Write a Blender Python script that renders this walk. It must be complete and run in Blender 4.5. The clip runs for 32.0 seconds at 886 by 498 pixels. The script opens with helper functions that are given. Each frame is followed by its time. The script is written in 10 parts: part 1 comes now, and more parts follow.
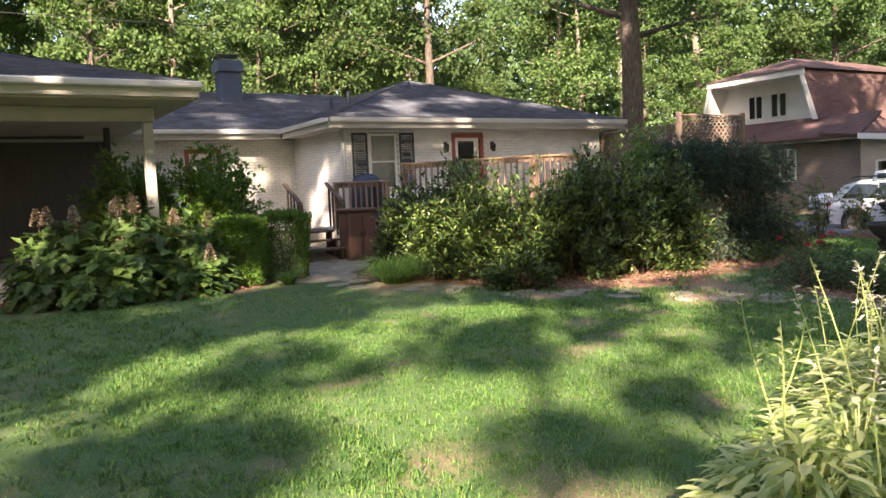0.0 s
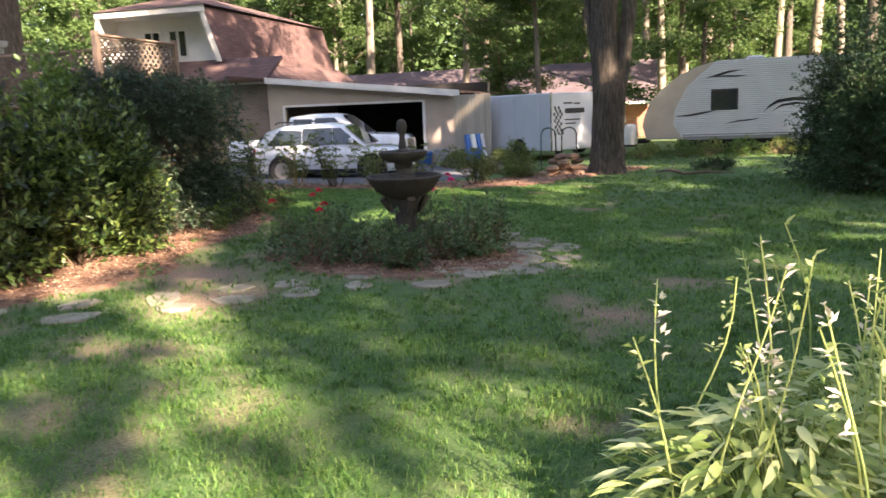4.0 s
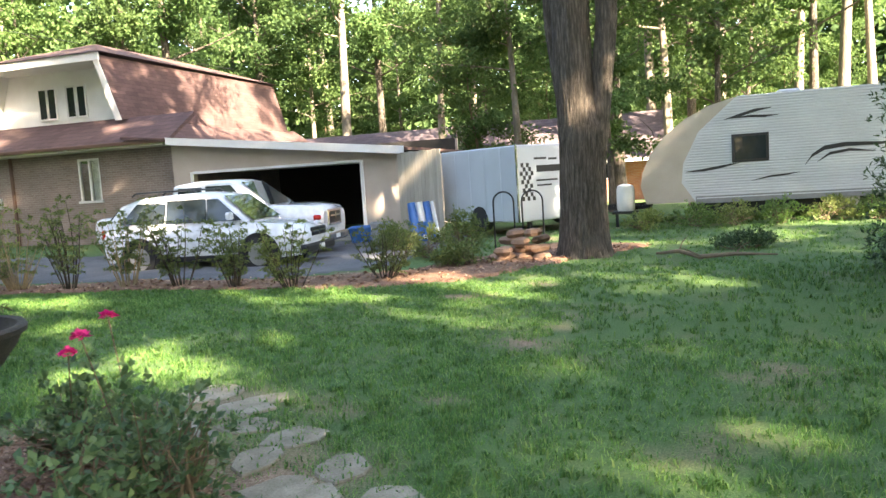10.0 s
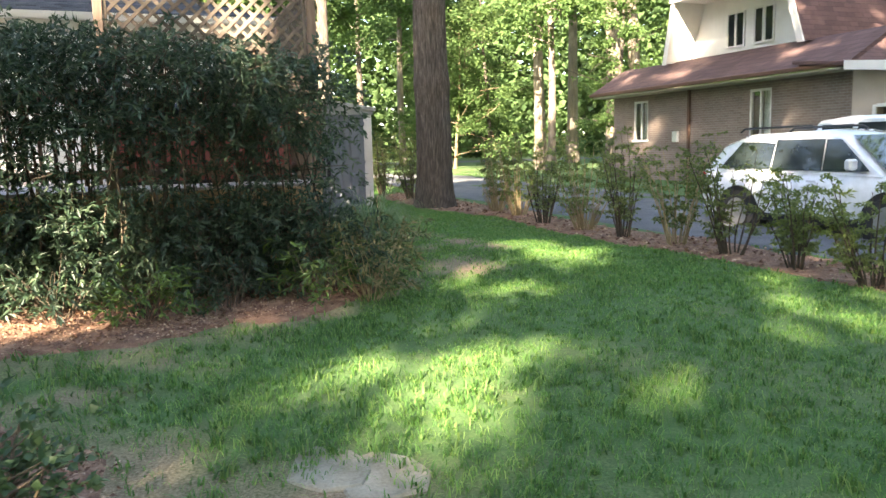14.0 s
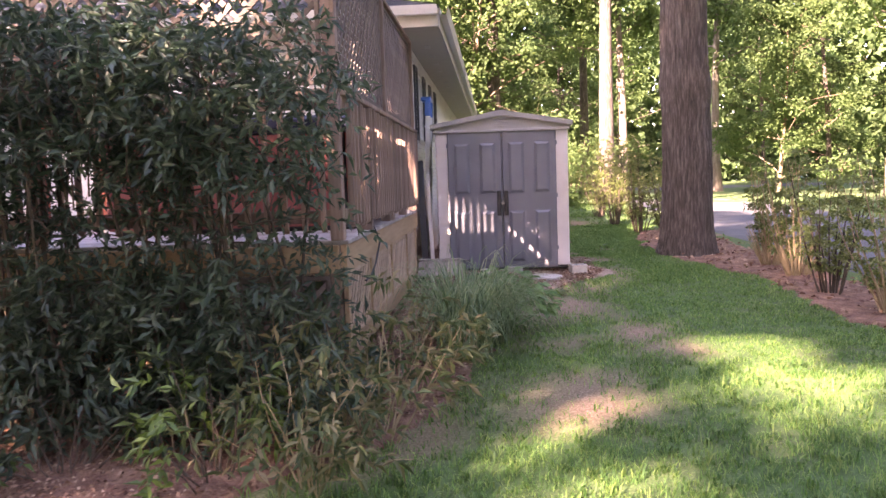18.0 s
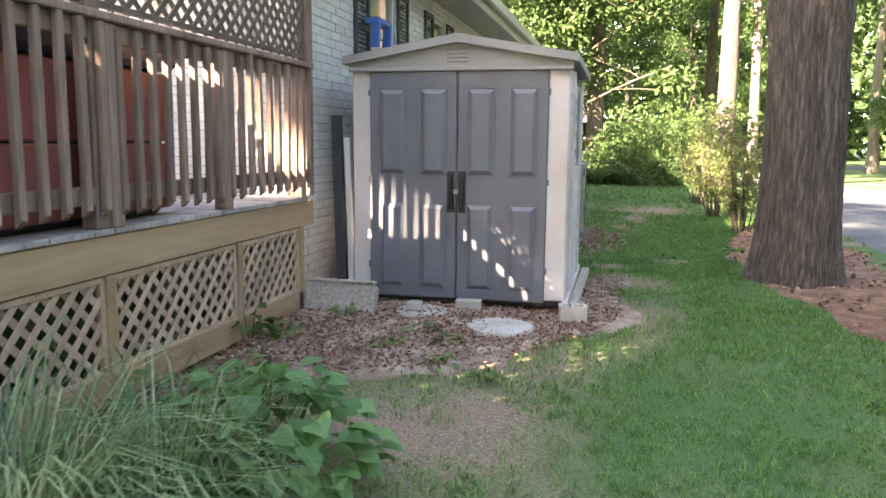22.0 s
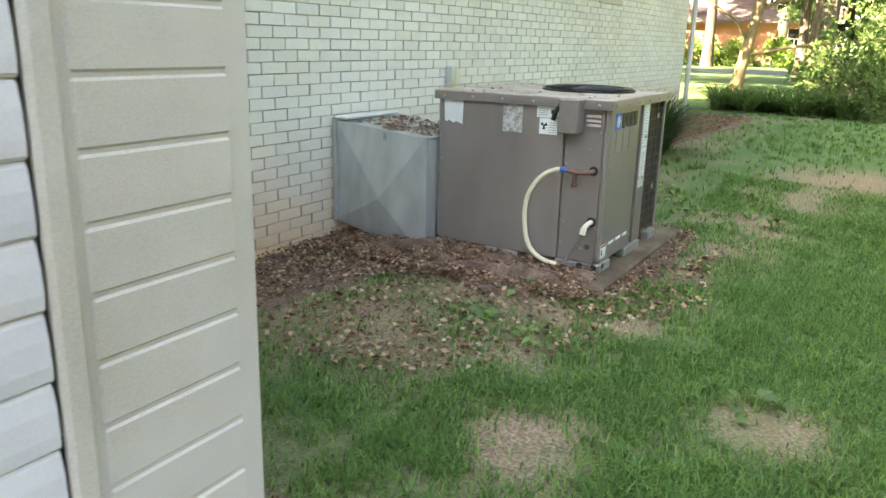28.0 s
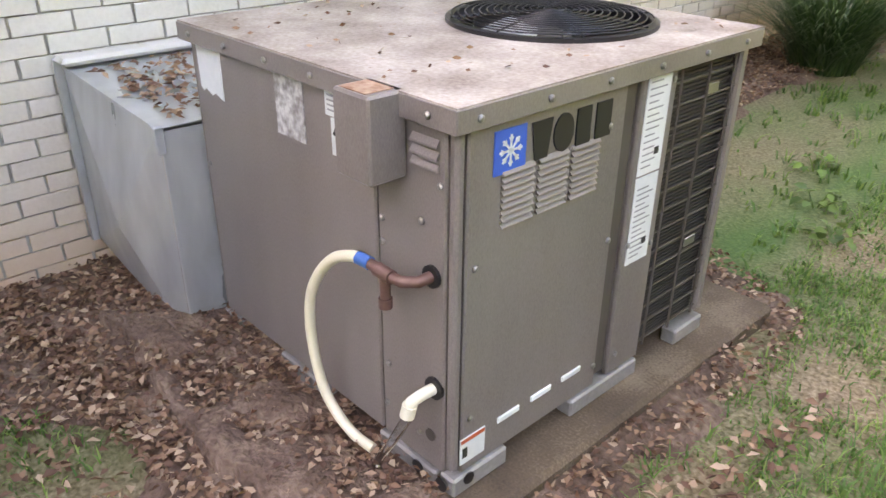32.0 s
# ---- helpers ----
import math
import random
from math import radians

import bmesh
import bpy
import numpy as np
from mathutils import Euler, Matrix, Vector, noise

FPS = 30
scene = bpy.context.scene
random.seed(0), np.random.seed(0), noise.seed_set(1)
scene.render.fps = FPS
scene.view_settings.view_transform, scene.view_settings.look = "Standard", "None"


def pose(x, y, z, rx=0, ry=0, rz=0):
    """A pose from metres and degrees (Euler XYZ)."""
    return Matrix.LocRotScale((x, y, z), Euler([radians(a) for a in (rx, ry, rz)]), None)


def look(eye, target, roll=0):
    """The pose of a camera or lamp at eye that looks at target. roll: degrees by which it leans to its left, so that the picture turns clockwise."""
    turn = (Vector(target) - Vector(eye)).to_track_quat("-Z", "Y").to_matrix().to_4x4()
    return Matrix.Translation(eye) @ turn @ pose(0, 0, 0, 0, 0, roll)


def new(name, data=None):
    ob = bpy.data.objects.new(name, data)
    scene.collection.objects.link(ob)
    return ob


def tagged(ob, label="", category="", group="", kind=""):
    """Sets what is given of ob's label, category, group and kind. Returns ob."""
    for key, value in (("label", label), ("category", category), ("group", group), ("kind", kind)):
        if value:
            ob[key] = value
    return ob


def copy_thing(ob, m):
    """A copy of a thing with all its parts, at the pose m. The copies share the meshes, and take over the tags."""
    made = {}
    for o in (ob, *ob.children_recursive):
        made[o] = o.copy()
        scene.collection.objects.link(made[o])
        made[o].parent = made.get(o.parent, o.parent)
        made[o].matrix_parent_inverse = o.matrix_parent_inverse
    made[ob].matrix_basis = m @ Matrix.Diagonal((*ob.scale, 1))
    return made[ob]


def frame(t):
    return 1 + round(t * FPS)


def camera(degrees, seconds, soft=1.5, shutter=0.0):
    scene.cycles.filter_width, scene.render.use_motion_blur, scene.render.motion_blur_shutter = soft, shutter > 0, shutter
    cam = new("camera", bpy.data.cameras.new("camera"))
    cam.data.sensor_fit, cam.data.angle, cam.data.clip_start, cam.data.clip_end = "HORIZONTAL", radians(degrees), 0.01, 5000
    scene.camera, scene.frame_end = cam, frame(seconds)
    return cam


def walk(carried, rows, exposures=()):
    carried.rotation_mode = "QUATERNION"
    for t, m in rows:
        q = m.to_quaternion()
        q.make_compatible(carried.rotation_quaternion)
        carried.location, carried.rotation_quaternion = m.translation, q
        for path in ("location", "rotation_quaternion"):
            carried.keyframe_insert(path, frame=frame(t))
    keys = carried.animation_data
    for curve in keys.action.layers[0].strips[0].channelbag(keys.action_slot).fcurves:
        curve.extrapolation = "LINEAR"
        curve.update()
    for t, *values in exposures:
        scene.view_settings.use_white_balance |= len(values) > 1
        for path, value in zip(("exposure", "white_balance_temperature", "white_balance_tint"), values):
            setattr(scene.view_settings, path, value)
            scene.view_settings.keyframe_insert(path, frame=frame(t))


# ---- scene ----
cam = camera(60.3, 32.0, shutter=0.2)
EXPO = [(0.0, 2.5, 7350, 23), (4.0, 2.85, 7450, 23), (7.0, 3.75, 7650, 16), (9.0, 3.8, 7600, 17), (11.0, 3.4, 7400, 8), (12.0, 3.4, 7300, 7), (13.5, 3.55, 7400, 12), (15.0, 3.55, 7200, 14), (18.0, 3.95, 7600, 52), (19.5, 4.05, 7100, 30), (21.0, 4.25, 7500, 29), (22.5, 4.15, 7500, 16), (24.0, 4.25, 8000, 9), (26.5, 4.55, 8500, 18), (29.0, 4.85, 8900, 10), (30.0, 4.93, 8700, 26), (31.0, 5.0, 9100, 31), (32.0, 5.05, 9300, 31)]
METRES, EYE, TILT, LEAN, TURN = 34.1, 1.5, 0.0, 0.0, -30.7
ROWS = [
    (0.0, 0.0, 0.0, 0.0, -0.2, -4.51, 2.58),
    (0.5, -0.0017, 0.0178, 0.0007, -1.09, -5.49, 2.16),
    (1.0, -0.0056, 0.0336, 0.0005, -3.86, -5.67, 1.77),
    (1.5, -0.0065, 0.0497, 0.0006, -10.83, -6.58, 2.08),
    (2.0, -0.0054, 0.0643, 0.0019, -17.51, -7.21, 1.48),
    (2.5, -0.0057, 0.0787, 0.0019, -25.45, -8.34, 1.74),
    (3.0, -0.0011, 0.0916, 0.0009, -30.75, -9.72, 2.27),
    (3.5, 0.0047, 0.1045, 0.0006, -35.99, -9.41, 2.62),
    (4.0, 0.0123, 0.1172, -0.0002, -44.42, -10.36, 2.26),
    (4.5, 0.0234, 0.1307, -0.0005, -48.29, -10.6, 0.27),
    (6.5, 0.0723, 0.1748, -0.0044, -47.86, -7.81, 4.9),
    (7.0, 0.0883, 0.1812, -0.004, -50.83, -6.74, 3.83),
    (7.5, 0.103, 0.1882, -0.0048, -53.54, -5.57, 5.29),
    (8.0, 0.1197, 0.1923, -0.005, -52.69, -5.92, 3.17),
    (8.5, 0.1351, 0.1974, -0.0053, -53.36, -4.86, 3.15),
    (9.0, 0.151, 0.2008, -0.0059, -50.12, -5.03, 1.47),
    (9.5, 0.1669, 0.2042, -0.0066, -43.25, -5.74, 2.15),
    (10.0, 0.1842, 0.2083, -0.0071, -43.29, -5.44, 3.65),
    (10.5, 0.2007, 0.2112, -0.0072, -37.09, -6.11, 1.68),
    (11.0, 0.2154, 0.2187, -0.0078, -32.19, -6.25, 4.6),
    (11.5, 0.2301, 0.2259, -0.0081, -19.54, -4.01, 0.69),
    (12.0, 0.2428, 0.2354, -0.0084, -9.96, -3.99, 3.09),
    (12.5, 0.2554, 0.2447, -0.0092, -6.51, -5.2, 1.94),
    (13.0, 0.2677, 0.2576, -0.01, 1.14, -6.74, -0.04),
    (13.5, 0.2768, 0.269, -0.0106, 4.66, -6.92, 2.49),
    (14.0, 0.2879, 0.2807, -0.0109, 9.94, -7.64, 1.38),
    (14.5, 0.2959, 0.2944, -0.0109, 12.6, -7.12, 2.16),
    (15.0, 0.3041, 0.3073, -0.0114, 15.55, -6.4, 2.99),
    (15.5, 0.3093, 0.3234, -0.0113, 22.31, -7.33, 2.61),
    (17.5, 0.3118, 0.3898, -0.0109, 31.84, -5.56, 1.7),
    (18.0, 0.307, 0.4062, -0.0099, 34.56, -5.34, 1.93),
    (18.5, 0.3028, 0.4221, -0.0089, 33.24, -7.39, 1.81),
    (19.0, 0.3003, 0.4369, -0.0083, 32.99, -8.14, 0.49),
    (19.5, 0.2962, 0.4515, -0.0089, 31.4, -8.18, 0.28),
    (20.0, 0.2941, 0.4676, -0.0086, 36.98, -7.12, -2.22),
    (20.5, 0.2902, 0.4838, -0.0095, 41.52, -7.76, -1.37),
    (21.0, 0.2878, 0.4997, -0.009, 41.85, -8.18, -1.04),
    (21.5, 0.2853, 0.5151, -0.0095, 43.63, -8.63, -1.02),
    (22.0, 0.2801, 0.5317, -0.009, 44.44, -8.01, -0.5),
    (22.5, 0.2764, 0.5467, -0.0089, 46.52, -7.33, -2.11),
    (23.0, 0.2688, 0.5617, -0.0093, 49.3, -7.38, -1.75),
    (23.5, 0.2635, 0.5766, -0.0097, 53.33, -8.36, -1.7),
    (24.0, 0.2574, 0.591, -0.01, 58.51, -9.57, -1.02),
    (24.5, 0.2511, 0.606, -0.0094, 59.46, -8.97, -0.16),
    (25.0, 0.2471, 0.6212, -0.009, 61.68, -9.52, -1.64),
    (25.5, 0.2405, 0.637, -0.0092, 61.74, -10.49, -0.77),
    (26.0, 0.2362, 0.6526, -0.009, 61.18, -10.77, -1.43),
    (26.5, 0.2296, 0.6662, -0.0099, 62.73, -12.83, -1.52),
    (28.5, 0.1977, 0.7153, -0.0073, 61.51, -15.66, -1.62),
    (29.0, 0.1905, 0.7256, -0.0063, 64.88, -15.55, -1.59),
    (29.5, 0.1802, 0.7368, -0.0058, 66.59, -15.71, -0.75),
    (30.0, 0.1735, 0.7481, -0.0055, 67.45, -17.01, -0.87),
    (30.5, 0.1659, 0.7572, -0.0043, 70.0, -20.03, -1.76),
    (31.0, 0.1567, 0.7647, -0.0042, 69.44, -21.07, -1.09),
    (31.5, 0.1505, 0.7743, -0.0049, 71.9, -23.87, -1.12),
    (32.0, 0.1463, 0.78, -0.0049, 77.75, -27.25, -0.5),
]
walk(cam, [(t, pose(0, 0, EYE, TILT, LEAN, TURN) @ pose(METRES * x, METRES * y, METRES * z, 90 + pitch, roll, yaw)) for t, x, y, z, yaw, pitch, roll in ROWS],
     exposures=EXPO)

# ---- daylight: late sun low behind the first viewpoint, clear sky ----
SUN_EL, SUN_DIR = radians(29.0), (0.59, 0.81)      # the light travels this way over the ground
world = bpy.data.worlds.new("world")
scene.world = world
world.use_nodes = True
wn = world.node_tree.nodes
sky = wn.new("ShaderNodeTexSky")
sky.sky_type, sky.sun_disc, sky.sun_elevation = "NISHITA", False, SUN_EL
sky.sun_rotation = math.atan2(-SUN_DIR[0], -SUN_DIR[1])
sky.air_density, sky.dust_density = 1.0, 1.5
wn["Background"].inputs["Strength"].default_value = 0.095
world.node_tree.links.new(sky.outputs["Color"], wn["Background"].inputs["Color"])
sun = new("sun", bpy.data.lights.new("sun", "SUN"))
sun.data.energy, sun.data.angle, sun.data.color = 5.0, radians(0.5), (1.0, 0.90, 0.74)
sun.matrix_world = look((0, 0, 60), (SUN_DIR[0] * 10, SUN_DIR[1] * 10, 60 - math.tan(SUN_EL) * math.hypot(*SUN_DIR) * 10))

# ---- materials ----
def nodes_of(name):
    m = bpy.data.materials.new(name)
    m.use_nodes = True
    nt = m.node_tree
    return m, nt.nodes, nt.links, nt.nodes["Principled BSDF"]


def ramp(nd, cols, lo=0.3, hi=0.7):
    r = nd.new("ShaderNodeValToRGB")
    e = r.color_ramp.elements
    while len(e) < len(cols):
        e.new(0.5)
    for i, c in enumerate(cols):
        e[i].position = lo + (hi - lo) * i / max(1, len(cols) - 1)
        e[i].color = (*c, 1)
    return r


def mat(name, cols, scale=4.0, rough=0.7, metal=0.0, bump=0.3, bscale=60.0, rnd=0.12, stretch=(1, 1, 1), dist=0.004, island=False, lo=0.3, hi=0.7):
    """A worn surface: a colour ramp over coarse and fine noise, uneven gloss, fine relief, a little difference from piece to piece."""
    m, nd, ln, p = nodes_of(name)
    tc, mp = nd.new("ShaderNodeTexCoord"), nd.new("ShaderNodeMapping")
    mp.inputs["Scale"].default_value = stretch
    n1, n2 = nd.new("ShaderNodeTexNoise"), nd.new("ShaderNodeTexNoise")
    for n, s in ((n1, scale), (n2, bscale)):
        n.inputs["Scale"].default_value, n.inputs["Detail"].default_value = s, 6
        ln.new(mp.outputs["Vector"], n.inputs["Vector"])
    ln.new(tc.outputs["Object"], mp.inputs["Vector"])
    mx = nd.new("ShaderNodeMix")
    mx.inputs[0].default_value = 0.35
    ln.new(n1.outputs["Fac"], mx.inputs[2])
    ln.new(n2.outputs["Fac"], mx.inputs[3])
    r = ramp(nd, cols, lo, hi)
    ln.new(mx.outputs[0], r.inputs["Fac"])
    hs, mr = nd.new("ShaderNodeHueSaturation"), nd.new("ShaderNodeMapRange")
    mr.inputs["To Min"].default_value, mr.inputs["To Max"].default_value = 1 - rnd, 1 + rnd
    if island:
        g = nd.new("ShaderNodeNewGeometry")
        ln.new(g.outputs["Random Per Island"], mr.inputs["Value"])
    else:
        g = nd.new("ShaderNodeObjectInfo")
        ln.new(g.outputs["Random"], mr.inputs["Value"])
    ln.new(mr.outputs["Result"], hs.inputs["Value"])
    ln.new(r.outputs["Color"], hs.inputs["Color"])
    ln.new(hs.outputs["Color"], p.inputs["Base Color"])
    rr = nd.new("ShaderNodeMapRange")
    rr.inputs["To Min"].default_value, rr.inputs["To Max"].default_value = max(0.02, rough - 0.12), min(1, rough + 0.12)
    ln.new(n1.outputs["Fac"], rr.inputs["Value"])
    ln.new(rr.outputs["Result"], p.inputs["Roughness"])
    p.inputs["Metallic"].default_value = metal
    if bump:
        b = nd.new("ShaderNodeBump")
        b.inputs["Strength"].default_value, b.inputs["Distance"].default_value = bump, dist
        ln.new(n2.outputs["Fac"], b.inputs["Height"])
        ln.new(b.outputs["Normal"], p.inputs["Normal"])
    return m


def leaf_mat(name, cols, rough=0.45, thin=0.35, warm=(0.5, 0.6, 0.1)):
    """A leaf: each leaf its own green, light shines through."""
    m, nd, ln, p = nodes_of(name)
    g, o = nd.new("ShaderNodeNewGeometry"), nd.new("ShaderNodeObjectInfo")
    r = ramp(nd, cols, 0.0, 1.0)
    ln.new(g.outputs["Random Per Island"], r.inputs["Fac"])
    hs, mr = nd.new("ShaderNodeHueSaturation"), nd.new("ShaderNodeMapRange")
    mr.inputs["To Min"].default_value, mr.inputs["To Max"].default_value = 0.8, 1.2
    ln.new(o.outputs["Random"], mr.inputs["Value"])
    ln.new(mr.outputs["Result"], hs.inputs["Value"])
    ln.new(r.outputs["Color"], hs.inputs["Color"])
    ln.new(hs.outputs["Color"], p.inputs["Base Color"])
    p.inputs["Roughness"].default_value = rough
    t, mx, out = nd.new("ShaderNodeBsdfTranslucent"), nd.new("ShaderNodeMixShader"), nd["Material Output"]
    h2 = nd.new("ShaderNodeHueSaturation")
    h2.inputs["Hue"].default_value, h2.inputs["Value"].default_value = 0.485, 1.5
    ln.new(hs.outputs["Color"], h2.inputs["Color"])
    ln.new(h2.outputs["Color"], t.inputs["Color"])
    mx.inputs["Fac"].default_value = thin
    ln.new(p.outputs["BSDF"], mx.inputs[1])
    ln.new(t.outputs["BSDF"], mx.inputs[2])
    ln.new(mx.outputs["Shader"], out.inputs["Surface"])
    return m


def plain(name, col, rough=0.5, metal=0.0, trans=0.0, coat=0.0, bump=0.0):
    m, nd, ln, p = nodes_of(name)
    n = nd.new("ShaderNodeTexNoise")
    n.inputs["Scale"].default_value, n.inputs["Detail"].default_value = 9, 5
    tc = nd.new("ShaderNodeTexCoord")
    ln.new(tc.outputs["Object"], n.inputs["Vector"])
    r = ramp(nd, [tuple(c * 0.88 for c in col), tuple(min(1, c * 1.08) for c in col)])
    ln.new(n.outputs["Fac"], r.inputs["Fac"])
    ln.new(r.outputs["Color"], p.inputs["Base Color"])
    p.inputs["Roughness"].default_value, p.inputs["Metallic"].default_value = rough, metal
    p.inputs["Transmission Weight"].default_value, p.inputs["Coat Weight"].default_value = trans, coat
    return m


# ---- shapes ----
class Geo:
    """Points and faces of one mesh."""
    def __init__(self):
        self.v, self.f = [], []

    def add(self, vs, fs):
        k = len(self.v)
        self.v += [tuple(p) for p in vs]
        self.f += [tuple(i + k for i in f) for f in fs]
        return self

    def box(self, a, b, c=0.0, m=None):
        """A box from corner a to corner b, its edges cut off by c."""
        (x0, y0, z0), (x1, y1, z1) = [min(p) for p in zip(a, b)], [max(p) for p in zip(a, b)]
        if c <= 0:
            vs = [(x, y, z) for x in (x0, x1) for y in (y0, y1) for z in (z0, z1)]
            fs = [(0, 1, 3, 2), (4, 6, 7, 5), (0, 4, 5, 1), (2, 3, 7, 6), (0, 2, 6, 4), (1, 5, 7, 3)]
        else:
            c = min(c, (x1 - x0) / 2.1, (y1 - y0) / 2.1, (z1 - z0) / 2.1)
            vs, at = [], {}
            for i in (0, 1):
                for j in (0, 1):
                    for k in (0, 1):
                        p, s = ((x0, x1)[i], (y0, y1)[j], (z0, z1)[k]), (1 - 2 * i, 1 - 2 * j, 1 - 2 * k)
                        for ax in range(3):
                            at[i, j, k, ax] = len(vs)
                            vs.append(tuple(p[q] + (0 if q == ax else s[q] * c) for q in range(3)))
            fs = []
            ring = [(0, 0), (1, 0), (1, 1), (0, 1)]
            for ax in range(3):
                o = [q for q in range(3) if q != ax]
                for side in (0, 1):
                    idx = []
                    for u, w in ring:
                        key = [0, 0, 0]
                        key[ax], key[o[0]], key[o[1]] = side, u, w
                        idx.append(at[(*key, ax)])
                    fs.append(tuple(idx if (side == 1) != (ax == 1) else idx[::-1]))
            for ax in range(3):
                o = [q for q in range(3) if q != ax]
                for u, w in ring:
                    q = []
                    for e, fx in ((0, o[0]), (1, o[0]), (1, o[1]), (0, o[1])):
                        key = [0, 0, 0]
                        key[ax], key[o[0]], key[o[1]] = e, u, w
                        q.append(at[(*key, fx)])
                    fs.append(tuple(q if ((u == w) != (ax == 1)) else q[::-1]))
            for i in (0, 1):
                for j in (0, 1):
                    for k in (0, 1):
                        q = [at[i, j, k, ax] for ax in range(3)]
                        fs.append(tuple(q if (i + j + k) % 2 else q[::-1]))
        if m is not None:
            vs = [m @ Vector(p) for p in vs]
        return self.add(vs, fs)

    def bar(self, p, q, w, h, c=0.0, up=(0, 0, 1)):
        """A straight piece of timber from p to q, w wide and h high."""
        p, q = Vector(p), Vector(q)
        d = q - p
        z = Vector(up)
        x = d.normalized()
        y = z.cross(x).normalized()
        z = x.cross(y)
        m = Matrix(((x.x, y.x, z.x, p.x), (x.y, y.y, z.y, p.y), (x.z, y.z, z.z, p.z), (0, 0, 0, 1)))
        return self.box((0, -w / 2, -h / 2), (d.length, w / 2, h / 2), c, m)

    def tube(self, pts, rad, n=10, cap=True):
        """A round, bent, tapered tube."""
        pts = [Vector(p) for p in pts]
        if not hasattr(rad, "__len__"):
            rad = [rad] * len(pts)
        k, ref = len(self.v), None
        for i, p in enumerate(pts):
            d = (pts[min(i + 1, len(pts) - 1)] - pts[max(i - 1, 0)]).normalized()
            if ref is None:
                ref = Vector((1, 0, 0)) if abs(d.x) < 0.9 else Vector((0, 1, 0))
            x = (ref - d * ref.dot(d)).normalized()
            y, ref = d.cross(x), x
            for j in range(n):
                a = 2 * math.pi * j / n
                self.v.append(tuple(p + (x * math.cos(a) + y * math.sin(a)) * rad[i]))
        for i in range(len(pts) - 1):
            for j in range(n):
                a, b = k + i * n + j, k + i * n + (j + 1) % n
                self.f.append((a, b, b + n, a + n))
        if cap:
            self.f.append(tuple(k + j for j in range(n))[::-1])
            self.f.append(tuple(k + (len(pts) - 1) * n + j for j in range(n)))
        return self

    def lathe(self, prof, n=32, at=(0, 0, 0), lobes=0, deep=0.0):
        """Turns a profile of (radius, height) round the upright."""
        k = len(self.v)
        for r, z in prof:
            for j in range(n):
                a = 2 * math.pi * j / n
                q = r * (1 + deep * math.cos(lobes * a)) if lobes else r
                self.v.append((at[0] + q * math.cos(a), at[1] + q * math.sin(a), at[2] + z))
        for i in range(len(prof) - 1):
            for j in range(n):
                a, b = k + i * n + j, k + i * n + (j + 1) % n
                self.f.append((a, b, b + n, a + n))
        self.f.append(tuple(k + j for j in range(n))[::-1])
        self.f.append(tuple(k + (len(prof) - 1) * n + j for j in range(n)))
        return self

    def prism(self, poly, ax, a, b):
        """A flat outline pushed along the axis ax (0, 1 or 2) from a to b."""
        def lift(p, h):
            q = list(p)
            q.insert(ax, h)
            return q
        n = len(poly)
        vs = [lift(p, a) for p in poly] + [lift(p, b) for p in poly]
        fs = [tuple(range(n))[::-1], tuple(range(n, 2 * n))] + [(i, (i + 1) % n, n + (i + 1) % n, n + i) for i in range(n)]
        return self.add(vs, fs)


def mesh_of(name, geo, material, smooth=False, fix=True):
    me = bpy.data.meshes.new(name)
    me.from_pydata(geo.v, [], geo.f)
    if fix and len(geo.f) < 6000:
        bm = bmesh.new()
        bm.from_mesh(me)
        bmesh.ops.recalc_face_normals(bm, faces=bm.faces)
        bm.to_mesh(me)
        bm.free()
    if smooth:
        me.shade_smooth()
        if smooth != "all":
            me.set_sharp_from_angle(angle=radians(40))
    me.materials.append(material)
    me.update()
    return me


def thing(name, label, category, at=(0, 0, 0), turn=0.0, group="", kind=""):
    ob = new(name)
    ob.empty_display_size = 0.2
    ob.matrix_world = pose(*at, 0, 0, turn)
    return tagged(ob, label, category, group, kind)


def part(name, geo, material, parent, label="", smooth=False, kind=""):
    ob = new(name, geo if isinstance(geo, bpy.types.Mesh) else mesh_of(name, geo, material, smooth))
    ob.parent = parent
    if label:
        ob["label"] = label
    if kind:
        ob["kind"] = kind
    return ob


def solo(name, geo, material, label, category, kind="", smooth=False, group=""):
    return tagged(new(name, mesh_of(name, geo, material, smooth)), label, category, group, kind)


def place(name, me, parent, m):
    """One more piece on a mesh that is shared."""
    ob = new(name, me)
    ob.parent = parent
    ob.matrix_basis = m
    return ob


def cloud(name, verts, per, material, smooth=False):
    """A mesh of very many like pieces: verts (n, k, 3), per: the faces of one piece by its own points."""
    n, k = verts.shape[:2]
    sizes = np.array([len(f) for f in per])
    flat = np.concatenate([np.array(f) for f in per])
    loops = (flat[None, :] + (np.arange(n) * k)[:, None]).ravel()
    totals = np.tile(sizes, n)
    me = bpy.data.meshes.new(name)
    me.vertices.add(n * k)
    me.loops.add(len(loops))
    me.polygons.add(len(totals))
    me.vertices.foreach_set("co", verts.reshape(-1).astype(np.float32))
    me.loops.foreach_set("vertex_index", loops.astype(np.int32))
    me.polygons.foreach_set("loop_start", (np.cumsum(totals) - totals).astype(np.int32))
    me.polygons.foreach_set("loop_total", totals.astype(np.int32))
    me.materials.append(material)
    me.update(calc_edges=True)
    if smooth:
        me.shade_smooth()
    return me


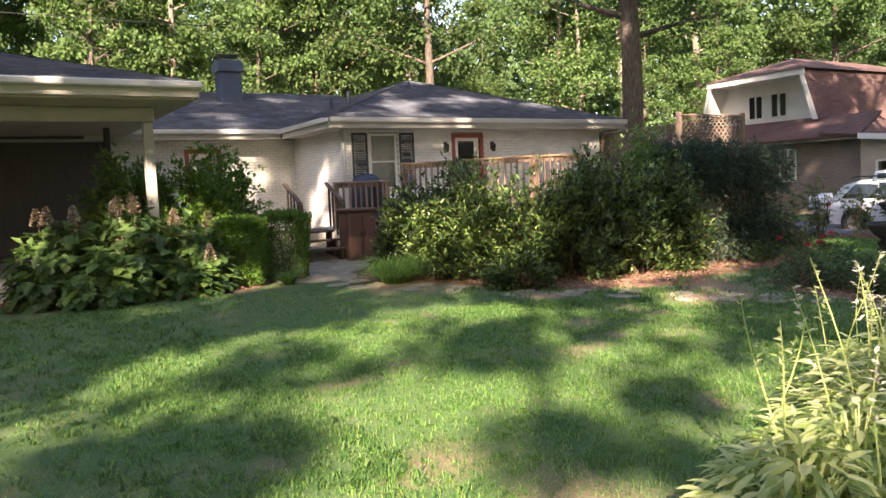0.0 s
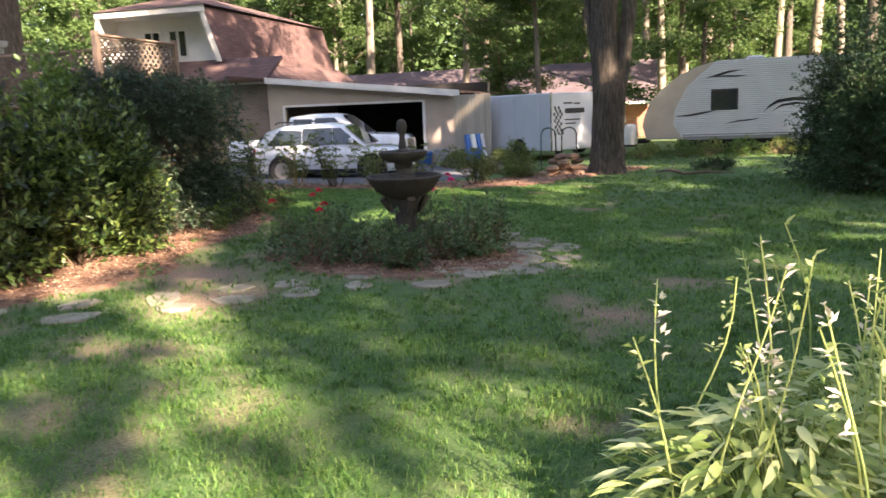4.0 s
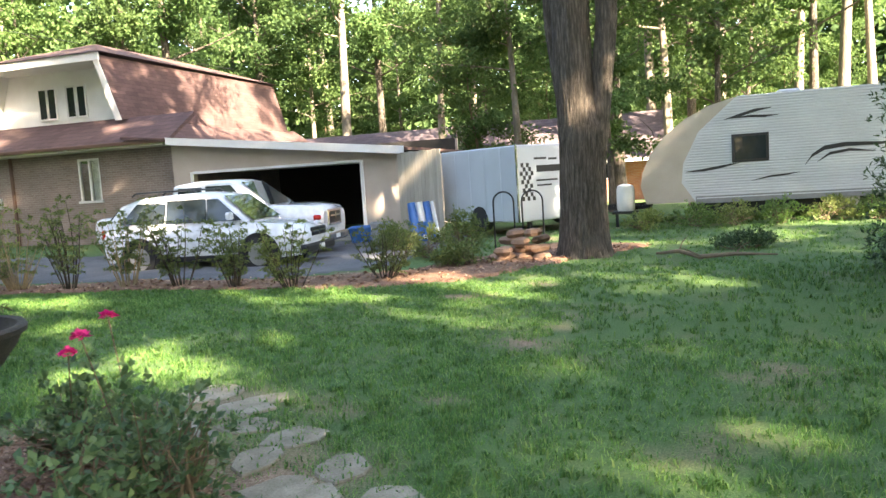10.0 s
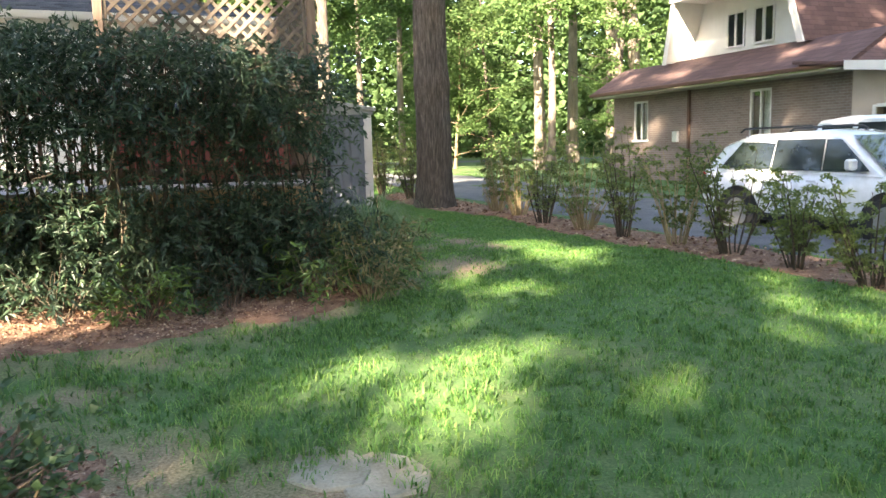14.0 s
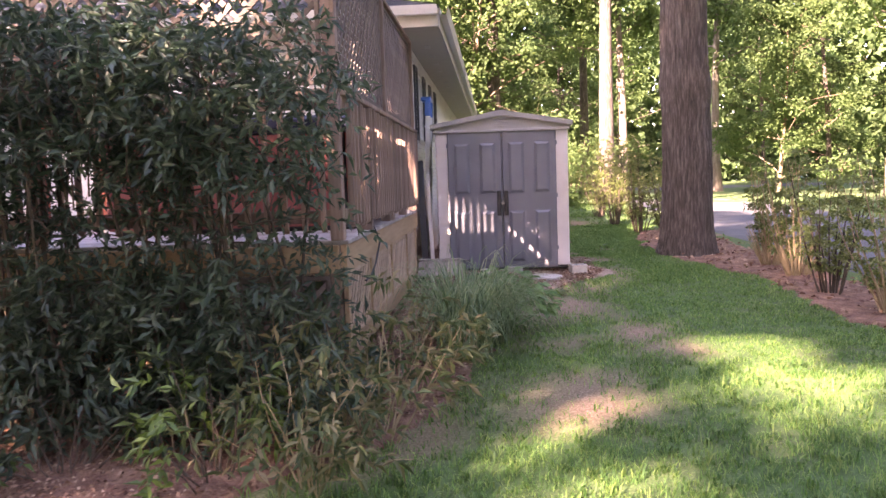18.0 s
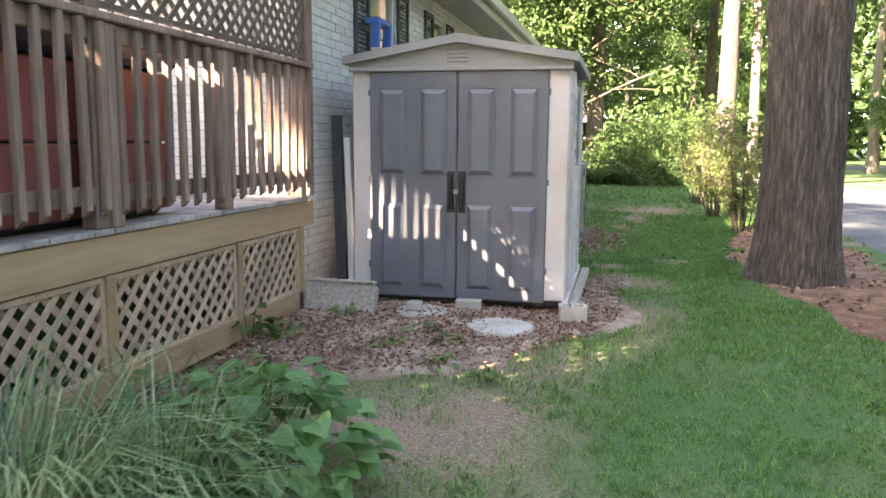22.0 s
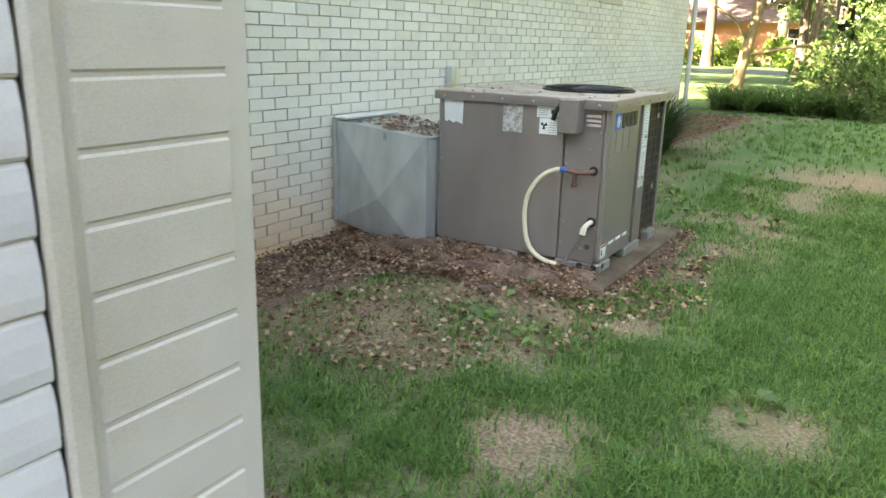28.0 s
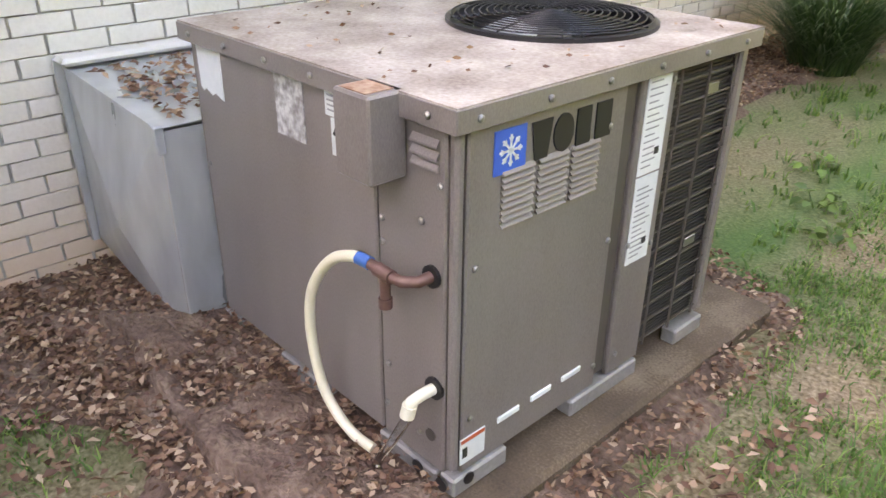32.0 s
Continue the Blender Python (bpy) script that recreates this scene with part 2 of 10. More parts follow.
def leaf_mesh(name, pos, way, length, width, material, rng, fold=0.25, curl=0.2):
    """Leaves at pos pointing along way: a folded blade of four points and a drooping tip."""
    n = len(pos)
    way = way / (np.linalg.norm(way, axis=1, keepdims=True) + 1e-9)
    side = np.cross(way, rng.normal(size=(n, 3)) * 0.6 + np.array([0, 0, 1.0]))
    side /= np.linalg.norm(side, axis=1, keepdims=True) + 1e-9
    up = np.cross(side, way)
    ln = (length * rng.uniform(0.65, 1.25, n))[:, None]
    wd = (width * rng.uniform(0.75, 1.2, n))[:, None]
    base, tip = pos, pos + way * ln - up * ln * curl
    mid = pos + way * ln * 0.45
    v = np.stack([base, mid + side * wd + up * wd * fold, tip, mid - side * wd + up * wd * fold], axis=1)
    return cloud(name, v, [(0, 1, 2), (0, 2, 3)], material)


def unit(rng, n):
    d = rng.normal(size=(n, 3))
    return d / np.linalg.norm(d, axis=1, keepdims=True)


# ---- the lie of the land ----
LAND = np.array([
    (0, 0, 0.0), (-6, 6, 0.05), (0, 13, 0.0), (5, 13, -0.05), (5, 6, -0.05), (9, 6, -0.2), (9, 9.6, -0.18), (5, 0, -0.08),
    (12.4, 4.4, -0.38), (15, 8.6, -0.35), (14.5, 10.6, -0.25), (16.2, 6, -0.38), (14.5, 1, -0.34), (20, 8, -0.36), (20, 14, -0.3),
    (19.6, 18, -0.24), (19, 21, -0.2), (16.4, 13.4, -0.17), (16, 16, -0.1), (17.2, 21, -0.2), (17.2, 22.8, -0.19), (15.2, 20.5, -0.14), (16, 27, -0.02),
    (16, 32, 0.05), (27, 12, -0.42), (22, 4.5, -0.25), (28, 0, -0.15), (45, 10, -0.4), (30, 40, -0.2), (14, 50, 0.1), (-12, 22, 0.3), (5.4, 15.2, 0.27), (5, 18, 0.42), (-2, 17, 0.3), (3, 16.5, 0.3)])


def land(x, y):
    """The ground's height at (x, y), for numbers or arrays."""
    x, y = np.asarray(x, float), np.asarray(y, float)
    w = 1.0 / ((x[..., None] - LAND[:, 0]) ** 2 + (y[..., None] - LAND[:, 1]) ** 2 + 1.2) ** 1.6
    return (w * LAND[:, 2]).sum(-1) / w.sum(-1)


def fuzz(x, y, s, seed=0):
    """Smooth uneven values in 0..1 at a grain of s metres."""
    x, y = np.asarray(x, float) / s + seed * 17.3, np.asarray(y, float) / s - seed * 9.1
    xi, yi = np.floor(x), np.floor(y)
    fx, fy = x - xi, y - yi
    fx, fy = fx * fx * (3 - 2 * fx), fy * fy * (3 - 2 * fy)

    def h(a, b):
        q = np.sin(a * 127.1 + b * 311.7 + seed * 74.7) * 43758.5453
        return q - np.floor(q)
    return (h(xi, yi) * (1 - fx) + h(xi + 1, yi) * fx) * (1 - fy) + (h(xi, yi + 1) * (1 - fx) + h(xi + 1, yi + 1) * fx) * fy


def inside(x, y, poly):
    """Whether points lie in an outline."""
    x, y = np.asarray(x, float), np.asarray(y, float)
    r = np.zeros(x.shape, bool)
    for (x0, y0), (x1, y1) in zip(poly, poly[1:] + poly[:1]):
        if y0 != y1:
            r ^= ((y0 > y) != (y1 > y)) & (x < (x1 - x0) * (y - y0) / (y1 - y0) + x0)
    return r


FRONT_BED = [(5.6, 12.2), (6.6, 10.4), (8.2, 9.0), (9.8, 8.5), (11.4, 9.1), (13.2, 9.2), (14.9, 9.9), (15.7, 11.0), (16.0, 12.6), (15.9, 14.0),
             (15.4, 14.9), (15.0, 15.5), (15.0, 11.7), (9.4, 11.7), (7.2, 13.6), (5.8, 13.2)]
FOUNTAIN_BED = [(9.8, 6.6), (9.8, 5.3), (10.9, 4.7), (12.2, 4.9), (13.1, 5.9), (13.1, 7.0), (12.2, 7.9), (10.7, 7.8)]
LEFT_BED = [(-7, 13.4), (-3, 12.7), (0.2, 12.4), (2.4, 11.7), (3.4, 12.2), (4.3, 12.9), (4.5, 14.2), (4.0, 15.4), (2.0, 15.6), (-7, 15.6)]
HEDGE_BED = [(19.4, 24), (18.6, 20.4), (19.3, 16.5), (19.3, 12), (19.7, 8), (20.0, 5.6), (23.5, 3.0), (24.6, 5.0), (21.6, 7.0), (20.8, 10), (20.5, 14), (20.4, 19), (20.3, 24)]
WALL_BED = [(14.95, 18.3), (15.4, 18.5), (15.55, 19.4), (15.65, 20.2), (15.9, 20.75), (16.9, 20.98), (17.1, 21.3), (17.1, 22.9), (16.3, 23.3), (15.7, 24.6), (15.8, 28), (16.1, 31), (14.95, 31)]
SHED_BED = [(15.0, 14.9), (15.9, 14.6), (16.7, 15.0), (17.2, 15.8), (17.45, 16.6), (17.45, 18.6), (15.0, 18.6)]
DRIVE = [(20.9, 9.4), (22.4, 7.6), (29.0, 7.6), (29.2, 17.2), (25.6, 17.6), (25.4, 30), (26.5, 46), (21.0, 46), (20.8, 30), (20.6, 14)]
BEDS = [FRONT_BED, FOUNTAIN_BED, LEFT_BED, HEDGE_BED, WALL_BED, SHED_BED]

# ---- the surfaces of this place ----
def ground_mat():
    m, nd, ln, p = nodes_of("lawn_soil")
    tc = nd.new("ShaderNodeTexCoord")
    att = nd.new("ShaderNodeAttribute")
    att.attribute_name = "bare"
    n1, n2 = nd.new("ShaderNodeTexNoise"), nd.new("ShaderNodeTexNoise")
    n1.inputs["Scale"].default_value, n2.inputs["Scale"].default_value = 1.3, 64
    for n in (n1, n2):
        n.inputs["Detail"].default_value = 7
        ln.new(tc.outputs["Object"], n.inputs["Vector"])
    green = ramp(nd, [(0.030, 0.074, 0.017), (0.054, 0.116, 0.027), (0.098, 0.150, 0.044)])
    dirt = ramp(nd, [(0.125, 0.074, 0.043), (0.245, 0.158, 0.105), (0.38, 0.275, 0.20)])
    ln.new(n2.outputs["Fac"], green.inputs["Fac"])
    ln.new(n2.outputs["Fac"], dirt.inputs["Fac"])
    mx = nd.new("ShaderNodeMix")
    mx.data_type = "RGBA"
    mth = nd.new("ShaderNodeMath")
    mth.operation = "MULTIPLY_ADD"
    mth.inputs[1].default_value, mth.inputs[2].default_value = 0.9, -0.45
    ln.new(n1.outputs["Fac"], mth.inputs[0])
    ad = nd.new("ShaderNodeMath")
    ad.use_clamp = True
    ln.new(att.outputs["Fac"], ad.inputs[0])
    ln.new(mth.outputs[0], ad.inputs[1])
    ln.new(ad.outputs[0], mx.inputs[0])
    ln.new(green.outputs["Color"], mx.inputs[6])
    ln.new(dirt.outputs["Color"], mx.inputs[7])
    ln.new(mx.outputs[2], p.inputs["Base Color"])
    p.inputs["Roughness"].default_value = 0.95
    b = nd.new("ShaderNodeBump")
    b.inputs["Strength"].default_value, b.inputs["Distance"].default_value = 0.8, 0.014
    ln.new(n2.outputs["Fac"], b.inputs["Height"])
    ln.new(b.outputs["Normal"], p.inputs["Normal"])
    return m


def house_brick_mat():
    """Cream paint over brick, with a red-clay splash stain in the lowest courses."""
    m, nd, ln, p = nodes_of("painted_brick")
    g = nd.new("ShaderNodeNewGeometry")
    sp = nd.new("ShaderNodeSeparateXYZ")
    ln.new(g.outputs["Position"], sp.inputs[0])
    n1, n2 = nd.new("ShaderNodeTexNoise"), nd.new("ShaderNodeTexNoise")
    n1.inputs["Scale"].default_value, n2.inputs["Scale"].default_value = 1.1, 70
    for n in (n1, n2):
        n.inputs["Detail"].default_value = 6
        ln.new(g.outputs["Position"], n.inputs["Vector"])
    paint = ramp(nd, [(0.58, 0.57, 0.525), (0.67, 0.66, 0.615), (0.73, 0.72, 0.685)])
    mx0 = nd.new("ShaderNodeMix")
    mx0.inputs[0].default_value = 0.4
    ln.new(n1.outputs["Fac"], mx0.inputs[2])
    ln.new(n2.outputs["Fac"], mx0.inputs[3])
    ln.new(mx0.outputs[0], paint.inputs["Fac"])
    zr = nd.new("ShaderNodeMapRange")
    zr.inputs["From Min"].default_value, zr.inputs["From Max"].default_value = 0.75, -0.2
    zr.inputs["To Min"].default_value, zr.inputs["To Max"].default_value = 0.0, 2.0
    ln.new(sp.outputs["Z"], zr.inputs["Value"])
    ml = nd.new("ShaderNodeMath")
    ml.operation, ml.use_clamp = "MULTIPLY", True
    ln.new(zr.outputs["Result"], ml.inputs[0])
    ln.new(n1.outputs["Fac"], ml.inputs[1])
    mx = nd.new("ShaderNodeMix")
    mx.data_type = "RGBA"
    ln.new(ml.outputs[0], mx.inputs[0])
    ln.new(paint.outputs["Color"], mx.inputs[6])
    mx.inputs[7].default_value = (0.57, 0.365, 0.22, 1)
    hs, mr, oi = nd.new("ShaderNodeHueSaturation"), nd.new("ShaderNodeMapRange"), nd.new("ShaderNodeNewGeometry")
    mr.inputs["To Min"].default_value, mr.inputs["To Max"].default_value = 0.93, 1.06
    ln.new(oi.outputs["Random Per Island"], mr.inputs["Value"])
    ln.new(mr.outputs["Result"], hs.inputs["Value"])
    ln.new(mx.outputs[2], hs.inputs["Color"])
    ln.new(hs.outputs["Color"], p.inputs["Base Color"])
    p.inputs["Roughness"].default_value = 0.55
    b = nd.new("ShaderNodeBump")
    b.inputs["Strength"].default_value, b.inputs["Distance"].default_value = 0.35, 0.004
    ln.new(n2.outputs["Fac"], b.inputs["Height"])
    ln.new(b.outputs["Normal"], p.inputs["Normal"])
    return m


def course_mat(name, brick, brick2, joint, w=0.22, h=0.072, rough=0.85):
    """Far brickwork, too small to lay stone by stone."""
    m, nd, ln, p = nodes_of(name)
    g = nd.new("ShaderNodeNewGeometry")
    sp, cb, ad = nd.new("ShaderNodeSeparateXYZ"), nd.new("ShaderNodeCombineXYZ"), nd.new("ShaderNodeMath")
    ln.new(g.outputs["Position"], sp.inputs[0])
    ln.new(sp.outputs["X"], ad.inputs[0])
    ln.new(sp.outputs["Y"], ad.inputs[1])
    ln.new(ad.outputs[0], cb.inputs["X"])
    ln.new(sp.outputs["Z"], cb.inputs["Y"])
    t = nd.new("ShaderNodeTexBrick")
    t.inputs["Scale"].default_value = 1.0
    t.inputs["Brick Width"].default_value, t.inputs["Row Height"].default_value, t.inputs["Mortar Size"].default_value = w, h, 0.006
    for k, c in (("Color1", brick), ("Color2", brick2), ("Mortar", joint)):
        t.inputs[k].default_value = (*c, 1)
    ln.new(cb.outputs[0], t.inputs["Vector"])
    n = nd.new("ShaderNodeTexNoise")
    n.inputs["Scale"].default_value, n.inputs["Detail"].default_value = 1.7, 6
    ln.new(g.outputs["Position"], n.inputs["Vector"])
    hs, mr = nd.new("ShaderNodeHueSaturation"), nd.new("ShaderNodeMapRange")
    mr.inputs["To Min"].default_value, mr.inputs["To Max"].default_value = 0.7, 1.3
    ln.new(n.outputs["Fac"], mr.inputs["Value"])
    ln.new(mr.outputs["Result"], hs.inputs["Value"])
    ln.new(t.outputs["Color"], hs.inputs["Color"])
    ln.new(hs.outputs["Color"], p.inputs["Base Color"])
    p.inputs["Roughness"].default_value = rough
    b = nd.new("ShaderNodeBump")
    b.inputs["Strength"].default_value, b.inputs["Distance"].default_value = 0.5, 0.01
    b.invert = True
    ln.new(t.outputs["Fac"], b.inputs["Height"])
    ln.new(b.outputs["Normal"], p.inputs["Normal"])
    return m


M_GROUND = ground_mat()
M_MULCH = mat("bark_mulch", [(0.085, 0.040, 0.026), (0.21, 0.112, 0.070), (0.40, 0.245, 0.16)], 7, 0.95, bump=1.0, bscale=45, dist=0.03)
M_ASPHALT = mat("asphalt", [(0.05, 0.052, 0.056), (0.085, 0.088, 0.095), (0.13, 0.13, 0.135)], 2.2, 0.9, bump=0.6, bscale=180, dist=0.006)
M_CONCRETE = mat("weathered_concrete", [(0.24, 0.21, 0.17), (0.38, 0.35, 0.30), (0.50, 0.47, 0.42)], 3.5, 0.9, bump=0.5, bscale=120, dist=0.006)
M_PADCON = mat("stained_concrete", [(0.055, 0.036, 0.024), (0.125, 0.085, 0.055), (0.28, 0.21, 0.145)], 4, 0.9, bump=0.6, bscale=120, dist=0.006)
M_FLAG = mat("flagstone", [(0.13, 0.12, 0.072), (0.235, 0.205, 0.150), (0.35, 0.31, 0.24)], 5, 0.9, bump=0.7, bscale=60, dist=0.008)
M_BRICK = house_brick_mat()
# mortar darker than the cream brick, with the joints' shadow put into it
M_JOINT = mat("joint_shadow_mortar", [(0.27, 0.262, 0.235), (0.40, 0.39, 0.355)], 5, 0.9, bump=0.4)
M_TRIM = mat("cream_trim_paint", [(0.38, 0.36, 0.31), (0.48, 0.455, 0.40)], 3, 0.5, bump=0.1)
M_WHITE = mat("white_paint", [(0.62, 0.605, 0.575), (0.73, 0.72, 0.695)], 2, 0.5, bump=0.1)
M_SOFFIT = mat("cream_soffit", [(0.42, 0.39, 0.32), (0.50, 0.46, 0.39)], 2, 0.6, bump=0.05)
M_GUTTER = mat("white_gutter", [(0.46, 0.46, 0.44), (0.58, 0.58, 0.555)], 2, 0.35, bump=0.05)
M_SHINGLE = mat("blue_grey_shingles", [(0.030, 0.034, 0.045), (0.055, 0.062, 0.08), (0.10, 0.11, 0.13)], 3, 0.9, bump=0.7, bscale=150, rnd=0.3, island=True)
M_CHIMNEY = mat("blue_grey_paint", [(0.028, 0.04, 0.065), (0.05, 0.07, 0.105)], 4, 0.6, bump=0.2)
M_REDPAINT = mat("red_brown_paint", [(0.22, 0.055, 0.03), (0.32, 0.09, 0.05)], 5, 0.55, bump=0.2)
M_DARKWOOD = mat("dark_shutter_paint", [(0.035, 0.04, 0.045), (0.06, 0.065, 0.07)], 5, 0.6, bump=0.2)
M_GLASS = plain("window_glass", (0.9, 0.95, 0.95), 0.03, trans=1.0)
M_DARKGLASS = plain("dark_window_glass", (0.02, 0.025, 0.03), 0.05)
# the shade of closed-in spaces, put into a near-black colour
M_SHADE = plain("interior_shade_black", (0.02, 0.018, 0.016), 0.9)
M_CURTAIN = mat("pale_curtain", [(0.5, 0.48, 0.42), (0.68, 0.66, 0.6)], 6, 0.9, stretch=(14, 14, 1), bump=0.4, bscale=8)
M_OLDWOOD = mat("dark_old_step_wood", [(0.05, 0.032, 0.022), (0.11, 0.075, 0.055), (0.20, 0.145, 0.11)], 5, 0.85, bump=0.6, bscale=40, stretch=(1, 0.2, 0.3), rnd=0.2)
M_DECK = mat("weathered_red_stain", [(0.13, 0.085, 0.06), (0.25, 0.165, 0.12), (0.38, 0.275, 0.21)], 5, 0.8, bump=0.6, bscale=40, stretch=(1, 1, 0.12), rnd=0.25)
M_BOARD = mat("grey_deck_boards", [(0.22, 0.19, 0.17), (0.36, 0.32, 0.29), (0.46, 0.42, 0.38)], 5, 0.8, bump=0.6, bscale=40, stretch=(0.12, 1, 1), rnd=0.2)
M_BEAM = mat("fresh_pine_beam", [(0.24, 0.145, 0.075), (0.36, 0.235, 0.13), (0.46, 0.315, 0.185)], 5, 0.75, bump=0.35, bscale=30, stretch=(1, 0.1, 1), rnd=0.1)
M_LATTICE = mat("tan_lattice", [(0.27, 0.18, 0.115), (0.41, 0.29, 0.19), (0.52, 0.38, 0.26)], 6, 0.8, bump=0.4, bscale=40, rnd=0.2)
# weathered wood, made darker still to carry the shade on the screens
M_LATTICE2 = mat("weathered_shade_brown_lattice", [(0.07, 0.052, 0.040), (0.125, 0.095, 0.073), (0.20, 0.155, 0.12)], 6, 0.85, bump=0.4, bscale=40, rnd=0.2)
M_TUB = mat("red_tub_cladding", [(0.22, 0.06, 0.045), (0.34, 0.10, 0.08)], 4, 0.6, bump=0.3)
M_SHED_GREY = mat("grey_shed_plastic", [(0.095, 0.10, 0.115), (0.12, 0.125, 0.14), (0.145, 0.15, 0.165)], 2.5, 0.42, bump=0.25, bscale=200, rnd=0.03, dist=0.001)
M_SHED_PALE = mat("pale_shed_plastic", [(0.43, 0.365, 0.30), (0.575, 0.515, 0.47), (0.635, 0.58, 0.54)], 1.6, 0.45, bump=0.2, bscale=200, rnd=0.03, dist=0.001)
M_SHED_WHITE = mat("white_shed_plastic", [(0.56, 0.515, 0.53), (0.65, 0.605, 0.63), (0.69, 0.65, 0.675)], 1.6, 0.4, bump=0.15, bscale=200, rnd=0.03, dist=0.001)
M_DIRT = mat("trodden_dirt", [(0.12, 0.078, 0.054), (0.25, 0.175, 0.126), (0.49, 0.39, 0.305)], 5, 0.95, bump=1.0, bscale=60, dist=0.02)
M_LEAFSOIL = mat("leafy_soil", [(0.075, 0.042, 0.030), (0.165, 0.10, 0.072), (0.34, 0.235, 0.175)], 8, 0.95, bump=1.0, bscale=45, dist=0.03)
M_SHED_ROOF = mat("taupe_shed_roof_plastic", [(0.24, 0.23, 0.21), (0.31, 0.30, 0.28)], 3, 0.5, bump=0.2, bscale=200, rnd=0.03, dist=0.001)
M_BLACK = plain("black_plastic", (0.012, 0.012, 0.014), 0.4)
M_STEEL = mat("taupe_enamelled_steel", [(0.165, 0.142, 0.134), (0.245, 0.212, 0.198), (0.31, 0.272, 0.252)], 2.4, 0.34, metal=0.25, bump=0.12, bscale=300, rnd=0.03, stretch=(1, 1, 0.4), dist=0.0006)
M_STEEL_TOP = mat("dusty_steel_top", [(0.16, 0.115, 0.088), (0.33, 0.275, 0.235), (0.50, 0.45, 0.40)], 5, 0.7, bump=0.3, bscale=90, rnd=0.0, dist=0.001)
M_GALV = mat("galvanised_steel", [(0.36, 0.38, 0.38), (0.54, 0.57, 0.58), (0.70, 0.73, 0.73)], 3.2, 0.30, metal=0.5, bump=0.15, bscale=12, stretch=(1, 1, 0.35), dist=0.003)
M_BASE = mat("scuffed_grey_base_rail", [(0.20, 0.19, 0.18), (0.33, 0.32, 0.31)], 6, 0.55, metal=0.3, bump=0.3)
M_SCREW = plain("screw_steel", (0.35, 0.34, 0.33), 0.35, 0.9)
M_DARKSTEEL = plain("dark_seam_steel", (0.10, 0.085, 0.075), 0.5, 0.2)
M_COIL = plain("dark_coil_fins", (0.07, 0.066, 0.062), 0.6, 0.5)
M_PAPER = mat("white_sticker", [(0.66, 0.70, 0.70), (0.80, 0.82, 0.81)], 9, 0.6, bump=0.1)
M_OLDPAPER = mat("worn_grey_sticker", [(0.22, 0.20, 0.19), (0.34, 0.33, 0.32), (0.50, 0.50, 0.48)], 26, 0.7, bump=0.2, lo=0.4, hi=0.6)
M_INK = plain("black_ink", (0.015, 0.015, 0.016), 0.5)
M_GREYINK = plain("grey_print", (0.30, 0.31, 0.32), 0.7)
M_REDINK = plain("orange_red_print", (0.55, 0.10, 0.04), 0.6)
M_BLUE = plain("blue_badge", (0.02, 0.12, 0.55), 0.4)
M_HOSE = plain("ivory_pvc_hose", (0.74, 0.68, 0.50), 0.35)
M_PVC = plain("ivory_pvc_fitting", (0.72, 0.68, 0.56), 0.4)
M_COPPER = mat("brown_pipe", [(0.12, 0.06, 0.05), (0.22, 0.12, 0.10)], 12, 0.5, metal=0.3, bump=0.2)
M_BARK = mat("oak_bark", [(0.040, 0.031, 0.025), (0.098, 0.078, 0.062), (0.195, 0.160, 0.130)], 9, 0.95, bump=1.0, bscale=30, stretch=(3.2, 3.2, 0.4), dist=0.04, lo=0.36, hi=0.64)
M_BARK2 = mat("pale_bark", [(0.10, 0.082, 0.064), (0.19, 0.158, 0.124), (0.31, 0.265, 0.21)], 3, 0.95, bump=1.0, bscale=14, stretch=(2, 2, 0.4), dist=0.03)
M_TWIG = mat("twig_bark", [(0.10, 0.07, 0.045), (0.22, 0.16, 0.10)], 9, 0.9, bump=0.5)
M_VINEWOOD = mat("dark_vine_stem", [(0.04, 0.03, 0.02), (0.10, 0.075, 0.05)], 9, 0.9, bump=0.5)
M_CANE = mat("straw_cane", [(0.24, 0.17, 0.09), (0.42, 0.33, 0.19)], 9, 0.8, bump=0.4)
M_STONE = mat("dark_cast_stone", [(0.022, 0.019, 0.017), (0.042, 0.037, 0.032), (0.08, 0.071, 0.062)], 5, 0.85, bump=0.7, bscale=70, dist=0.006)
M_CARWHITE = plain("white_car_paint", (0.66, 0.68, 0.70), 0.22, coat=0.8)
M_TYRE = mat("tyre_rubber", [(0.012, 0.012, 0.012), (0.03, 0.03, 0.03)], 9, 0.8, bump=0.3)
M_RIM = plain("silver_wheel", (0.45, 0.45, 0.46), 0.3, 0.8)
M_CARGLASS = plain("tinted_car_glass", (0.021, 0.028, 0.032), 0.04, coat=0.5)
M_LAMP = plain("headlamp_lens", (0.75, 0.78, 0.8), 0.08, coat=0.6)
M_REDLAMP = plain("red_lens", (0.45, 0.02, 0.015), 0.15)
M_CHROME = plain("chrome", (0.6, 0.6, 0.6), 0.12, 1.0)
M_RV = mat("white_corrugated_skin", [(0.45, 0.485, 0.52), (0.54, 0.575, 0.61)], 1.5, 0.4, bump=0.05)
M_RVNOSE = mat("tan_nose_cap", [(0.36, 0.32, 0.27), (0.46, 0.42, 0.36)], 2, 0.45, bump=0.1)
M_RVGREY = plain("grey_skirt", (0.20, 0.21, 0.22), 0.5)
M_NBRICK = course_mat("brown_brick", (0.20, 0.15, 0.125), (0.25, 0.19, 0.16), (0.30, 0.26, 0.235))
M_RBRICK = course_mat("red_brick", (0.36, 0.12, 0.07), (0.42, 0.16, 0.10), (0.40, 0.32, 0.27))
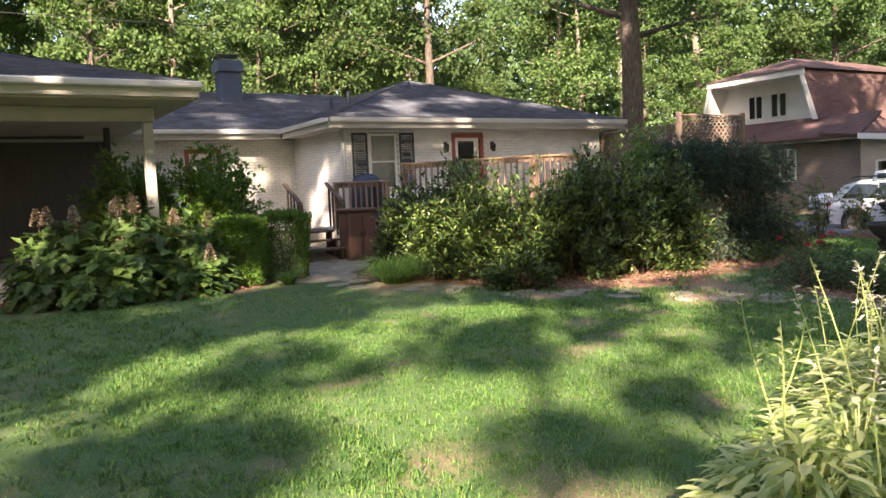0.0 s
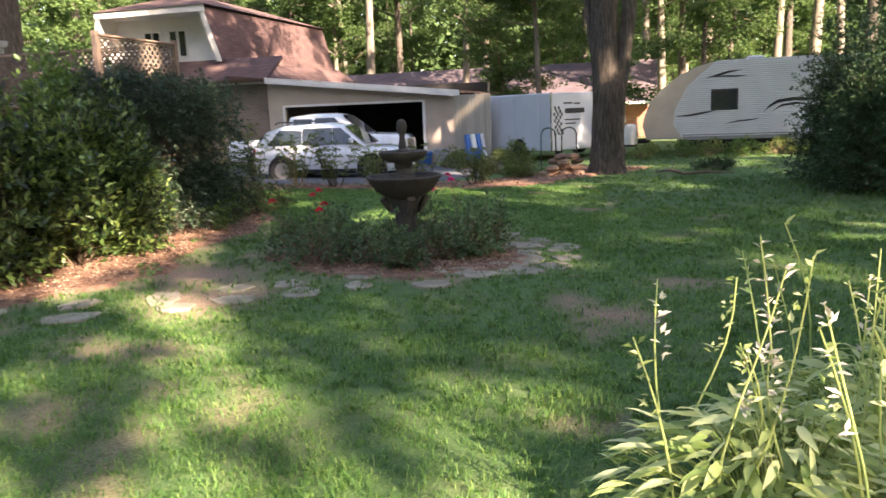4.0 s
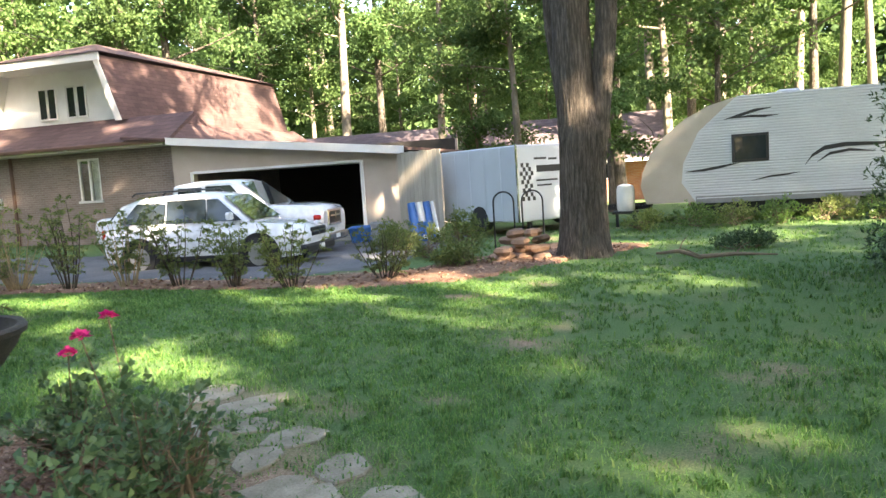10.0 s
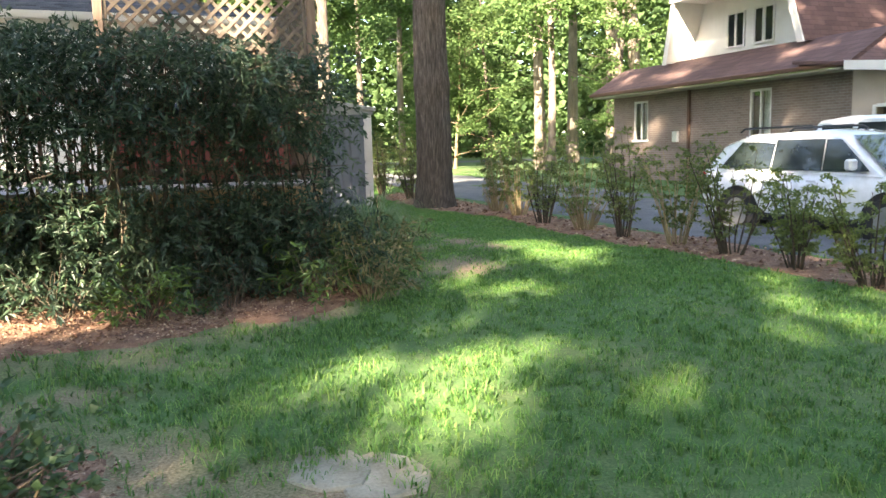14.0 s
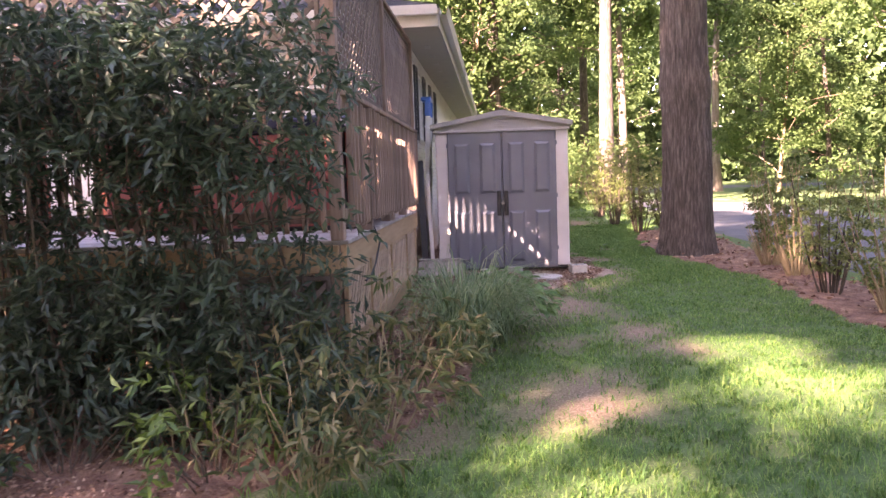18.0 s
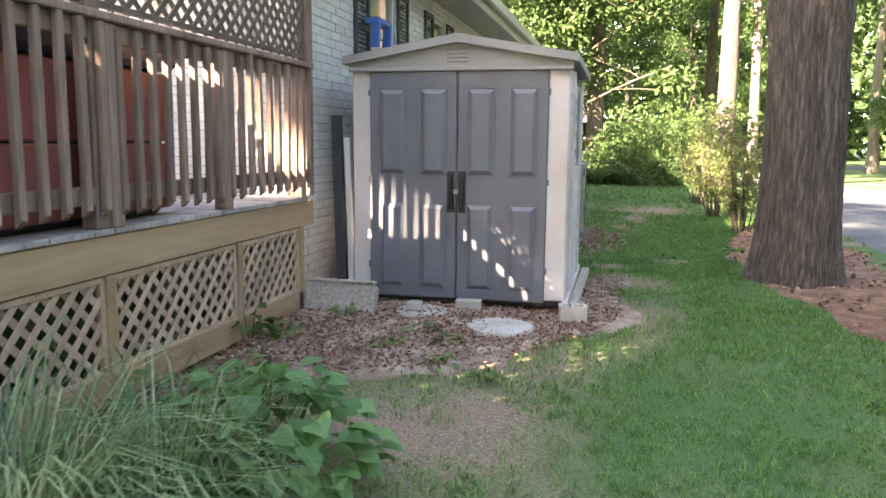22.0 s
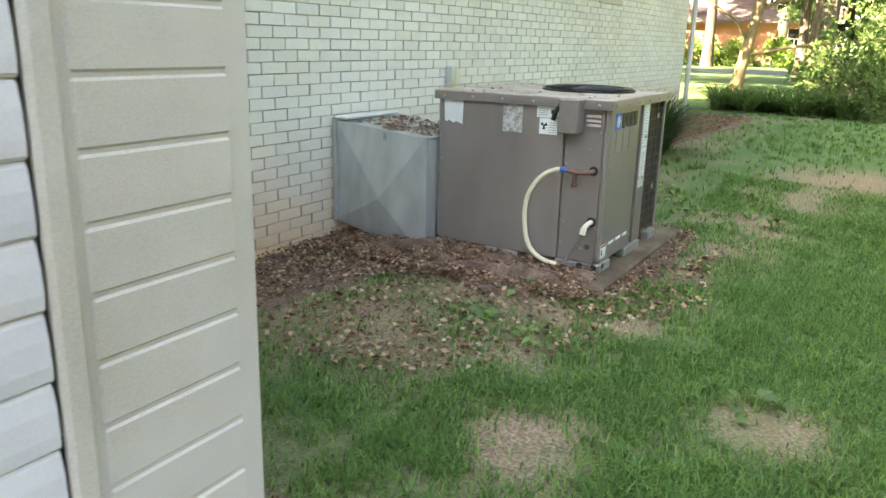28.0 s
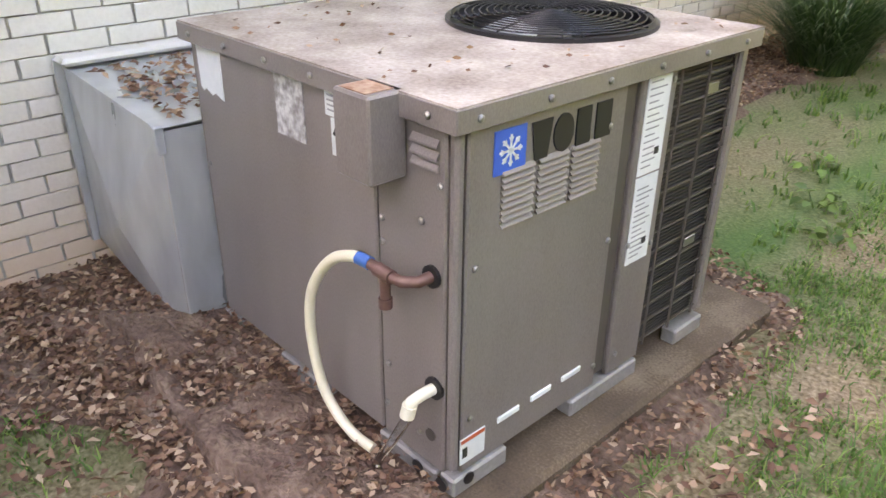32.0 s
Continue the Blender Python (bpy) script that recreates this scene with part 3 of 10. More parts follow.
M_NSHINGLE = course_mat("red_brown_shingles", (0.078, 0.044, 0.042), (0.116, 0.067, 0.060), (0.050, 0.029, 0.029), 0.3, 0.13, 0.92)
M_PSHINGLE = course_mat("plum_grey_shingles", (0.085, 0.06, 0.07), (0.12, 0.09, 0.10), (0.05, 0.04, 0.045), 0.3, 0.14, 0.92)
M_STUCCO = mat("pale_peach_stucco", [(0.46, 0.37, 0.30), (0.56, 0.48, 0.40)], 2, 0.85, bump=0.3)
M_TANBOARD = mat("tan_boards", [(0.36, 0.31, 0.24), (0.48, 0.42, 0.34)], 3, 0.8, bump=0.3, stretch=(6, 6, 0.5))
M_BLUEPL = plain("blue_plastic", (0.03, 0.14, 0.42), 0.4)
M_BIN = plain("grey_bin_plastic", (0.25, 0.27, 0.29), 0.5)
M_BROWNPL = mat("brown_resin", [(0.098, 0.049, 0.034), (0.143, 0.075, 0.053)], 4, 0.6, bump=0.2)
# brown resin's sunlit side, the sun painted in as orange
M_SUNSIDE = mat("sunlit_side_orange", [(0.42, 0.13, 0.05), (0.58, 0.22, 0.10)], 4, 0.7, bump=0.2)
M_ROSE = leaf_mat("rose_petal", [(0.55, 0.01, 0.02), (0.70, 0.03, 0.05)], 0.5, 0.3)
M_PINK = leaf_mat("magenta_petal", [(0.55, 0.01, 0.14), (0.70, 0.03, 0.22)], 0.5, 0.3)
M_CREAM = leaf_mat("cream_petal", [(0.55, 0.48, 0.36), (0.75, 0.72, 0.62)], 0.6, 0.3)
M_TANFLOWER = leaf_mat("faded_tan_petal", [(0.34, 0.24, 0.16), (0.50, 0.38, 0.26)], 0.7, 0.25)
L_TREE = leaf_mat("tree_leaf", [(0.040, 0.086, 0.025), (0.062, 0.124, 0.036), (0.094, 0.160, 0.048)], 0.85, 0.45)
L_TREE2 = leaf_mat("tree_leaf_bright", [(0.048, 0.098, 0.027), (0.072, 0.134, 0.038), (0.108, 0.174, 0.053)], 0.85, 0.45)
L_FAR = leaf_mat("far_leaf", [(0.048, 0.098, 0.032), (0.068, 0.128, 0.042), (0.096, 0.160, 0.055)], 0.9, 0.35)
L_DARK = leaf_mat("conifer_leaf", [(0.020, 0.054, 0.024), (0.038, 0.084, 0.034), (0.070, 0.125, 0.045)], 0.5, 0.2)
L_LAUREL = leaf_mat("laurel_leaf", [(0.010, 0.024, 0.008), (0.024, 0.050, 0.015), (0.088, 0.150, 0.040), (0.235, 0.325, 0.088)], 0.32, 0.25)
L_STRAW = leaf_mat("dry_tip_leaf", [(0.045, 0.080, 0.028), (0.085, 0.125, 0.042), (0.17, 0.18, 0.070), (0.33, 0.26, 0.13)], 0.55, 0.35)
L_VINE = leaf_mat("vine_leaf", [(0.016, 0.038, 0.021), (0.034, 0.067, 0.038), (0.070, 0.104, 0.056)], 0.45, 0.3)
L_BOX = leaf_mat("boxwood_leaf", [(0.047, 0.101, 0.024), (0.095, 0.176, 0.038), (0.149, 0.243, 0.054)], 0.4, 0.3)
L_CLIP = leaf_mat("clipped_box_leaf", [(0.05, 0.13, 0.018), (0.10, 0.21, 0.03), (0.17, 0.30, 0.05)], 0.45, 0.3)
L_HYD = leaf_mat("hydrangea_leaf", [(0.032, 0.072, 0.020), (0.066, 0.128, 0.034), (0.125, 0.205, 0.052)], 0.5, 0.35)
L_HOSTA = leaf_mat("variegated_leaf", [(0.20, 0.30, 0.085), (0.36, 0.44, 0.16), (0.62, 0.66, 0.36)], 0.5, 0.42)
L_ROSE = leaf_mat("rose_leaf", [(0.040, 0.090, 0.036), (0.080, 0.150, 0.058), (0.145, 0.21, 0.085)], 0.5, 0.35)
L_HEDGE = leaf_mat("hedge_leaf", [(0.07, 0.105, 0.028), (0.12, 0.165, 0.045), (0.20, 0.235, 0.075)], 0.5, 0.4)
L_GRASS = leaf_mat("grass_blade", [(0.040, 0.118, 0.026), (0.068, 0.175, 0.037), (0.112, 0.235, 0.052), (0.215, 0.315, 0.085)], 0.6, 0.45)
L_TALL = leaf_mat("ornamental_grass_blade", [(0.050, 0.115, 0.042), (0.105, 0.195, 0.075), (0.20, 0.30, 0.125), (0.40, 0.44, 0.24)], 0.4, 0.35)
L_HOSTA2 = leaf_mat("bright_broad_leaf", [(0.07, 0.17, 0.05), (0.12, 0.26, 0.08), (0.18, 0.33, 0.11)], 0.5, 0.4)
L_LILY = leaf_mat("lily_turf_blade", [(0.022, 0.055, 0.02), (0.04, 0.09, 0.03), (0.075, 0.135, 0.045)], 0.4, 0.25)
L_DEAD = leaf_mat("dead_leaf", [(0.085, 0.038, 0.024), (0.18, 0.092, 0.056), (0.30, 0.175, 0.108), (0.50, 0.36, 0.25)], 0.75, 0.1)
# boards coloured dark to carry the carport's deep shade
M_DARKBOARD = mat("shade_dark_boards", [(0.05, 0.045, 0.04), (0.09, 0.08, 0.07)], 4, 0.8, bump=0.4, stretch=(6, 6, 0.4))

# ---- ground, beds, drive ----
def sheet(name, poly, material, step, lift, wob, label, category, skirt=0.05, kind="structure"):
    """A layer that lies on the ground within an uneven outline."""
    xs, ys = [p[0] for p in poly], [p[1] for p in poly]
    gx, gy = np.arange(min(xs) - 0.3, max(xs) + 0.3, step), np.arange(min(ys) - 0.3, max(ys) + 0.3, step)
    X, Y = np.meshgrid(gx, gy, indexing="ij")
    wx, wy = X + (fuzz(X, Y, 0.7, 3) - 0.5) * wob + (fuzz(X, Y, 0.22, 4) - 0.5) * wob * 0.5, Y + (fuzz(X, Y, 0.7, 5) - 0.5) * wob + (fuzz(X, Y, 0.22, 6) - 0.5) * wob * 0.5
    on = inside(wx, wy, poly)
    near = on.copy()
    near[1:] |= on[:-1]
    near[:-1] |= on[1:]
    near[:, 1:] |= near[:, :-1].copy()
    near[:, :-1] |= near[:, 1:].copy()
    Z = land(X, Y) + np.where(on, lift + (fuzz(X, Y, 0.12, 7) - 0.5) * lift * 0.8, -skirt)
    idx = -np.ones(X.shape, int)
    idx[near] = np.arange(near.sum())
    v = np.stack([X[near], Y[near], Z[near]], 1)
    q = near[:-1, :-1] & near[1:, :-1] & near[1:, 1:] & near[:-1, 1:]
    f = np.stack([idx[:-1, :-1][q], idx[1:, :-1][q], idx[1:, 1:][q], idx[:-1, 1:][q]], 1)
    me = bpy.data.meshes.new(name)
    me.from_pydata(v.tolist(), [], f.tolist())
    me.shade_smooth()
    me.materials.append(material)
    return tagged(new(name, me), label, category, "", kind)


def bare_amount(x, y):
    """How thin the turf is: worn soil by the beds and in scattered patches."""
    b = np.clip((fuzz(x, y, 0.9, 11) * 0.6 + fuzz(x, y, 0.35, 12) * 0.4 - 0.72) * 5, 0, 1)
    for poly, r in ((SHED_BED, 0.5), (WALL_BED, 0.7), (FOUNTAIN_BED, 0.35), (FRONT_BED, 0.35)):
        for k in range(8):
            a = k * math.pi / 4
            b = np.maximum(b, 0.75 * inside(x + r * math.cos(a), y + r * math.sin(a), poly) * fuzz(x, y, 0.5, 13))
    for px, py, r in ((8.4, 3.5, 0.45), (10.0, 2.9, 0.4), (9.6, 8.0, 0.9), (8.6, 7.3, 0.8), (5.6, 10.8, 0.8), (7.1, 9.0, 0.7), (16.6, 11.2, 0.55), (16.5, 13.9, 0.7),
                      (17.3, 13.0, 0.35), (17.4, 18.4, 0.5), (16.2, 19.9, 0.5), (17.9, 25.9, 0.7), (17.4, 23.8, 0.5), (2.2, 2.6, 0.5), (12.6, 5.2, 0.7), (14.0, 6.2, 0.5), (17.25, 21.8, 0.22), (15.9, 4.2, 0.3), (17.2, 20.7, 0.25), (17.25, 22.6, 0.28), (17.6, 24.8, 0.7), (16.3, 19.9, 0.5), (18.0, 20.0, 0.3), (16.1, 20.1, 0.5), (16.4, 20.6, 0.5), (16.85, 20.55, 0.4), (16.9, 20.2, 0.45), (17.2, 19.4, 0.35), (17.6, 23.4, 0.4), (16.75, 14.3, 0.5), (17.35, 12.4, 0.35)):
        d = np.hypot(x - px, y - py) + (fuzz(x, y, 0.3, 14) - 0.5) * r
        b = np.maximum(b, np.clip(1.3 - d / r, 0, 1) * 0.92)
    return b


gx = np.concatenate([[-900, -300, -120, -60, -35], np.arange(-20, 34, 0.3), [38, 45, 55, 70, 100, 180, 400, 900]])
gy = np.concatenate([[-900, -300, -120, -60, -30], np.arange(-12, 36, 0.3), [40, 48, 60, 80, 120, 300, 900]])
GX, GY = np.meshgrid(gx, gy, indexing="ij")
GZ = land(GX, GY) + (fuzz(GX, GY, 1.7, 21) - 0.5) * 0.03
nx, ny = GX.shape
ids = np.arange(nx * ny).reshape(nx, ny)
me = bpy.data.meshes.new("ground")
me.from_pydata(np.stack([GX, GY, GZ], -1).reshape(-1, 3).tolist(), [], np.stack([ids[:-1, :-1], ids[1:, :-1], ids[1:, 1:], ids[:-1, 1:]], -1).reshape(-1, 4).tolist())
me.shade_smooth()
bare = me.attributes.new("bare", "FLOAT", "POINT")
bare.data.foreach_set("value", bare_amount(GX, GY).reshape(-1).astype(np.float32))
me.materials.append(M_GROUND)
tagged(new("ground", me), "grass lawn soil with worn bare patches", "ground", "", "structure")

for nm, poly, lb in (("mulch_front", FRONT_BED, "brown bark mulch under the laurel shrubs"), ("mulch_fountain", FOUNTAIN_BED, "brown bark mulch round the fountain"),
                     ("mulch_carport", LEFT_BED, "red-brown mulch under the hydrangeas"), ("mulch_hedge", HEDGE_BED, "red-brown mulch along the drive"),
                     ("mulch_wall", WALL_BED, "dark leaf mulch along the painted brick wall"), ("mulch_shed", SHED_BED, "dirt and leaf mulch before the shed")):
    sheet(nm, poly, {"mulch_shed": M_DIRT, "mulch_wall": M_LEAFSOIL}.get(nm, M_MULCH), 0.09, 0.025, 0.35, lb, "mulch bed")
sheet("driveway", DRIVE, M_ASPHALT, 0.25, 0.012, 0.15, "worn grey asphalt driveway", "driveway")
sheet("road", [(-60, 52), (60, 58), (60, 64), (-60, 58)], M_ASPHALT, 1.0, 0.03, 0.2, "grey asphalt road beyond the garden", "road")

# ---- the house: painted brick, hipped shingle roof ----
H_TOP, EAVE, ROOF = 2.95, 3.2, 0.352
house = thing("house", "single-storey painted brick house with blue-grey hipped roof", "house", (0, 0, 0))


def wall_piece(name, a, b, z0, z1, out, holes=()):
    """The inner leaf of a wall from a to b, brick laid in front of it later; holes (s0, s1, z0, z1) go through."""
    a, b = Vector((*a, 0)), Vector((*b, 0))
    L = (b - a).length
    x = (b - a).normalized()
    n = Vector((*out, 0))
    g = Geo()
    cuts = sorted({0.0, L, *[h[0] for h in holes], *[h[1] for h in holes]})
    for s0, s1 in zip(cuts, cuts[1:]):
        zs = [(z0, z1)]
        for h in holes:
            if h[0] <= s0 + 1e-6 and h[1] >= s1 - 1e-6:
                zs = [(u, w) for p, q in zs for u, w in ((p, min(q, h[2])), (max(p, h[3]), q)) if w - u > 0.01]
        for u, w in zs:
            p, q = a + x * s0, a + x * s1
            o = [p, q, q - n * 0.2, p - n * 0.2]
            g.add([(c.x, c.y, u) for c in o] + [(c.x, c.y, w) for c in o], [(0, 1, 5, 4), (1, 2, 6, 5), (2, 3, 7, 6), (3, 0, 4, 7), (0, 3, 2, 1), (4, 5, 6, 7)])
    return part(name, g, M_JOINT, house)


WX0, WX1, WY0, WY1, RY = 7.15, 14.95, 16.3, 30.4, 19.55
SOUTH_HOLES = [(7.8 - WX0, 8.52 - WX0, 1.55, 2.86), (10.06 - WX0, 11.0 - WX0, 0.78, 2.86)]
EAST_HOLES = [(17.95 - WY0, 18.75 - WY0, 1.75, 2.75), (20.4 - WY0, 21.0 - WY0, 1.9, 2.75), (26.2 - WY0, 26.95 - WY0, 1.75, 2.75)]
wall_piece("wall_south", (WX0, WY0), (WX1, WY0), -0.4, H_TOP, (0, -1), SOUTH_HOLES)
wall_piece("wall_east", (WX1, WY0 + 0.205), (WX1, WY1), -0.4, H_TOP, (1, 0), [(max(0, h[0] - 0.205), h[1] - 0.205, h[2], h[3]) for h in EAST_HOLES])
wall_piece("wall_west", (WX0, RY), (WX0, WY0 + 0.205), -0.4, H_TOP, (-1, 0))
wall_piece("wall_recess", (2.6, RY), (WX0 - 0.005, RY), -0.4, H_TOP, (0, -1), [(1.7, 2.6, 0.6, 2.75)])
wall_piece("wall_north", (WX1 - 0.005, WY1), (-9, WY1), -0.4, H_TOP, (0, 1))
wall_piece("wall_far_west", (-9, WY1 - 0.21), (-9, RY + 0.21), -0.4, H_TOP, (-1, 0))


def hip_faces():
    """The roof's slopes as corner rings: an east block with its ridge north and south, and a west wing."""
    x0, x1, y0, y1 = 6.62, 15.45, 15.8, 30.9
    xm, hw = (x0 + x1) / 2, (x1 - x0) / 2
    zt = EAVE + hw * ROOF
    ya, yb = y0 + hw, y1 - hw
    yr, wz = 23.0, EAVE + (23.0 - 18.95) * ROOF
    return [
        [(x0, y0, EAVE), (x1, y0, EAVE), (xm, ya, zt)],
        [(x1, y0, EAVE), (x1, y1, EAVE), (xm, yb, zt), (xm, ya, zt)],
        [(x1, y1, EAVE), (x0, y1, EAVE), (xm, yb, zt)],
        [(x0, y1, EAVE), (x0, y0, EAVE), (xm, ya, zt), (xm, yb, zt)],
        [(-9.5, 18.95, EAVE), (xm - 1.0, 18.95, EAVE), (xm - 1.0, yr, wz), (-9.5, yr, wz)],
        [(xm - 1.0, 27.05, EAVE), (-9.5, 27.05, EAVE), (-9.5, yr, wz), (xm - 1.0, yr, wz)],
    ]


g = Geo()
for ring in hip_faces():
    top = [Vector(p) for p in ring]
    k = len(g.v)
    n = len(ring)
    g.add([tuple(p) for p in top] + [(p.x, p.y, p.z - 0.12) for p in top], [tuple(range(n)), tuple(range(n, 2 * n))[::-1]] + [(i, i + n, (i + 1) % n + n, (i + 1) % n) for i in range(n)])
part("roof_deck", g, M_SHINGLE, house, "blue-grey asphalt shingle roof")


def shingle_rows(name, ring, parent, seed, mate, tab=0.3, row=0.145, every=1, up_to=99):
    """Overlapping shingle tabs on one slope, from the eave up."""
    rng = np.random.default_rng(seed)
    a, b = Vector(ring[0]), Vector(ring[1])
    x = (b - a).normalized()
    up = max((Vector(p) for p in ring), key=lambda p: p.z) - a
    n = x.cross(up).normalized()
    if n.z < 0:
        n = -n
    u = n.cross(x)
    pts = [((Vector(p) - a).dot(x), (Vector(p) - a).dot(u)) for p in ring]
    h = max(p[1] for p in pts)
    vs = []
    t = 0.0
    r = 0
    while t < h - 0.02 and r < up_to:
        lo, hi = 99, -99
        for (s0, t0), (s1, t1) in zip(pts, pts[1:] + pts[:1]):
            if (t0 <= t + 0.05 <= t1) or (t1 <= t + 0.05 <= t0):
                if abs(t1 - t0) > 1e-6:
                    s = s0 + (s1 - s0) * (t + 0.05 - t0) / (t1 - t0)
                    lo, hi = min(lo, s), max(hi, s)
        s = lo - (r % 2) * tab / 2
        while s < hi:
            w = tab * rng.uniform(0.85, 1.15)
            s0, s1 = max(s, lo), min(s + w - 0.006, hi)
            if s1 - s0 > 0.03:
                d = rng.uniform(-0.008, 0.008)
                q = []
                for ss, tt, k in ((s0, t + d - 0.01, 0.022), (s1, t + d - 0.01, 0.022), (s1, t + row + 0.02, 0.006), (s0, t + row + 0.02, 0.006), (s0, t + d - 0.01, 0.004), (s1, t + d - 0.01, 0.004)):
                    p = a + x * ss + u * tt + n * k
                    q.append((p.x, p.y, p.z))
                vs.append(q)
            s += w
        t += row
        r += 1
    me = cloud(name, np.array(vs), [(0, 1, 2, 3), (0, 4, 5, 1)], mate)
    return part(name, me, mate, parent, "rows of blue-grey shingle tabs", kind="stuff")


for i, ring in enumerate(hip_faces()):
    if i in (0, 1, 3, 4):
        shingle_rows("shingles", ring, house, 40 + i, M_SHINGLE)
# soffits, fascia and gutters
x0, x1, y0, y1 = 6.62, 15.45, 15.8, 30.9
g = Geo().box((x0 + 0.02, y0 + 0.02, 2.955), (x1 - 0.02, WY0 + 0.1, 2.985)).box((WX1 - 0.1, WY0 + 0.104, 2.955), (x1 - 0.02, y1 - 0.02, 2.985)).box((x0 + 0.02, WY0 + 0.104, 2.955), (WX0 + 0.1, 18.9, 2.985)).box((-9.4, 19.0, 2.951), (6.7, RY + 0.1, 2.981))
part("soffit", g, M_SOFFIT, house, "cream boarded soffit")
for a, b in (((x0, y0), (x1, y0)), ((x1, y0 + 0.03), (x1, y1)), ((x0, 18.9), (x0, y0 + 0.03)), ((2.0, 18.95), (x0 - 0.03, 18.95))):
    d = Vector((b[0] - a[0], b[1] - a[1], 0)).normalized()
    o = Vector((d.y, -d.x, 0))
    part("fascia", Geo().bar((a[0], a[1], 3.06), (b[0], b[1], 3.06), 0.03, 0.22, 0.004), M_TRIM, house)
    p, q = Vector((*a, 3.135)) + o * 0.07, Vector((*b, 3.135)) + o * 0.07
    gg = Geo()
    prof = [(-0.052, 0.05), (-0.05, -0.05), (0.035, -0.055), (0.052, 0.0), (0.062, 0.05), (0.05, 0.052), (0.04, 0.0), (0.025, -0.044), (-0.042, -0.04), (-0.044, 0.05)]
    n = len(prof)
    gg.add([tuple(e + o * s + Vector((0, 0, t))) for e in (p, q) for s, t in prof], [(i, (i + 1) % n, n + (i + 1) % n, n + i) for i in range(n)])
    part("gutter", gg, M_GUTTER, house, "white metal rain gutter")
# rows of slotted vents in the east soffit
vent = mesh_of("soffit_vent", Geo().box((-0.12, -0.04, -0.006), (0.12, 0.04, 0.0), 0.002).box((-0.10, -0.028, -0.008), (0.10, -0.02, -0.005)).box((-0.10, -0.004, -0.008), (0.10, 0.004, -0.005)).box((-0.10, 0.02, -0.008), (0.10, 0.028, -0.005)), M_TRIM)
for k in range(16):
    place("soffit_vent", vent, house, pose(15.2, 17.2 + k * 0.8, 2.954, 0, 0, 90))
for px, py in ((7.07, 16.22), (14.99, 30.47)):
    dz = [(px, py, 3.08), (px, py, 2.85), (px + 0.05, py + 0.02, 2.7), (px + 0.05, py + 0.02, 0.05), (px - 0.05, py - 0.1, -0.12)]
    part("downspout", Geo().tube(dz, 0.042, 8), M_GUTTER, house, "white downspout")
# chimney and vent pipes
ch = part("chimney", Geo().box((5.9, 21.7, 3.6), (6.5, 22.3, 5.05), 0.01).box((5.84, 21.64, 5.05), (6.56, 22.36, 5.32), 0.015).box((5.88, 21.68, 5.32), (6.52, 22.32, 5.40), 0.01), M_CHIMNEY, house, "blue-grey painted chimney with a metal cap")
part("chimney_cap", Geo().box((5.94, 21.74, 5.40), (5.98, 21.78, 5.52)).box((6.42, 21.74, 5.40), (6.46, 21.78, 5.52)).box((5.94, 22.22, 5.40), (5.98, 22.26, 5.52)).box((6.42, 22.22, 5.40), (6.46, 22.26, 5.52)).box((5.88, 21.68, 5.52), (6.52, 22.32, 5.55), 0.005), M_DARKSTEEL, ch, "dark metal chimney cap")
for px, py, h in ((8.3, 19.6, 0.3), (8.9, 19.8, 0.32), (10.4, 19.0, 0.2)):
    zz = EAVE + min(py - 15.8, px - 6.62) * ROOF
    part("vent_pipe", Geo().tube([(px, py, zz - 0.1), (px, py, zz + h)], 0.045, 10), M_CHIMNEY, house)


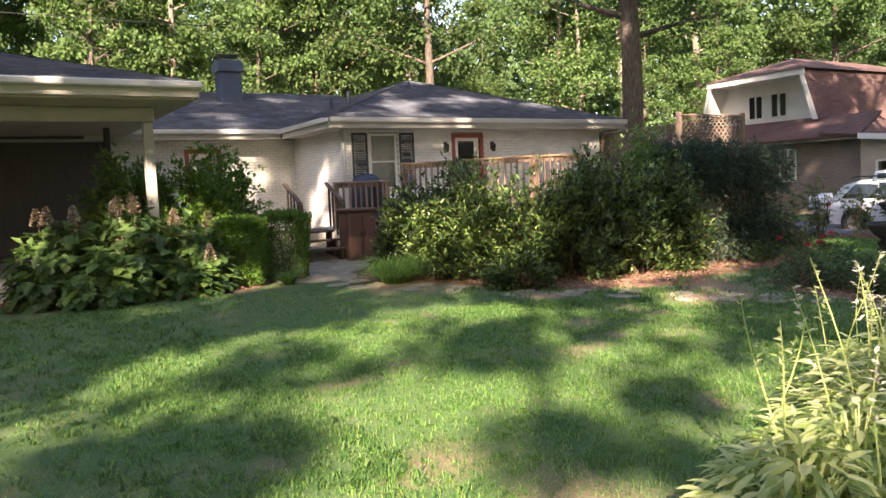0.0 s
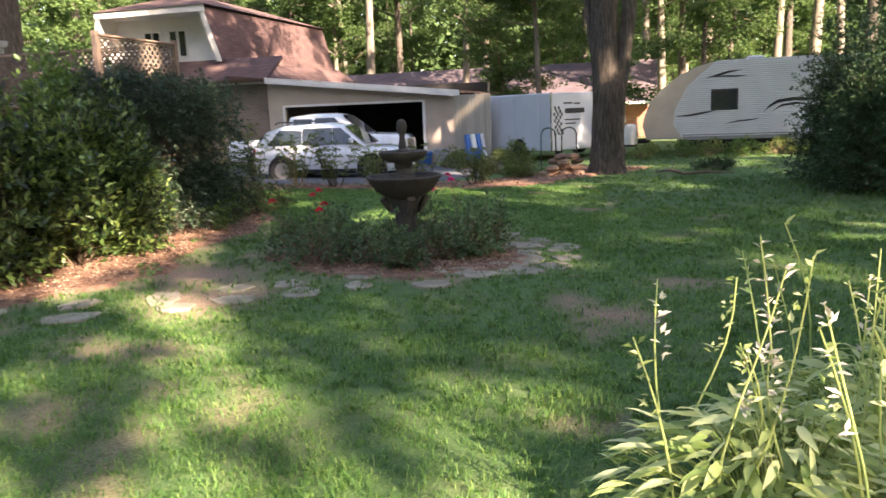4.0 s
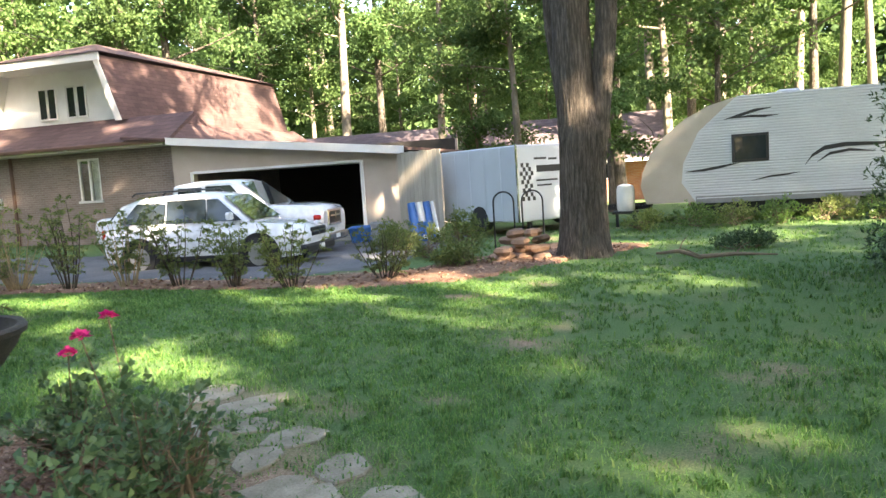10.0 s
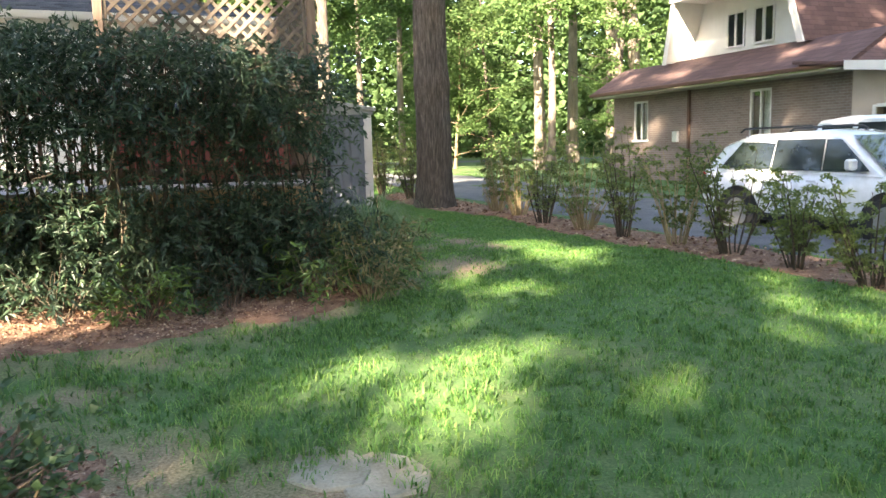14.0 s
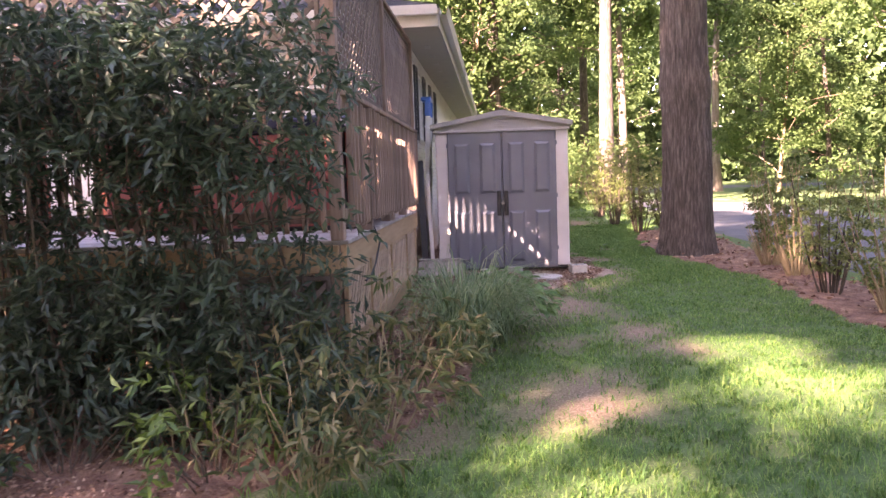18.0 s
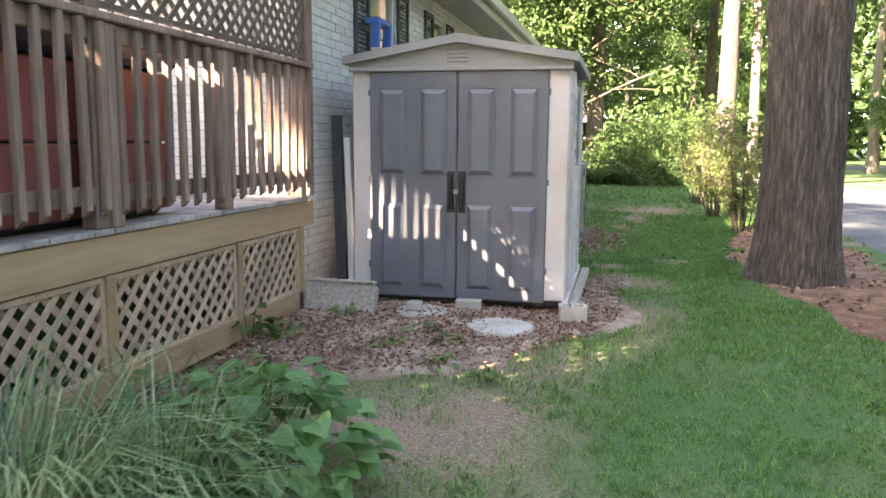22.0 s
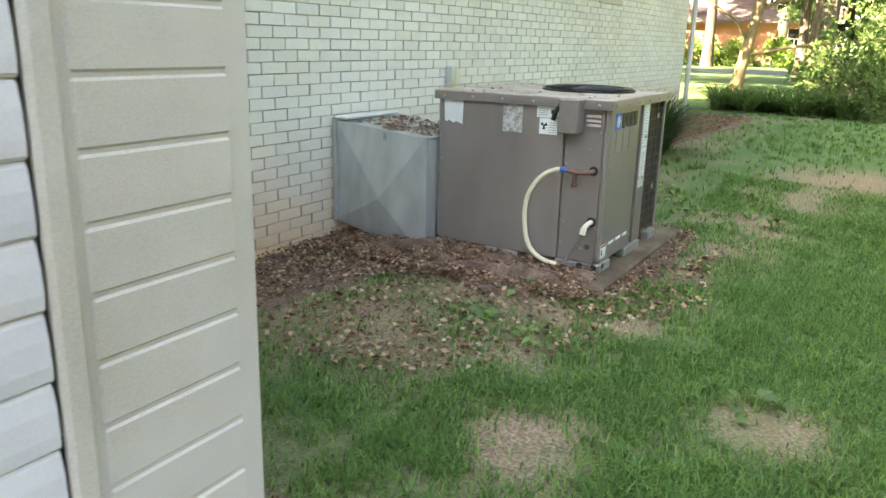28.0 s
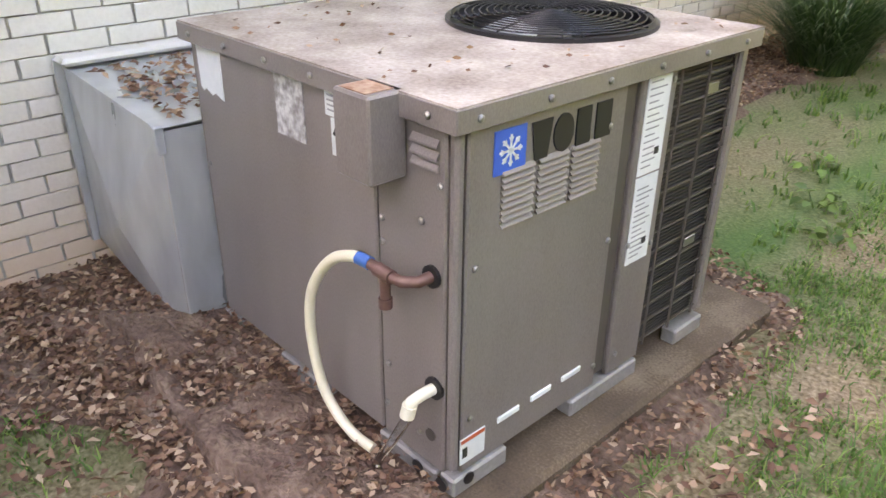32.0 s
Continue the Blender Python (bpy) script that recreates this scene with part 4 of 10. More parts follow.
def sash_window(name, cx, cy, z0, z1, w, face, shutters=True, curtain=True):
    """A sash window in a wall whose outer face looks along face, with louvred shutters."""
    turn = math.degrees(math.atan2(face[1], face[0])) + 90
    t = part(name, Geo().box((-w / 2 - 0.04, -0.03, z0 - 0.07), (w / 2 + 0.04, 0.09, z0), 0.008), M_TRIM, house, "cream sash window with sill")
    t.matrix_basis = pose(cx, cy, 0, 0, 0, turn)
    f, zm = 0.045, (z0 + z1) / 2
    part("frame", Geo().box((-w / 2, 0.0, z0), (-w / 2 + f, 0.08, z1), 0.005).box((w / 2 - f, 0.0, z0), (w / 2, 0.08, z1), 0.005).box((-w / 2 + f, 0.0, z1 - f), (w / 2 - f, 0.08, z1), 0.005)
         .box((-w / 2 + f, 0.01, zm - 0.02), (w / 2 - f, 0.07, zm + 0.02), 0.004).box((-w / 2 + f, 0.004, z0), (w / 2 - f, 0.08, z0 + f), 0.005), M_WHITE, t)
    part("pane", Geo().box((-w / 2 + f, 0.045, z0 + f), (w / 2 - f, 0.05, zm - 0.02)), M_GLASS, t)
    part("pane", Geo().box((-w / 2 + f, 0.035, zm + 0.02), (w / 2 - f, 0.04, z1 - f)), M_GLASS, t)
    if curtain:
        g = Geo()
        n = 28
        for k in range(n):
            a, b = -w / 2 + w * k / n, -w / 2 + w * (k + 1) / n
            g.add([(a, 0.14 + 0.015 * (k % 2), z0), (b, 0.14 + 0.015 * ((k + 1) % 2), z0), (b, 0.14 + 0.015 * ((k + 1) % 2), z1), (a, 0.14 + 0.015 * (k % 2), z1)], [(0, 1, 2, 3)])
        part("curtain", g, M_CURTAIN, t)
    if shutters:
        for s in (-1, 1):
            sw, c = 0.40, s * (w / 2 + 0.06 + 0.20)
            sh = part("shutter", Geo().box((c - sw / 2, -0.04, z0 - 0.03), (c - sw / 2 + 0.05, -0.005, z1 + 0.02), 0.004).box((c + sw / 2 - 0.05, -0.04, z0 - 0.03), (c + sw / 2, -0.005, z1 + 0.02), 0.004)
                      .box((c - sw / 2 + 0.05, -0.038, z1 - 0.04), (c + sw / 2 - 0.05, -0.006, z1 + 0.02)).box((c - sw / 2 + 0.05, -0.038, z0 - 0.03), (c + sw / 2 - 0.05, -0.006, z0 + 0.04)).box((c - sw / 2 + 0.05, -0.038, zm - 0.03), (c + sw / 2 - 0.05, -0.006, zm + 0.03))
                      .box((c - sw / 2 + 0.05, -0.01, z0), (c + sw / 2 - 0.05, -0.004, z1)), M_DARKWOOD, t, "dark louvred shutter")
            g = Geo()
            k = z0 + 0.06
            while k < z1 - 0.06:
                if abs(k - zm) > 0.045:
                    g.box((-0.13, -0.017, -0.003), (0.13, 0.017, 0.003), 0, pose(c, -0.022, k, 40, 0, 0))
                k += 0.042
            part("louvres", g, M_DARKWOOD, sh)
    return t


sash_window("window", 8.16, WY0, 1.55, 2.86, 0.72, (0, -1))
sash_window("window", WX1, 18.35, 1.75, 2.75, 0.80, (1, 0))
sash_window("window", WX1, 20.7, 1.9, 2.75, 0.60, (1, 0))
sash_window("window", WX1, 26.57, 1.75, 2.75, 0.75, (1, 0), False)
# no interior is built: near-black sheets carry its shade behind the glass
part("room_shade", Geo().box((7.5, 16.9, 0.0), (14.4, 16.95, 2.9)).box((14.3, 17.0, 0.0), (14.35, 30, 2.9)), M_SHADE, house, "near-black sheets standing for unlit space behind the panes")


def back_door(cx, cy, z0, w, h):
    d = part("door", Geo().box((cx - w / 2 + 0.1, cy + 0.06, z0), (cx + w / 2 - 0.1, cy + 0.10, z0 + 0.9), 0.004).box((cx - w / 2 + 0.1, cy + 0.06, z0 + 1.9), (cx + w / 2 - 0.1, cy + 0.1, z0 + h - 0.1))
             .box((cx - w / 2 + 0.1, cy + 0.06, z0 + 0.9), (cx - w / 2 + 0.22, cy + 0.1, z0 + 1.9)).box((cx + w / 2 - 0.22, cy + 0.06, z0 + 0.9), (cx + w / 2 - 0.1, cy + 0.1, z0 + 1.9)), M_WHITE, house, "pale door with a large pane in a red-brown frame")
    part("frame", Geo().box((cx - w / 2, cy - 0.02, z0), (cx - w / 2 + 0.1, cy + 0.1, z0 + h), 0.006).box((cx + w / 2 - 0.1, cy - 0.02, z0), (cx + w / 2, cy + 0.1, z0 + h), 0.006).box((cx - w / 2 + 0.1, cy - 0.02, z0 + h - 0.1), (cx + w / 2 - 0.1, cy + 0.1, z0 + h), 0.006), M_REDPAINT, d, "red-brown door frame")
    part("pane", Geo().box((cx - w / 2 + 0.22, cy + 0.078, z0 + 0.9), (cx + w / 2 - 0.22, cy + 0.084, z0 + 1.9)), M_GLASS, d)
    part("handle", Geo().tube([(cx + w / 2 - 0.16, cy + 0.06, z0 + 1.0), (cx + w / 2 - 0.16, cy - 0.0, z0 + 1.0), (cx + w / 2 - 0.26, cy - 0.0, z0 + 1.0)], 0.011, 8), M_SCREW, d)


back_door(10.53, WY0, 0.78, 0.94, 2.08)
back_door(4.75, RY, 0.6, 0.9, 2.15)
for lx in (9.85, 11.25):
    l = part("wall_lantern", Geo().box((lx - 0.04, WY0 - 0.03, 2.45), (lx + 0.04, WY0 - 0.012, 2.65), 0.005).tube([(lx, WY0 - 0.02, 2.62), (lx, WY0 - 0.1, 2.66), (lx, WY0 - 0.11, 2.6)], 0.01, 6), M_BLACK, house, "black wall lantern")
    part("lantern", Geo().lathe([(0.03, 0.0), (0.055, 0.03), (0.065, 0.15), (0.075, 0.16), (0.02, 0.22)], 8, (lx, WY0 - 0.11, 2.4)), M_BLACK, l)

# ---- carport ----
cp = thing("carport", "open carport with cream ceiling and painted timber posts", "carport", (2.4, 13.5, 0))


def local(geo, at):
    geo.v = [(x - at[0], y - at[1], z - at[2]) for x, y, z in geo.v]
    return geo


CP = (2.4, 13.5, 0)
ring = [(-9.5, 12.3, 3.34), (2.98, 12.3, 3.34), (-1.0, 16.2, 4.5), (-9.5, 16.2, 4.5)]
side = [(2.98, 12.3, 3.34), (2.98, 19.0, 3.34), (-1.0, 19.0, 4.5), (-1.0, 16.2, 4.5)]
g = Geo()
for r in (ring, side):
    n = len(r)
    g.add(r + [(x, y, z - 0.1) for x, y, z in r], [tuple(range(n)), tuple(range(n, 2 * n))[::-1]] + [(i, i + n, (i + 1) % n + n, (i + 1) % n) for i in range(n)])
part("roof", local(g, CP), M_SHINGLE, cp, "blue-grey shingle carport roof")
for i, r in enumerate((ring, side)):
    s = shingle_rows("shingles", r, cp, 60 + i, M_SHINGLE)
    s.matrix_basis = pose(-CP[0], -CP[1], 0)
part("ceiling_panel", local(Geo().box((-9.4, 12.36, 3.06), (2.92, 19.2, 3.1)), CP), M_SOFFIT, cp, "cream carport ceiling")
part("fascia", local(Geo().box((-9.5, 12.27, 3.09), (2.98, 12.31, 3.33), 0.005), CP), M_TRIM, cp)
part("fascia", local(Geo().box((2.96, 12.315, 3.09), (3.0, 18.9, 3.33), 0.005), CP), M_TRIM, cp)
gt = Geo().box((-9.5, 12.15, 3.22), (3.02, 12.262, 3.33), 0.02)
part("gutter", local(gt, CP), M_GUTTER, cp, "white gutter")
part("beam", local(Geo().box((-9.4, 13.38, 2.82), (2.5, 13.6, 3.056), 0.01), CP), M_TRIM, cp)
for px, w in ((2.4, 0.16), (-2.6, 0.16)):
    part("post", local(Geo().box((px - w / 2, 13.42, -0.1), (px + w / 2, 13.58, 2.818), 0.012).box((px - w / 2 - 0.03, 13.39, -0.1), (px + w / 2 + 0.03, 13.61, 0.12), 0.01), CP), M_TRIM, cp, "pale painted post")
part("post", local(Geo().box((2.17, 17.0, -0.1), (2.29, 17.12, 3.056), 0.01), CP), M_DARKWOOD, cp, "dark timber post")
part("back_wall", local(Geo().box((-9.0, RY, 0.0), (2.6, RY + 0.15, 3.05)), CP), M_DARKBOARD, cp, "boarded back wall of the carport, its shade put into the dark colour")
# wall out of view, added to keep daylight out of the carport
part("side_wall", local(Geo().box((-9.4, 13.6, 0.3), (-9.2, RY, 3.05)), CP), M_DARKBOARD, cp)
part("slab", local(Geo().box((-9.4, 13.6, -0.2), (2.9, 19.3, 0.3), 0.02), CP), M_CONCRETE, cp, "grey concrete carport slab")

# ---- patio and stepping stones ----
sheet("patio", [(4.3, 12.6), (5.4, 12.2), (6.2, 13.2), (7.0, 14.4), (7.1, 19.4), (3.2, 19.4), (4.1, 15.2)], M_FLAG, 0.2, 0.02, 0.12, "grey-tan patio paving before the steps", "patio")


def flagstone(cx, cy, r, seed):
    rng = random.Random(seed)
    n = rng.randint(6, 9)
    ring = [(r * rng.uniform(0.75, 1.15) * math.cos(2 * math.pi * (k + rng.uniform(-0.2, 0.2)) / n), r * 0.8 * rng.uniform(0.75, 1.15) * math.sin(2 * math.pi * (k + rng.uniform(-0.2, 0.2)) / n)) for k in range(n)]
    g = Geo()
    for s, z in ((1.0, -0.06), (1.0, 0.008), (0.95, 0.018)):
        g.v += [(x * s, y * s, z + 0.004 * math.sin(7 * x + seed)) for x, y in ring]
    g.f = [tuple(range(2 * n, 3 * n))] + [(i + k * n, (i + 1) % n + k * n, (i + 1) % n + (k + 1) * n, i + (k + 1) * n) for k in (0, 1) for i in range(n)]
    ob = solo("flagstone", g, M_FLAG, "flat tan stepping stone sunk in moss and soil", "stepping stone", group="stepping stones")
    ob.matrix_world = pose(cx, cy, float(land(cx, cy)) + 0.0, 0, 0, rng.uniform(0, 360))


line = [(5.0, 12.0), (5.6, 10.9), (6.6, 9.6), (7.8, 8.3), (8.8, 7.2), (9.4, 6.2), (9.9, 5.1), (11.0, 4.5), (12.0, 4.4), (12.7, 4.6), (13.3, 5.6), (13.7, 6.3), (14.4, 6.0)]
rs = random.Random(5)
for k in range(len(line) - 1):
    (ax, ay), (bx, by) = line[k], line[k + 1]
    for j in range(2):
        t = (j + 0.3) / 2
        for off in (-0.22, 0.24):
            nx_, ny_ = -(by - ay), bx - ax
            q = math.hypot(nx_, ny_)
            flagstone(ax + (bx - ax) * t + off * nx_ / q + rs.uniform(-0.1, 0.1), ay + (by - ay) * t + off * ny_ / q + rs.uniform(-0.1, 0.1), rs.uniform(0.2, 0.3), k * 10 + j * 3 + int(off * 10))

# ---- the deck ----
DZ, DX, DY = 0.77, 15.05, 11.6
deck = thing("deck", "raised wooden deck with stained railings and lattice skirt", "deck", (12.0, 14.0, 0))
DO = (12.0, 14.0, 0)


def dpart(name, geo, m, label="", parent=None):
    return part(name, local(geo, DO) if parent is None else geo, m, parent or deck, label)


y = DY
k = 0
while y < WY0 - 0.16:
    xs = 6.2 if y > 14.3 else (7.5 + (14.3 - y) * 0.75 if y > 12.0 else 9.3)
    dpart("board", Geo().box((xs, y, DZ - 0.03), (DX + 0.035, y + 0.136, DZ), 0.004), M_BOARD)
    y += 0.142
# rim beams
for a, b in (((DX, DY, 0.642), (DX, WY0 - 0.03, 0.642)), ((9.3, DY, 0.642), (DX - 0.03, DY, 0.642)), ((7.5, 14.3, 0.642), (9.3, 11.63, 0.642)), ((6.2, 14.3, 0.642), (7.47, 14.3, 0.642))):
    dpart("rim_beam", Geo().bar(a, b, 0.045, 0.19, 0.006), M_BEAM, "pale pine rim beam")
# posts under the deck and the skirting
for px, py in ((DX - 0.07, DY + 0.07), (DX - 0.07, 13.9), (DX - 0.07, 16.1), (12.9, DY + 0.07), (9.4, DY + 0.1)):
    dpart("post", Geo().box((px - 0.045, py - 0.045, -0.4), (px + 0.045, py + 0.045, 0.55), 0.006), M_DECK)
for a, b in (((DX, DY, 0.0), (DX, 16.0, -0.02)), ((12.9, DY, -0.05), (DX - 0.03, DY, -0.05))):
    dpart("skirt_board", Geo().bar(a, b, 0.03, 0.16, 0.005), M_BEAM)
for yy in (11.64, 12.62, 13.84, 15.1, 16.05):
    dpart("skirt_divider", Geo().box((DX - 0.012, yy - 0.03, 0.04), (DX + 0.022, yy + 0.03, 0.545), 0.004), M_BEAM)


def lattice(name, origin, ux, w, h, material, gap=0.105, parent=None, slat=0.036, lab="criss-cross wooden lattice panel"):
    """A lattice panel of crossing slats in the upright plane through origin along ux, w long and h high."""
    m = Matrix.Translation(Vector(origin) - Vector(DO)) @ Matrix.Rotation(math.atan2(ux[1], ux[0]), 4, "Z")
    t = 0.03
    p = part(name, Geo().box((0, -0.016, 0), (w, 0.016, t), 0.003).box((0, -0.016, h - t), (w, 0.016, h), 0.003).box((0, -0.016, t), (t, 0.016, h - t), 0.003).box((w - t, -0.016, t), (w, 0.016, h - t), 0.003), material, parent or deck, lab)
    p.matrix_basis = m
    cache = {}
    for sgn, off in ((1, -0.006), (-1, 0.006)):
        c = -h + gap / 2
        while c < w:
            a, b = max(0.0, c), min(w, c + h)
            if b - a > 0.06:
                za, zb = (a - c, b - c) if sgn > 0 else (h - (a - c), h - (b - c))
                L = round(math.hypot(b - a, zb - za), 3)
                if L not in cache:
                    cache[L] = mesh_of("slat", Geo().box((-L / 2, -0.0045, -slat / 2), (L / 2, 0.0045, slat / 2), 0.002), material)
                place("slat", cache[L], p, pose((a + b) / 2, off, (za + zb) / 2, 0, -math.degrees(math.atan2(zb - za, b - a)), 0))
            c += gap * 1.414
    return p


for y0_, y1_ in ((11.67, 12.59), (12.65, 13.81), (13.87, 15.07), (15.13, 16.02)):
    lattice("lattice_panel", (DX - 0.01, y0_, 0.05), (0, 1), y1_ - y0_, 0.49, M_LATTICE, 0.085)
lattice("lattice_panel", (12.95, DY + 0.01, 0.0), (1, 0), 2.0, 0.53, M_LATTICE2, 0.1)
# privacy screens above the railing
for y0_, y1_ in ((11.72, 13.76), (13.86, 16.2)):
    lattice("privacy_lattice", (DX - 0.02, y0_, 1.80), (0, 1), y1_ - y0_, 1.03, M_LATTICE2, 0.085, lab="tall weathered privacy lattice, shade put into its dark brown")
lattice("privacy_lattice", (12.98, DY, 1.80), (1, 0), 1.98, 1.03, M_LATTICE2, 0.1, lab="tall weathered privacy lattice, shade put into its dark brown")
for px, py, h in ((DX - 0.03, DY, 2.92), (DX - 0.02, 13.81, 2.88), (DX - 0.02, 16.24, 2.88), (12.93, DY, 2.92)):
    dpart("screen_post", Geo().box((px - 0.045, py - 0.045, DZ), (px + 0.045, py + 0.045, h), 0.006), M_DECK, "tall dark screen post")
for a, b in (((12.93, DY, 2.86), (DX, DY, 2.86)), ((DX - 0.02, 11.66, 2.86), (DX - 0.02, 16.2, 2.86))):
    dpart("screen_cap", Geo().bar(a, b, 0.09, 0.035, 0.005), M_DECK)


BAL = {}


def railing(p, q, z0, ztop, seg=0.128, cap=0.13, mcap=M_DECK, posts=(), out=0.045, sand=False):
    """A run of railing from p to q: cap, two rails, balusters outside, a few posts."""
    a, b = Vector((*p, 0)), Vector((*q, 0))
    L = (b - a).length
    x = (b - a).normalized()
    n = Vector((x.y, -x.x, 0))
    dpart("rail_cap", Geo().bar((a.x, a.y, ztop - 0.02), (b.x, b.y, ztop - 0.02), cap, 0.038, 0.006), mcap)
    for z in (z0 + 0.16, ztop - 0.085):
        dpart("rail", Geo().bar((a.x, a.y, z), (b.x, b.y, z), 0.038, 0.088, 0.005), M_DECK)
    key = round(ztop - z0, 3)
    if key not in BAL:
        h = ztop - 0.05 - (z0 + 0.07)
        g = Geo().box((-0.018, -0.018, 0.02), (0.018, 0.018, h), 0.003)
        g.add([(-0.018, -0.018, 0.02), (0.018, -0.018, 0.02), (0.018, 0.018, 0.02), (-0.018, 0.018, 0.02), (-0.018, 0.016, -0.012), (0.018, 0.016, -0.012)], [(0, 1, 5, 4), (2, 3, 4, 5), (0, 4, 3), (1, 2, 5)])
        BAL[key] = mesh_of("baluster", g, M_DECK)
    cnt = int(L / seg)
    rr = random.Random(int(L * 100))
    for i in range(cnt):
        c = a + x * (i + 0.5) * L / cnt + n * out
        place("baluster", BAL[key], deck, pose(c.x - DO[0], c.y - DO[1], z0 + 0.07 + rr.uniform(-0.012, 0.012), rr.uniform(-0.6, 0.6), rr.uniform(-0.6, 0.6), math.degrees(math.atan2(x.y, x.x))))
    for s in posts:
        c = a + x * s
        dpart("rail_post", Geo().box((c.x - 0.043, c.y - 0.043, z0), (c.x + 0.043, c.y + 0.043, ztop - 0.042), 0.006), M_DECK)


railing((DX, DY + 0.05), (DX, 16.22), DZ, 1.77, posts=(0.95, 2.25, 3.3, 4.4))
railing((12.95, DY), (DX - 0.05, DY), DZ, 1.77, posts=(1.0,))
railing((10.2, DY), (12.9, DY), DZ, 1.77, posts=(1.3,))
railing((9.1, 11.75), (10.25, DY), DZ, 2.07, posts=(0.0, 1.12), mcap=M_BEAM)
railing((7.5, 14.2), (9.1, 11.75), DZ, 2.07, posts=(0.05, 1.5), mcap=M_BEAM)
railing((6.2, 14.75), (7.5, 14.75), DZ, 1.74, posts=(0.04, 1.2))
# steps down to the patio
for i in range(3):
    zt = DZ - 0.02 - i * 0.165
    yt = 15.0 - i * 0.28
    dpart("tread", Geo().box((5.35, yt - 0.28, zt - 0.04), (6.15, yt, zt), 0.006), M_OLDWOOD)
    for sx in (5.42, 6.08):
        dpart("riser_block", Geo().box((sx - 0.03, yt - 0.24, 0.1), (sx + 0.03, yt - 0.02, zt - 0.041), 0.004), M_OLDWOOD)
dpart("landing", Geo().box((5.35, 15.01, DZ - 0.06), (6.19, 16.2, DZ - 0.02), 0.006), M_OLDWOOD)
for sx in (5.3, 6.2):
    dpart("newel", Geo().box((sx - 0.045, 14.3, 0.1), (sx + 0.045, 14.39, 1.32), 0.006), M_OLDWOOD)
    dpart("hand_rail", Geo().bar((sx, 14.34, 1.34), (sx, 15.2, 1.74), 0.09, 0.04, 0.005), M_OLDWOOD)
    for i in range(4):
        yy = 14.5 + i * 0.18
        dpart("stair_baluster", Geo().box((sx - 0.018, yy - 0.018, 0.55 + i * 0.09), (sx + 0.018, yy + 0.018, 1.33 + (yy - 14.34) * 0.46), 0.003), M_OLDWOOD)

# ---- on the deck and beside the steps ----
tub = thing("hot_tub", "hot tub clad in red panels, its cover closed", "hot tub", (13.9, 13.62, DZ))
for sx, sy, turn in ((0, -1.0, 0), (1.0, 0, 90), (0, 1.0, 180), (-1.0, 0, 270)):
    for k in range(4):
        m = pose(0, 0, 0, 0, 0, turn)
        g = Geo().box((-0.97 + k * 0.49, -1.02, 0.04), (-0.97 + k * 0.49 + 0.47, -0.985, 0.40), 0.008, m).box((-0.97 + k * 0.49, -1.02, 0.41), (-0.97 + k * 0.49 + 0.47, -0.985, 0.78), 0.008, m)
        part("cladding_panel", g, M_TUB, tub)
part("shell", Geo().box((-0.97, -0.97, 0.0), (0.97, 0.97, 0.80), 0.03), M_DARKWOOD, tub)
part("cover", Geo().box((-1.05, -1.05, 0.80), (-0.01, 1.05, 0.92), 0.03).box((0.01, -1.05, 0.80), (1.05, 1.05, 0.92), 0.03), plain("navy_vinyl", (0.016, 0.02, 0.045), 0.45), tub, "folding navy vinyl cover")

cab = thing("storage_cabinet", "brown resin storage cabinet standing on the patio", "cabinet", (6.45, 14.25, 0.12))
part("body", Geo().box((-0.3, -0.25, 0), (0.3, 0.25, 1.0), 0.02), M_BROWNPL, cab)
for sx in (-0.145, 0.145):
    d = part("door", Geo().box((sx - 0.135, -0.275, 0.06), (sx + 0.135, -0.252, 0.94), 0.008).box((sx - 0.09, -0.285, 0.12), (sx + 0.09, -0.276, 0.46), 0.006).box((sx - 0.09, -0.285, 0.54), (sx + 0.09, -0.276, 0.88), 0.006), M_BROWNPL, cab)
    part("handle", Geo().box((sx * 0.25 - 0.012, -0.30, 0.5), (sx * 0.25 + 0.012, -0.276, 0.62), 0.004), M_BLACK, d)
part("lid", Geo().box((-0.34, -0.3, 1.0), (0.34, 0.28, 1.07), 0.02), M_BROWNPL, cab)
# orange sheet paints the sun on the cabinet's brown side
part("side_panel", Geo().box((0.302, -0.22, 0.05), (0.32, 0.22, 0.85), 0.006), M_SUNSIDE, cab, "side panel with sunlight put into its orange colour")

grill = thing("covered_grill", "gas grill under a blue-black cover on the deck", "grill", (7.2, 15.3, DZ))
part("cover", Geo().lathe([(0.36, 0.12), (0.38, 0.5), (0.34, 0.86), (0.30, 1.02), (0.18, 1.12), (0.02, 1.15)], 18, lobes=6, deep=0.03), plain("blue_black_cover", (0.02, 0.03, 0.055), 0.5), grill, smooth=True)
part("wheels", Geo().tube([(-0.25, -0.2, 0.06), (-0.25, 0.2, 0.06)], 0.06, 12).tube([(0.25, -0.2, 0.06), (0.25, 0.2, 0.06)], 0.06, 12), M_BLACK, grill)

chair = thing("patio_chair", "black metal patio chair on the deck", "chair", (13.9, 15.55, DZ), 200)
part("seat", Geo().box((-0.24, -0.23, 0.41), (0.24, 0.23, 0.43), 0.008), M_BLACK, chair)
for sx in (-1, 1):
    for sy in (-1, 1):
        part("leg", Geo().tube([(sx * 0.25, sy * 0.25, 0.0), (sx * 0.22, sy * 0.2, 0.42)], 0.012, 8), M_BLACK, chair)
    part("armrest", Geo().tube([(sx * 0.24, -0.2, 0.42), (sx * 0.27, -0.2, 0.64), (sx * 0.27, 0.2, 0.66)], 0.012, 8), M_BLACK, chair)
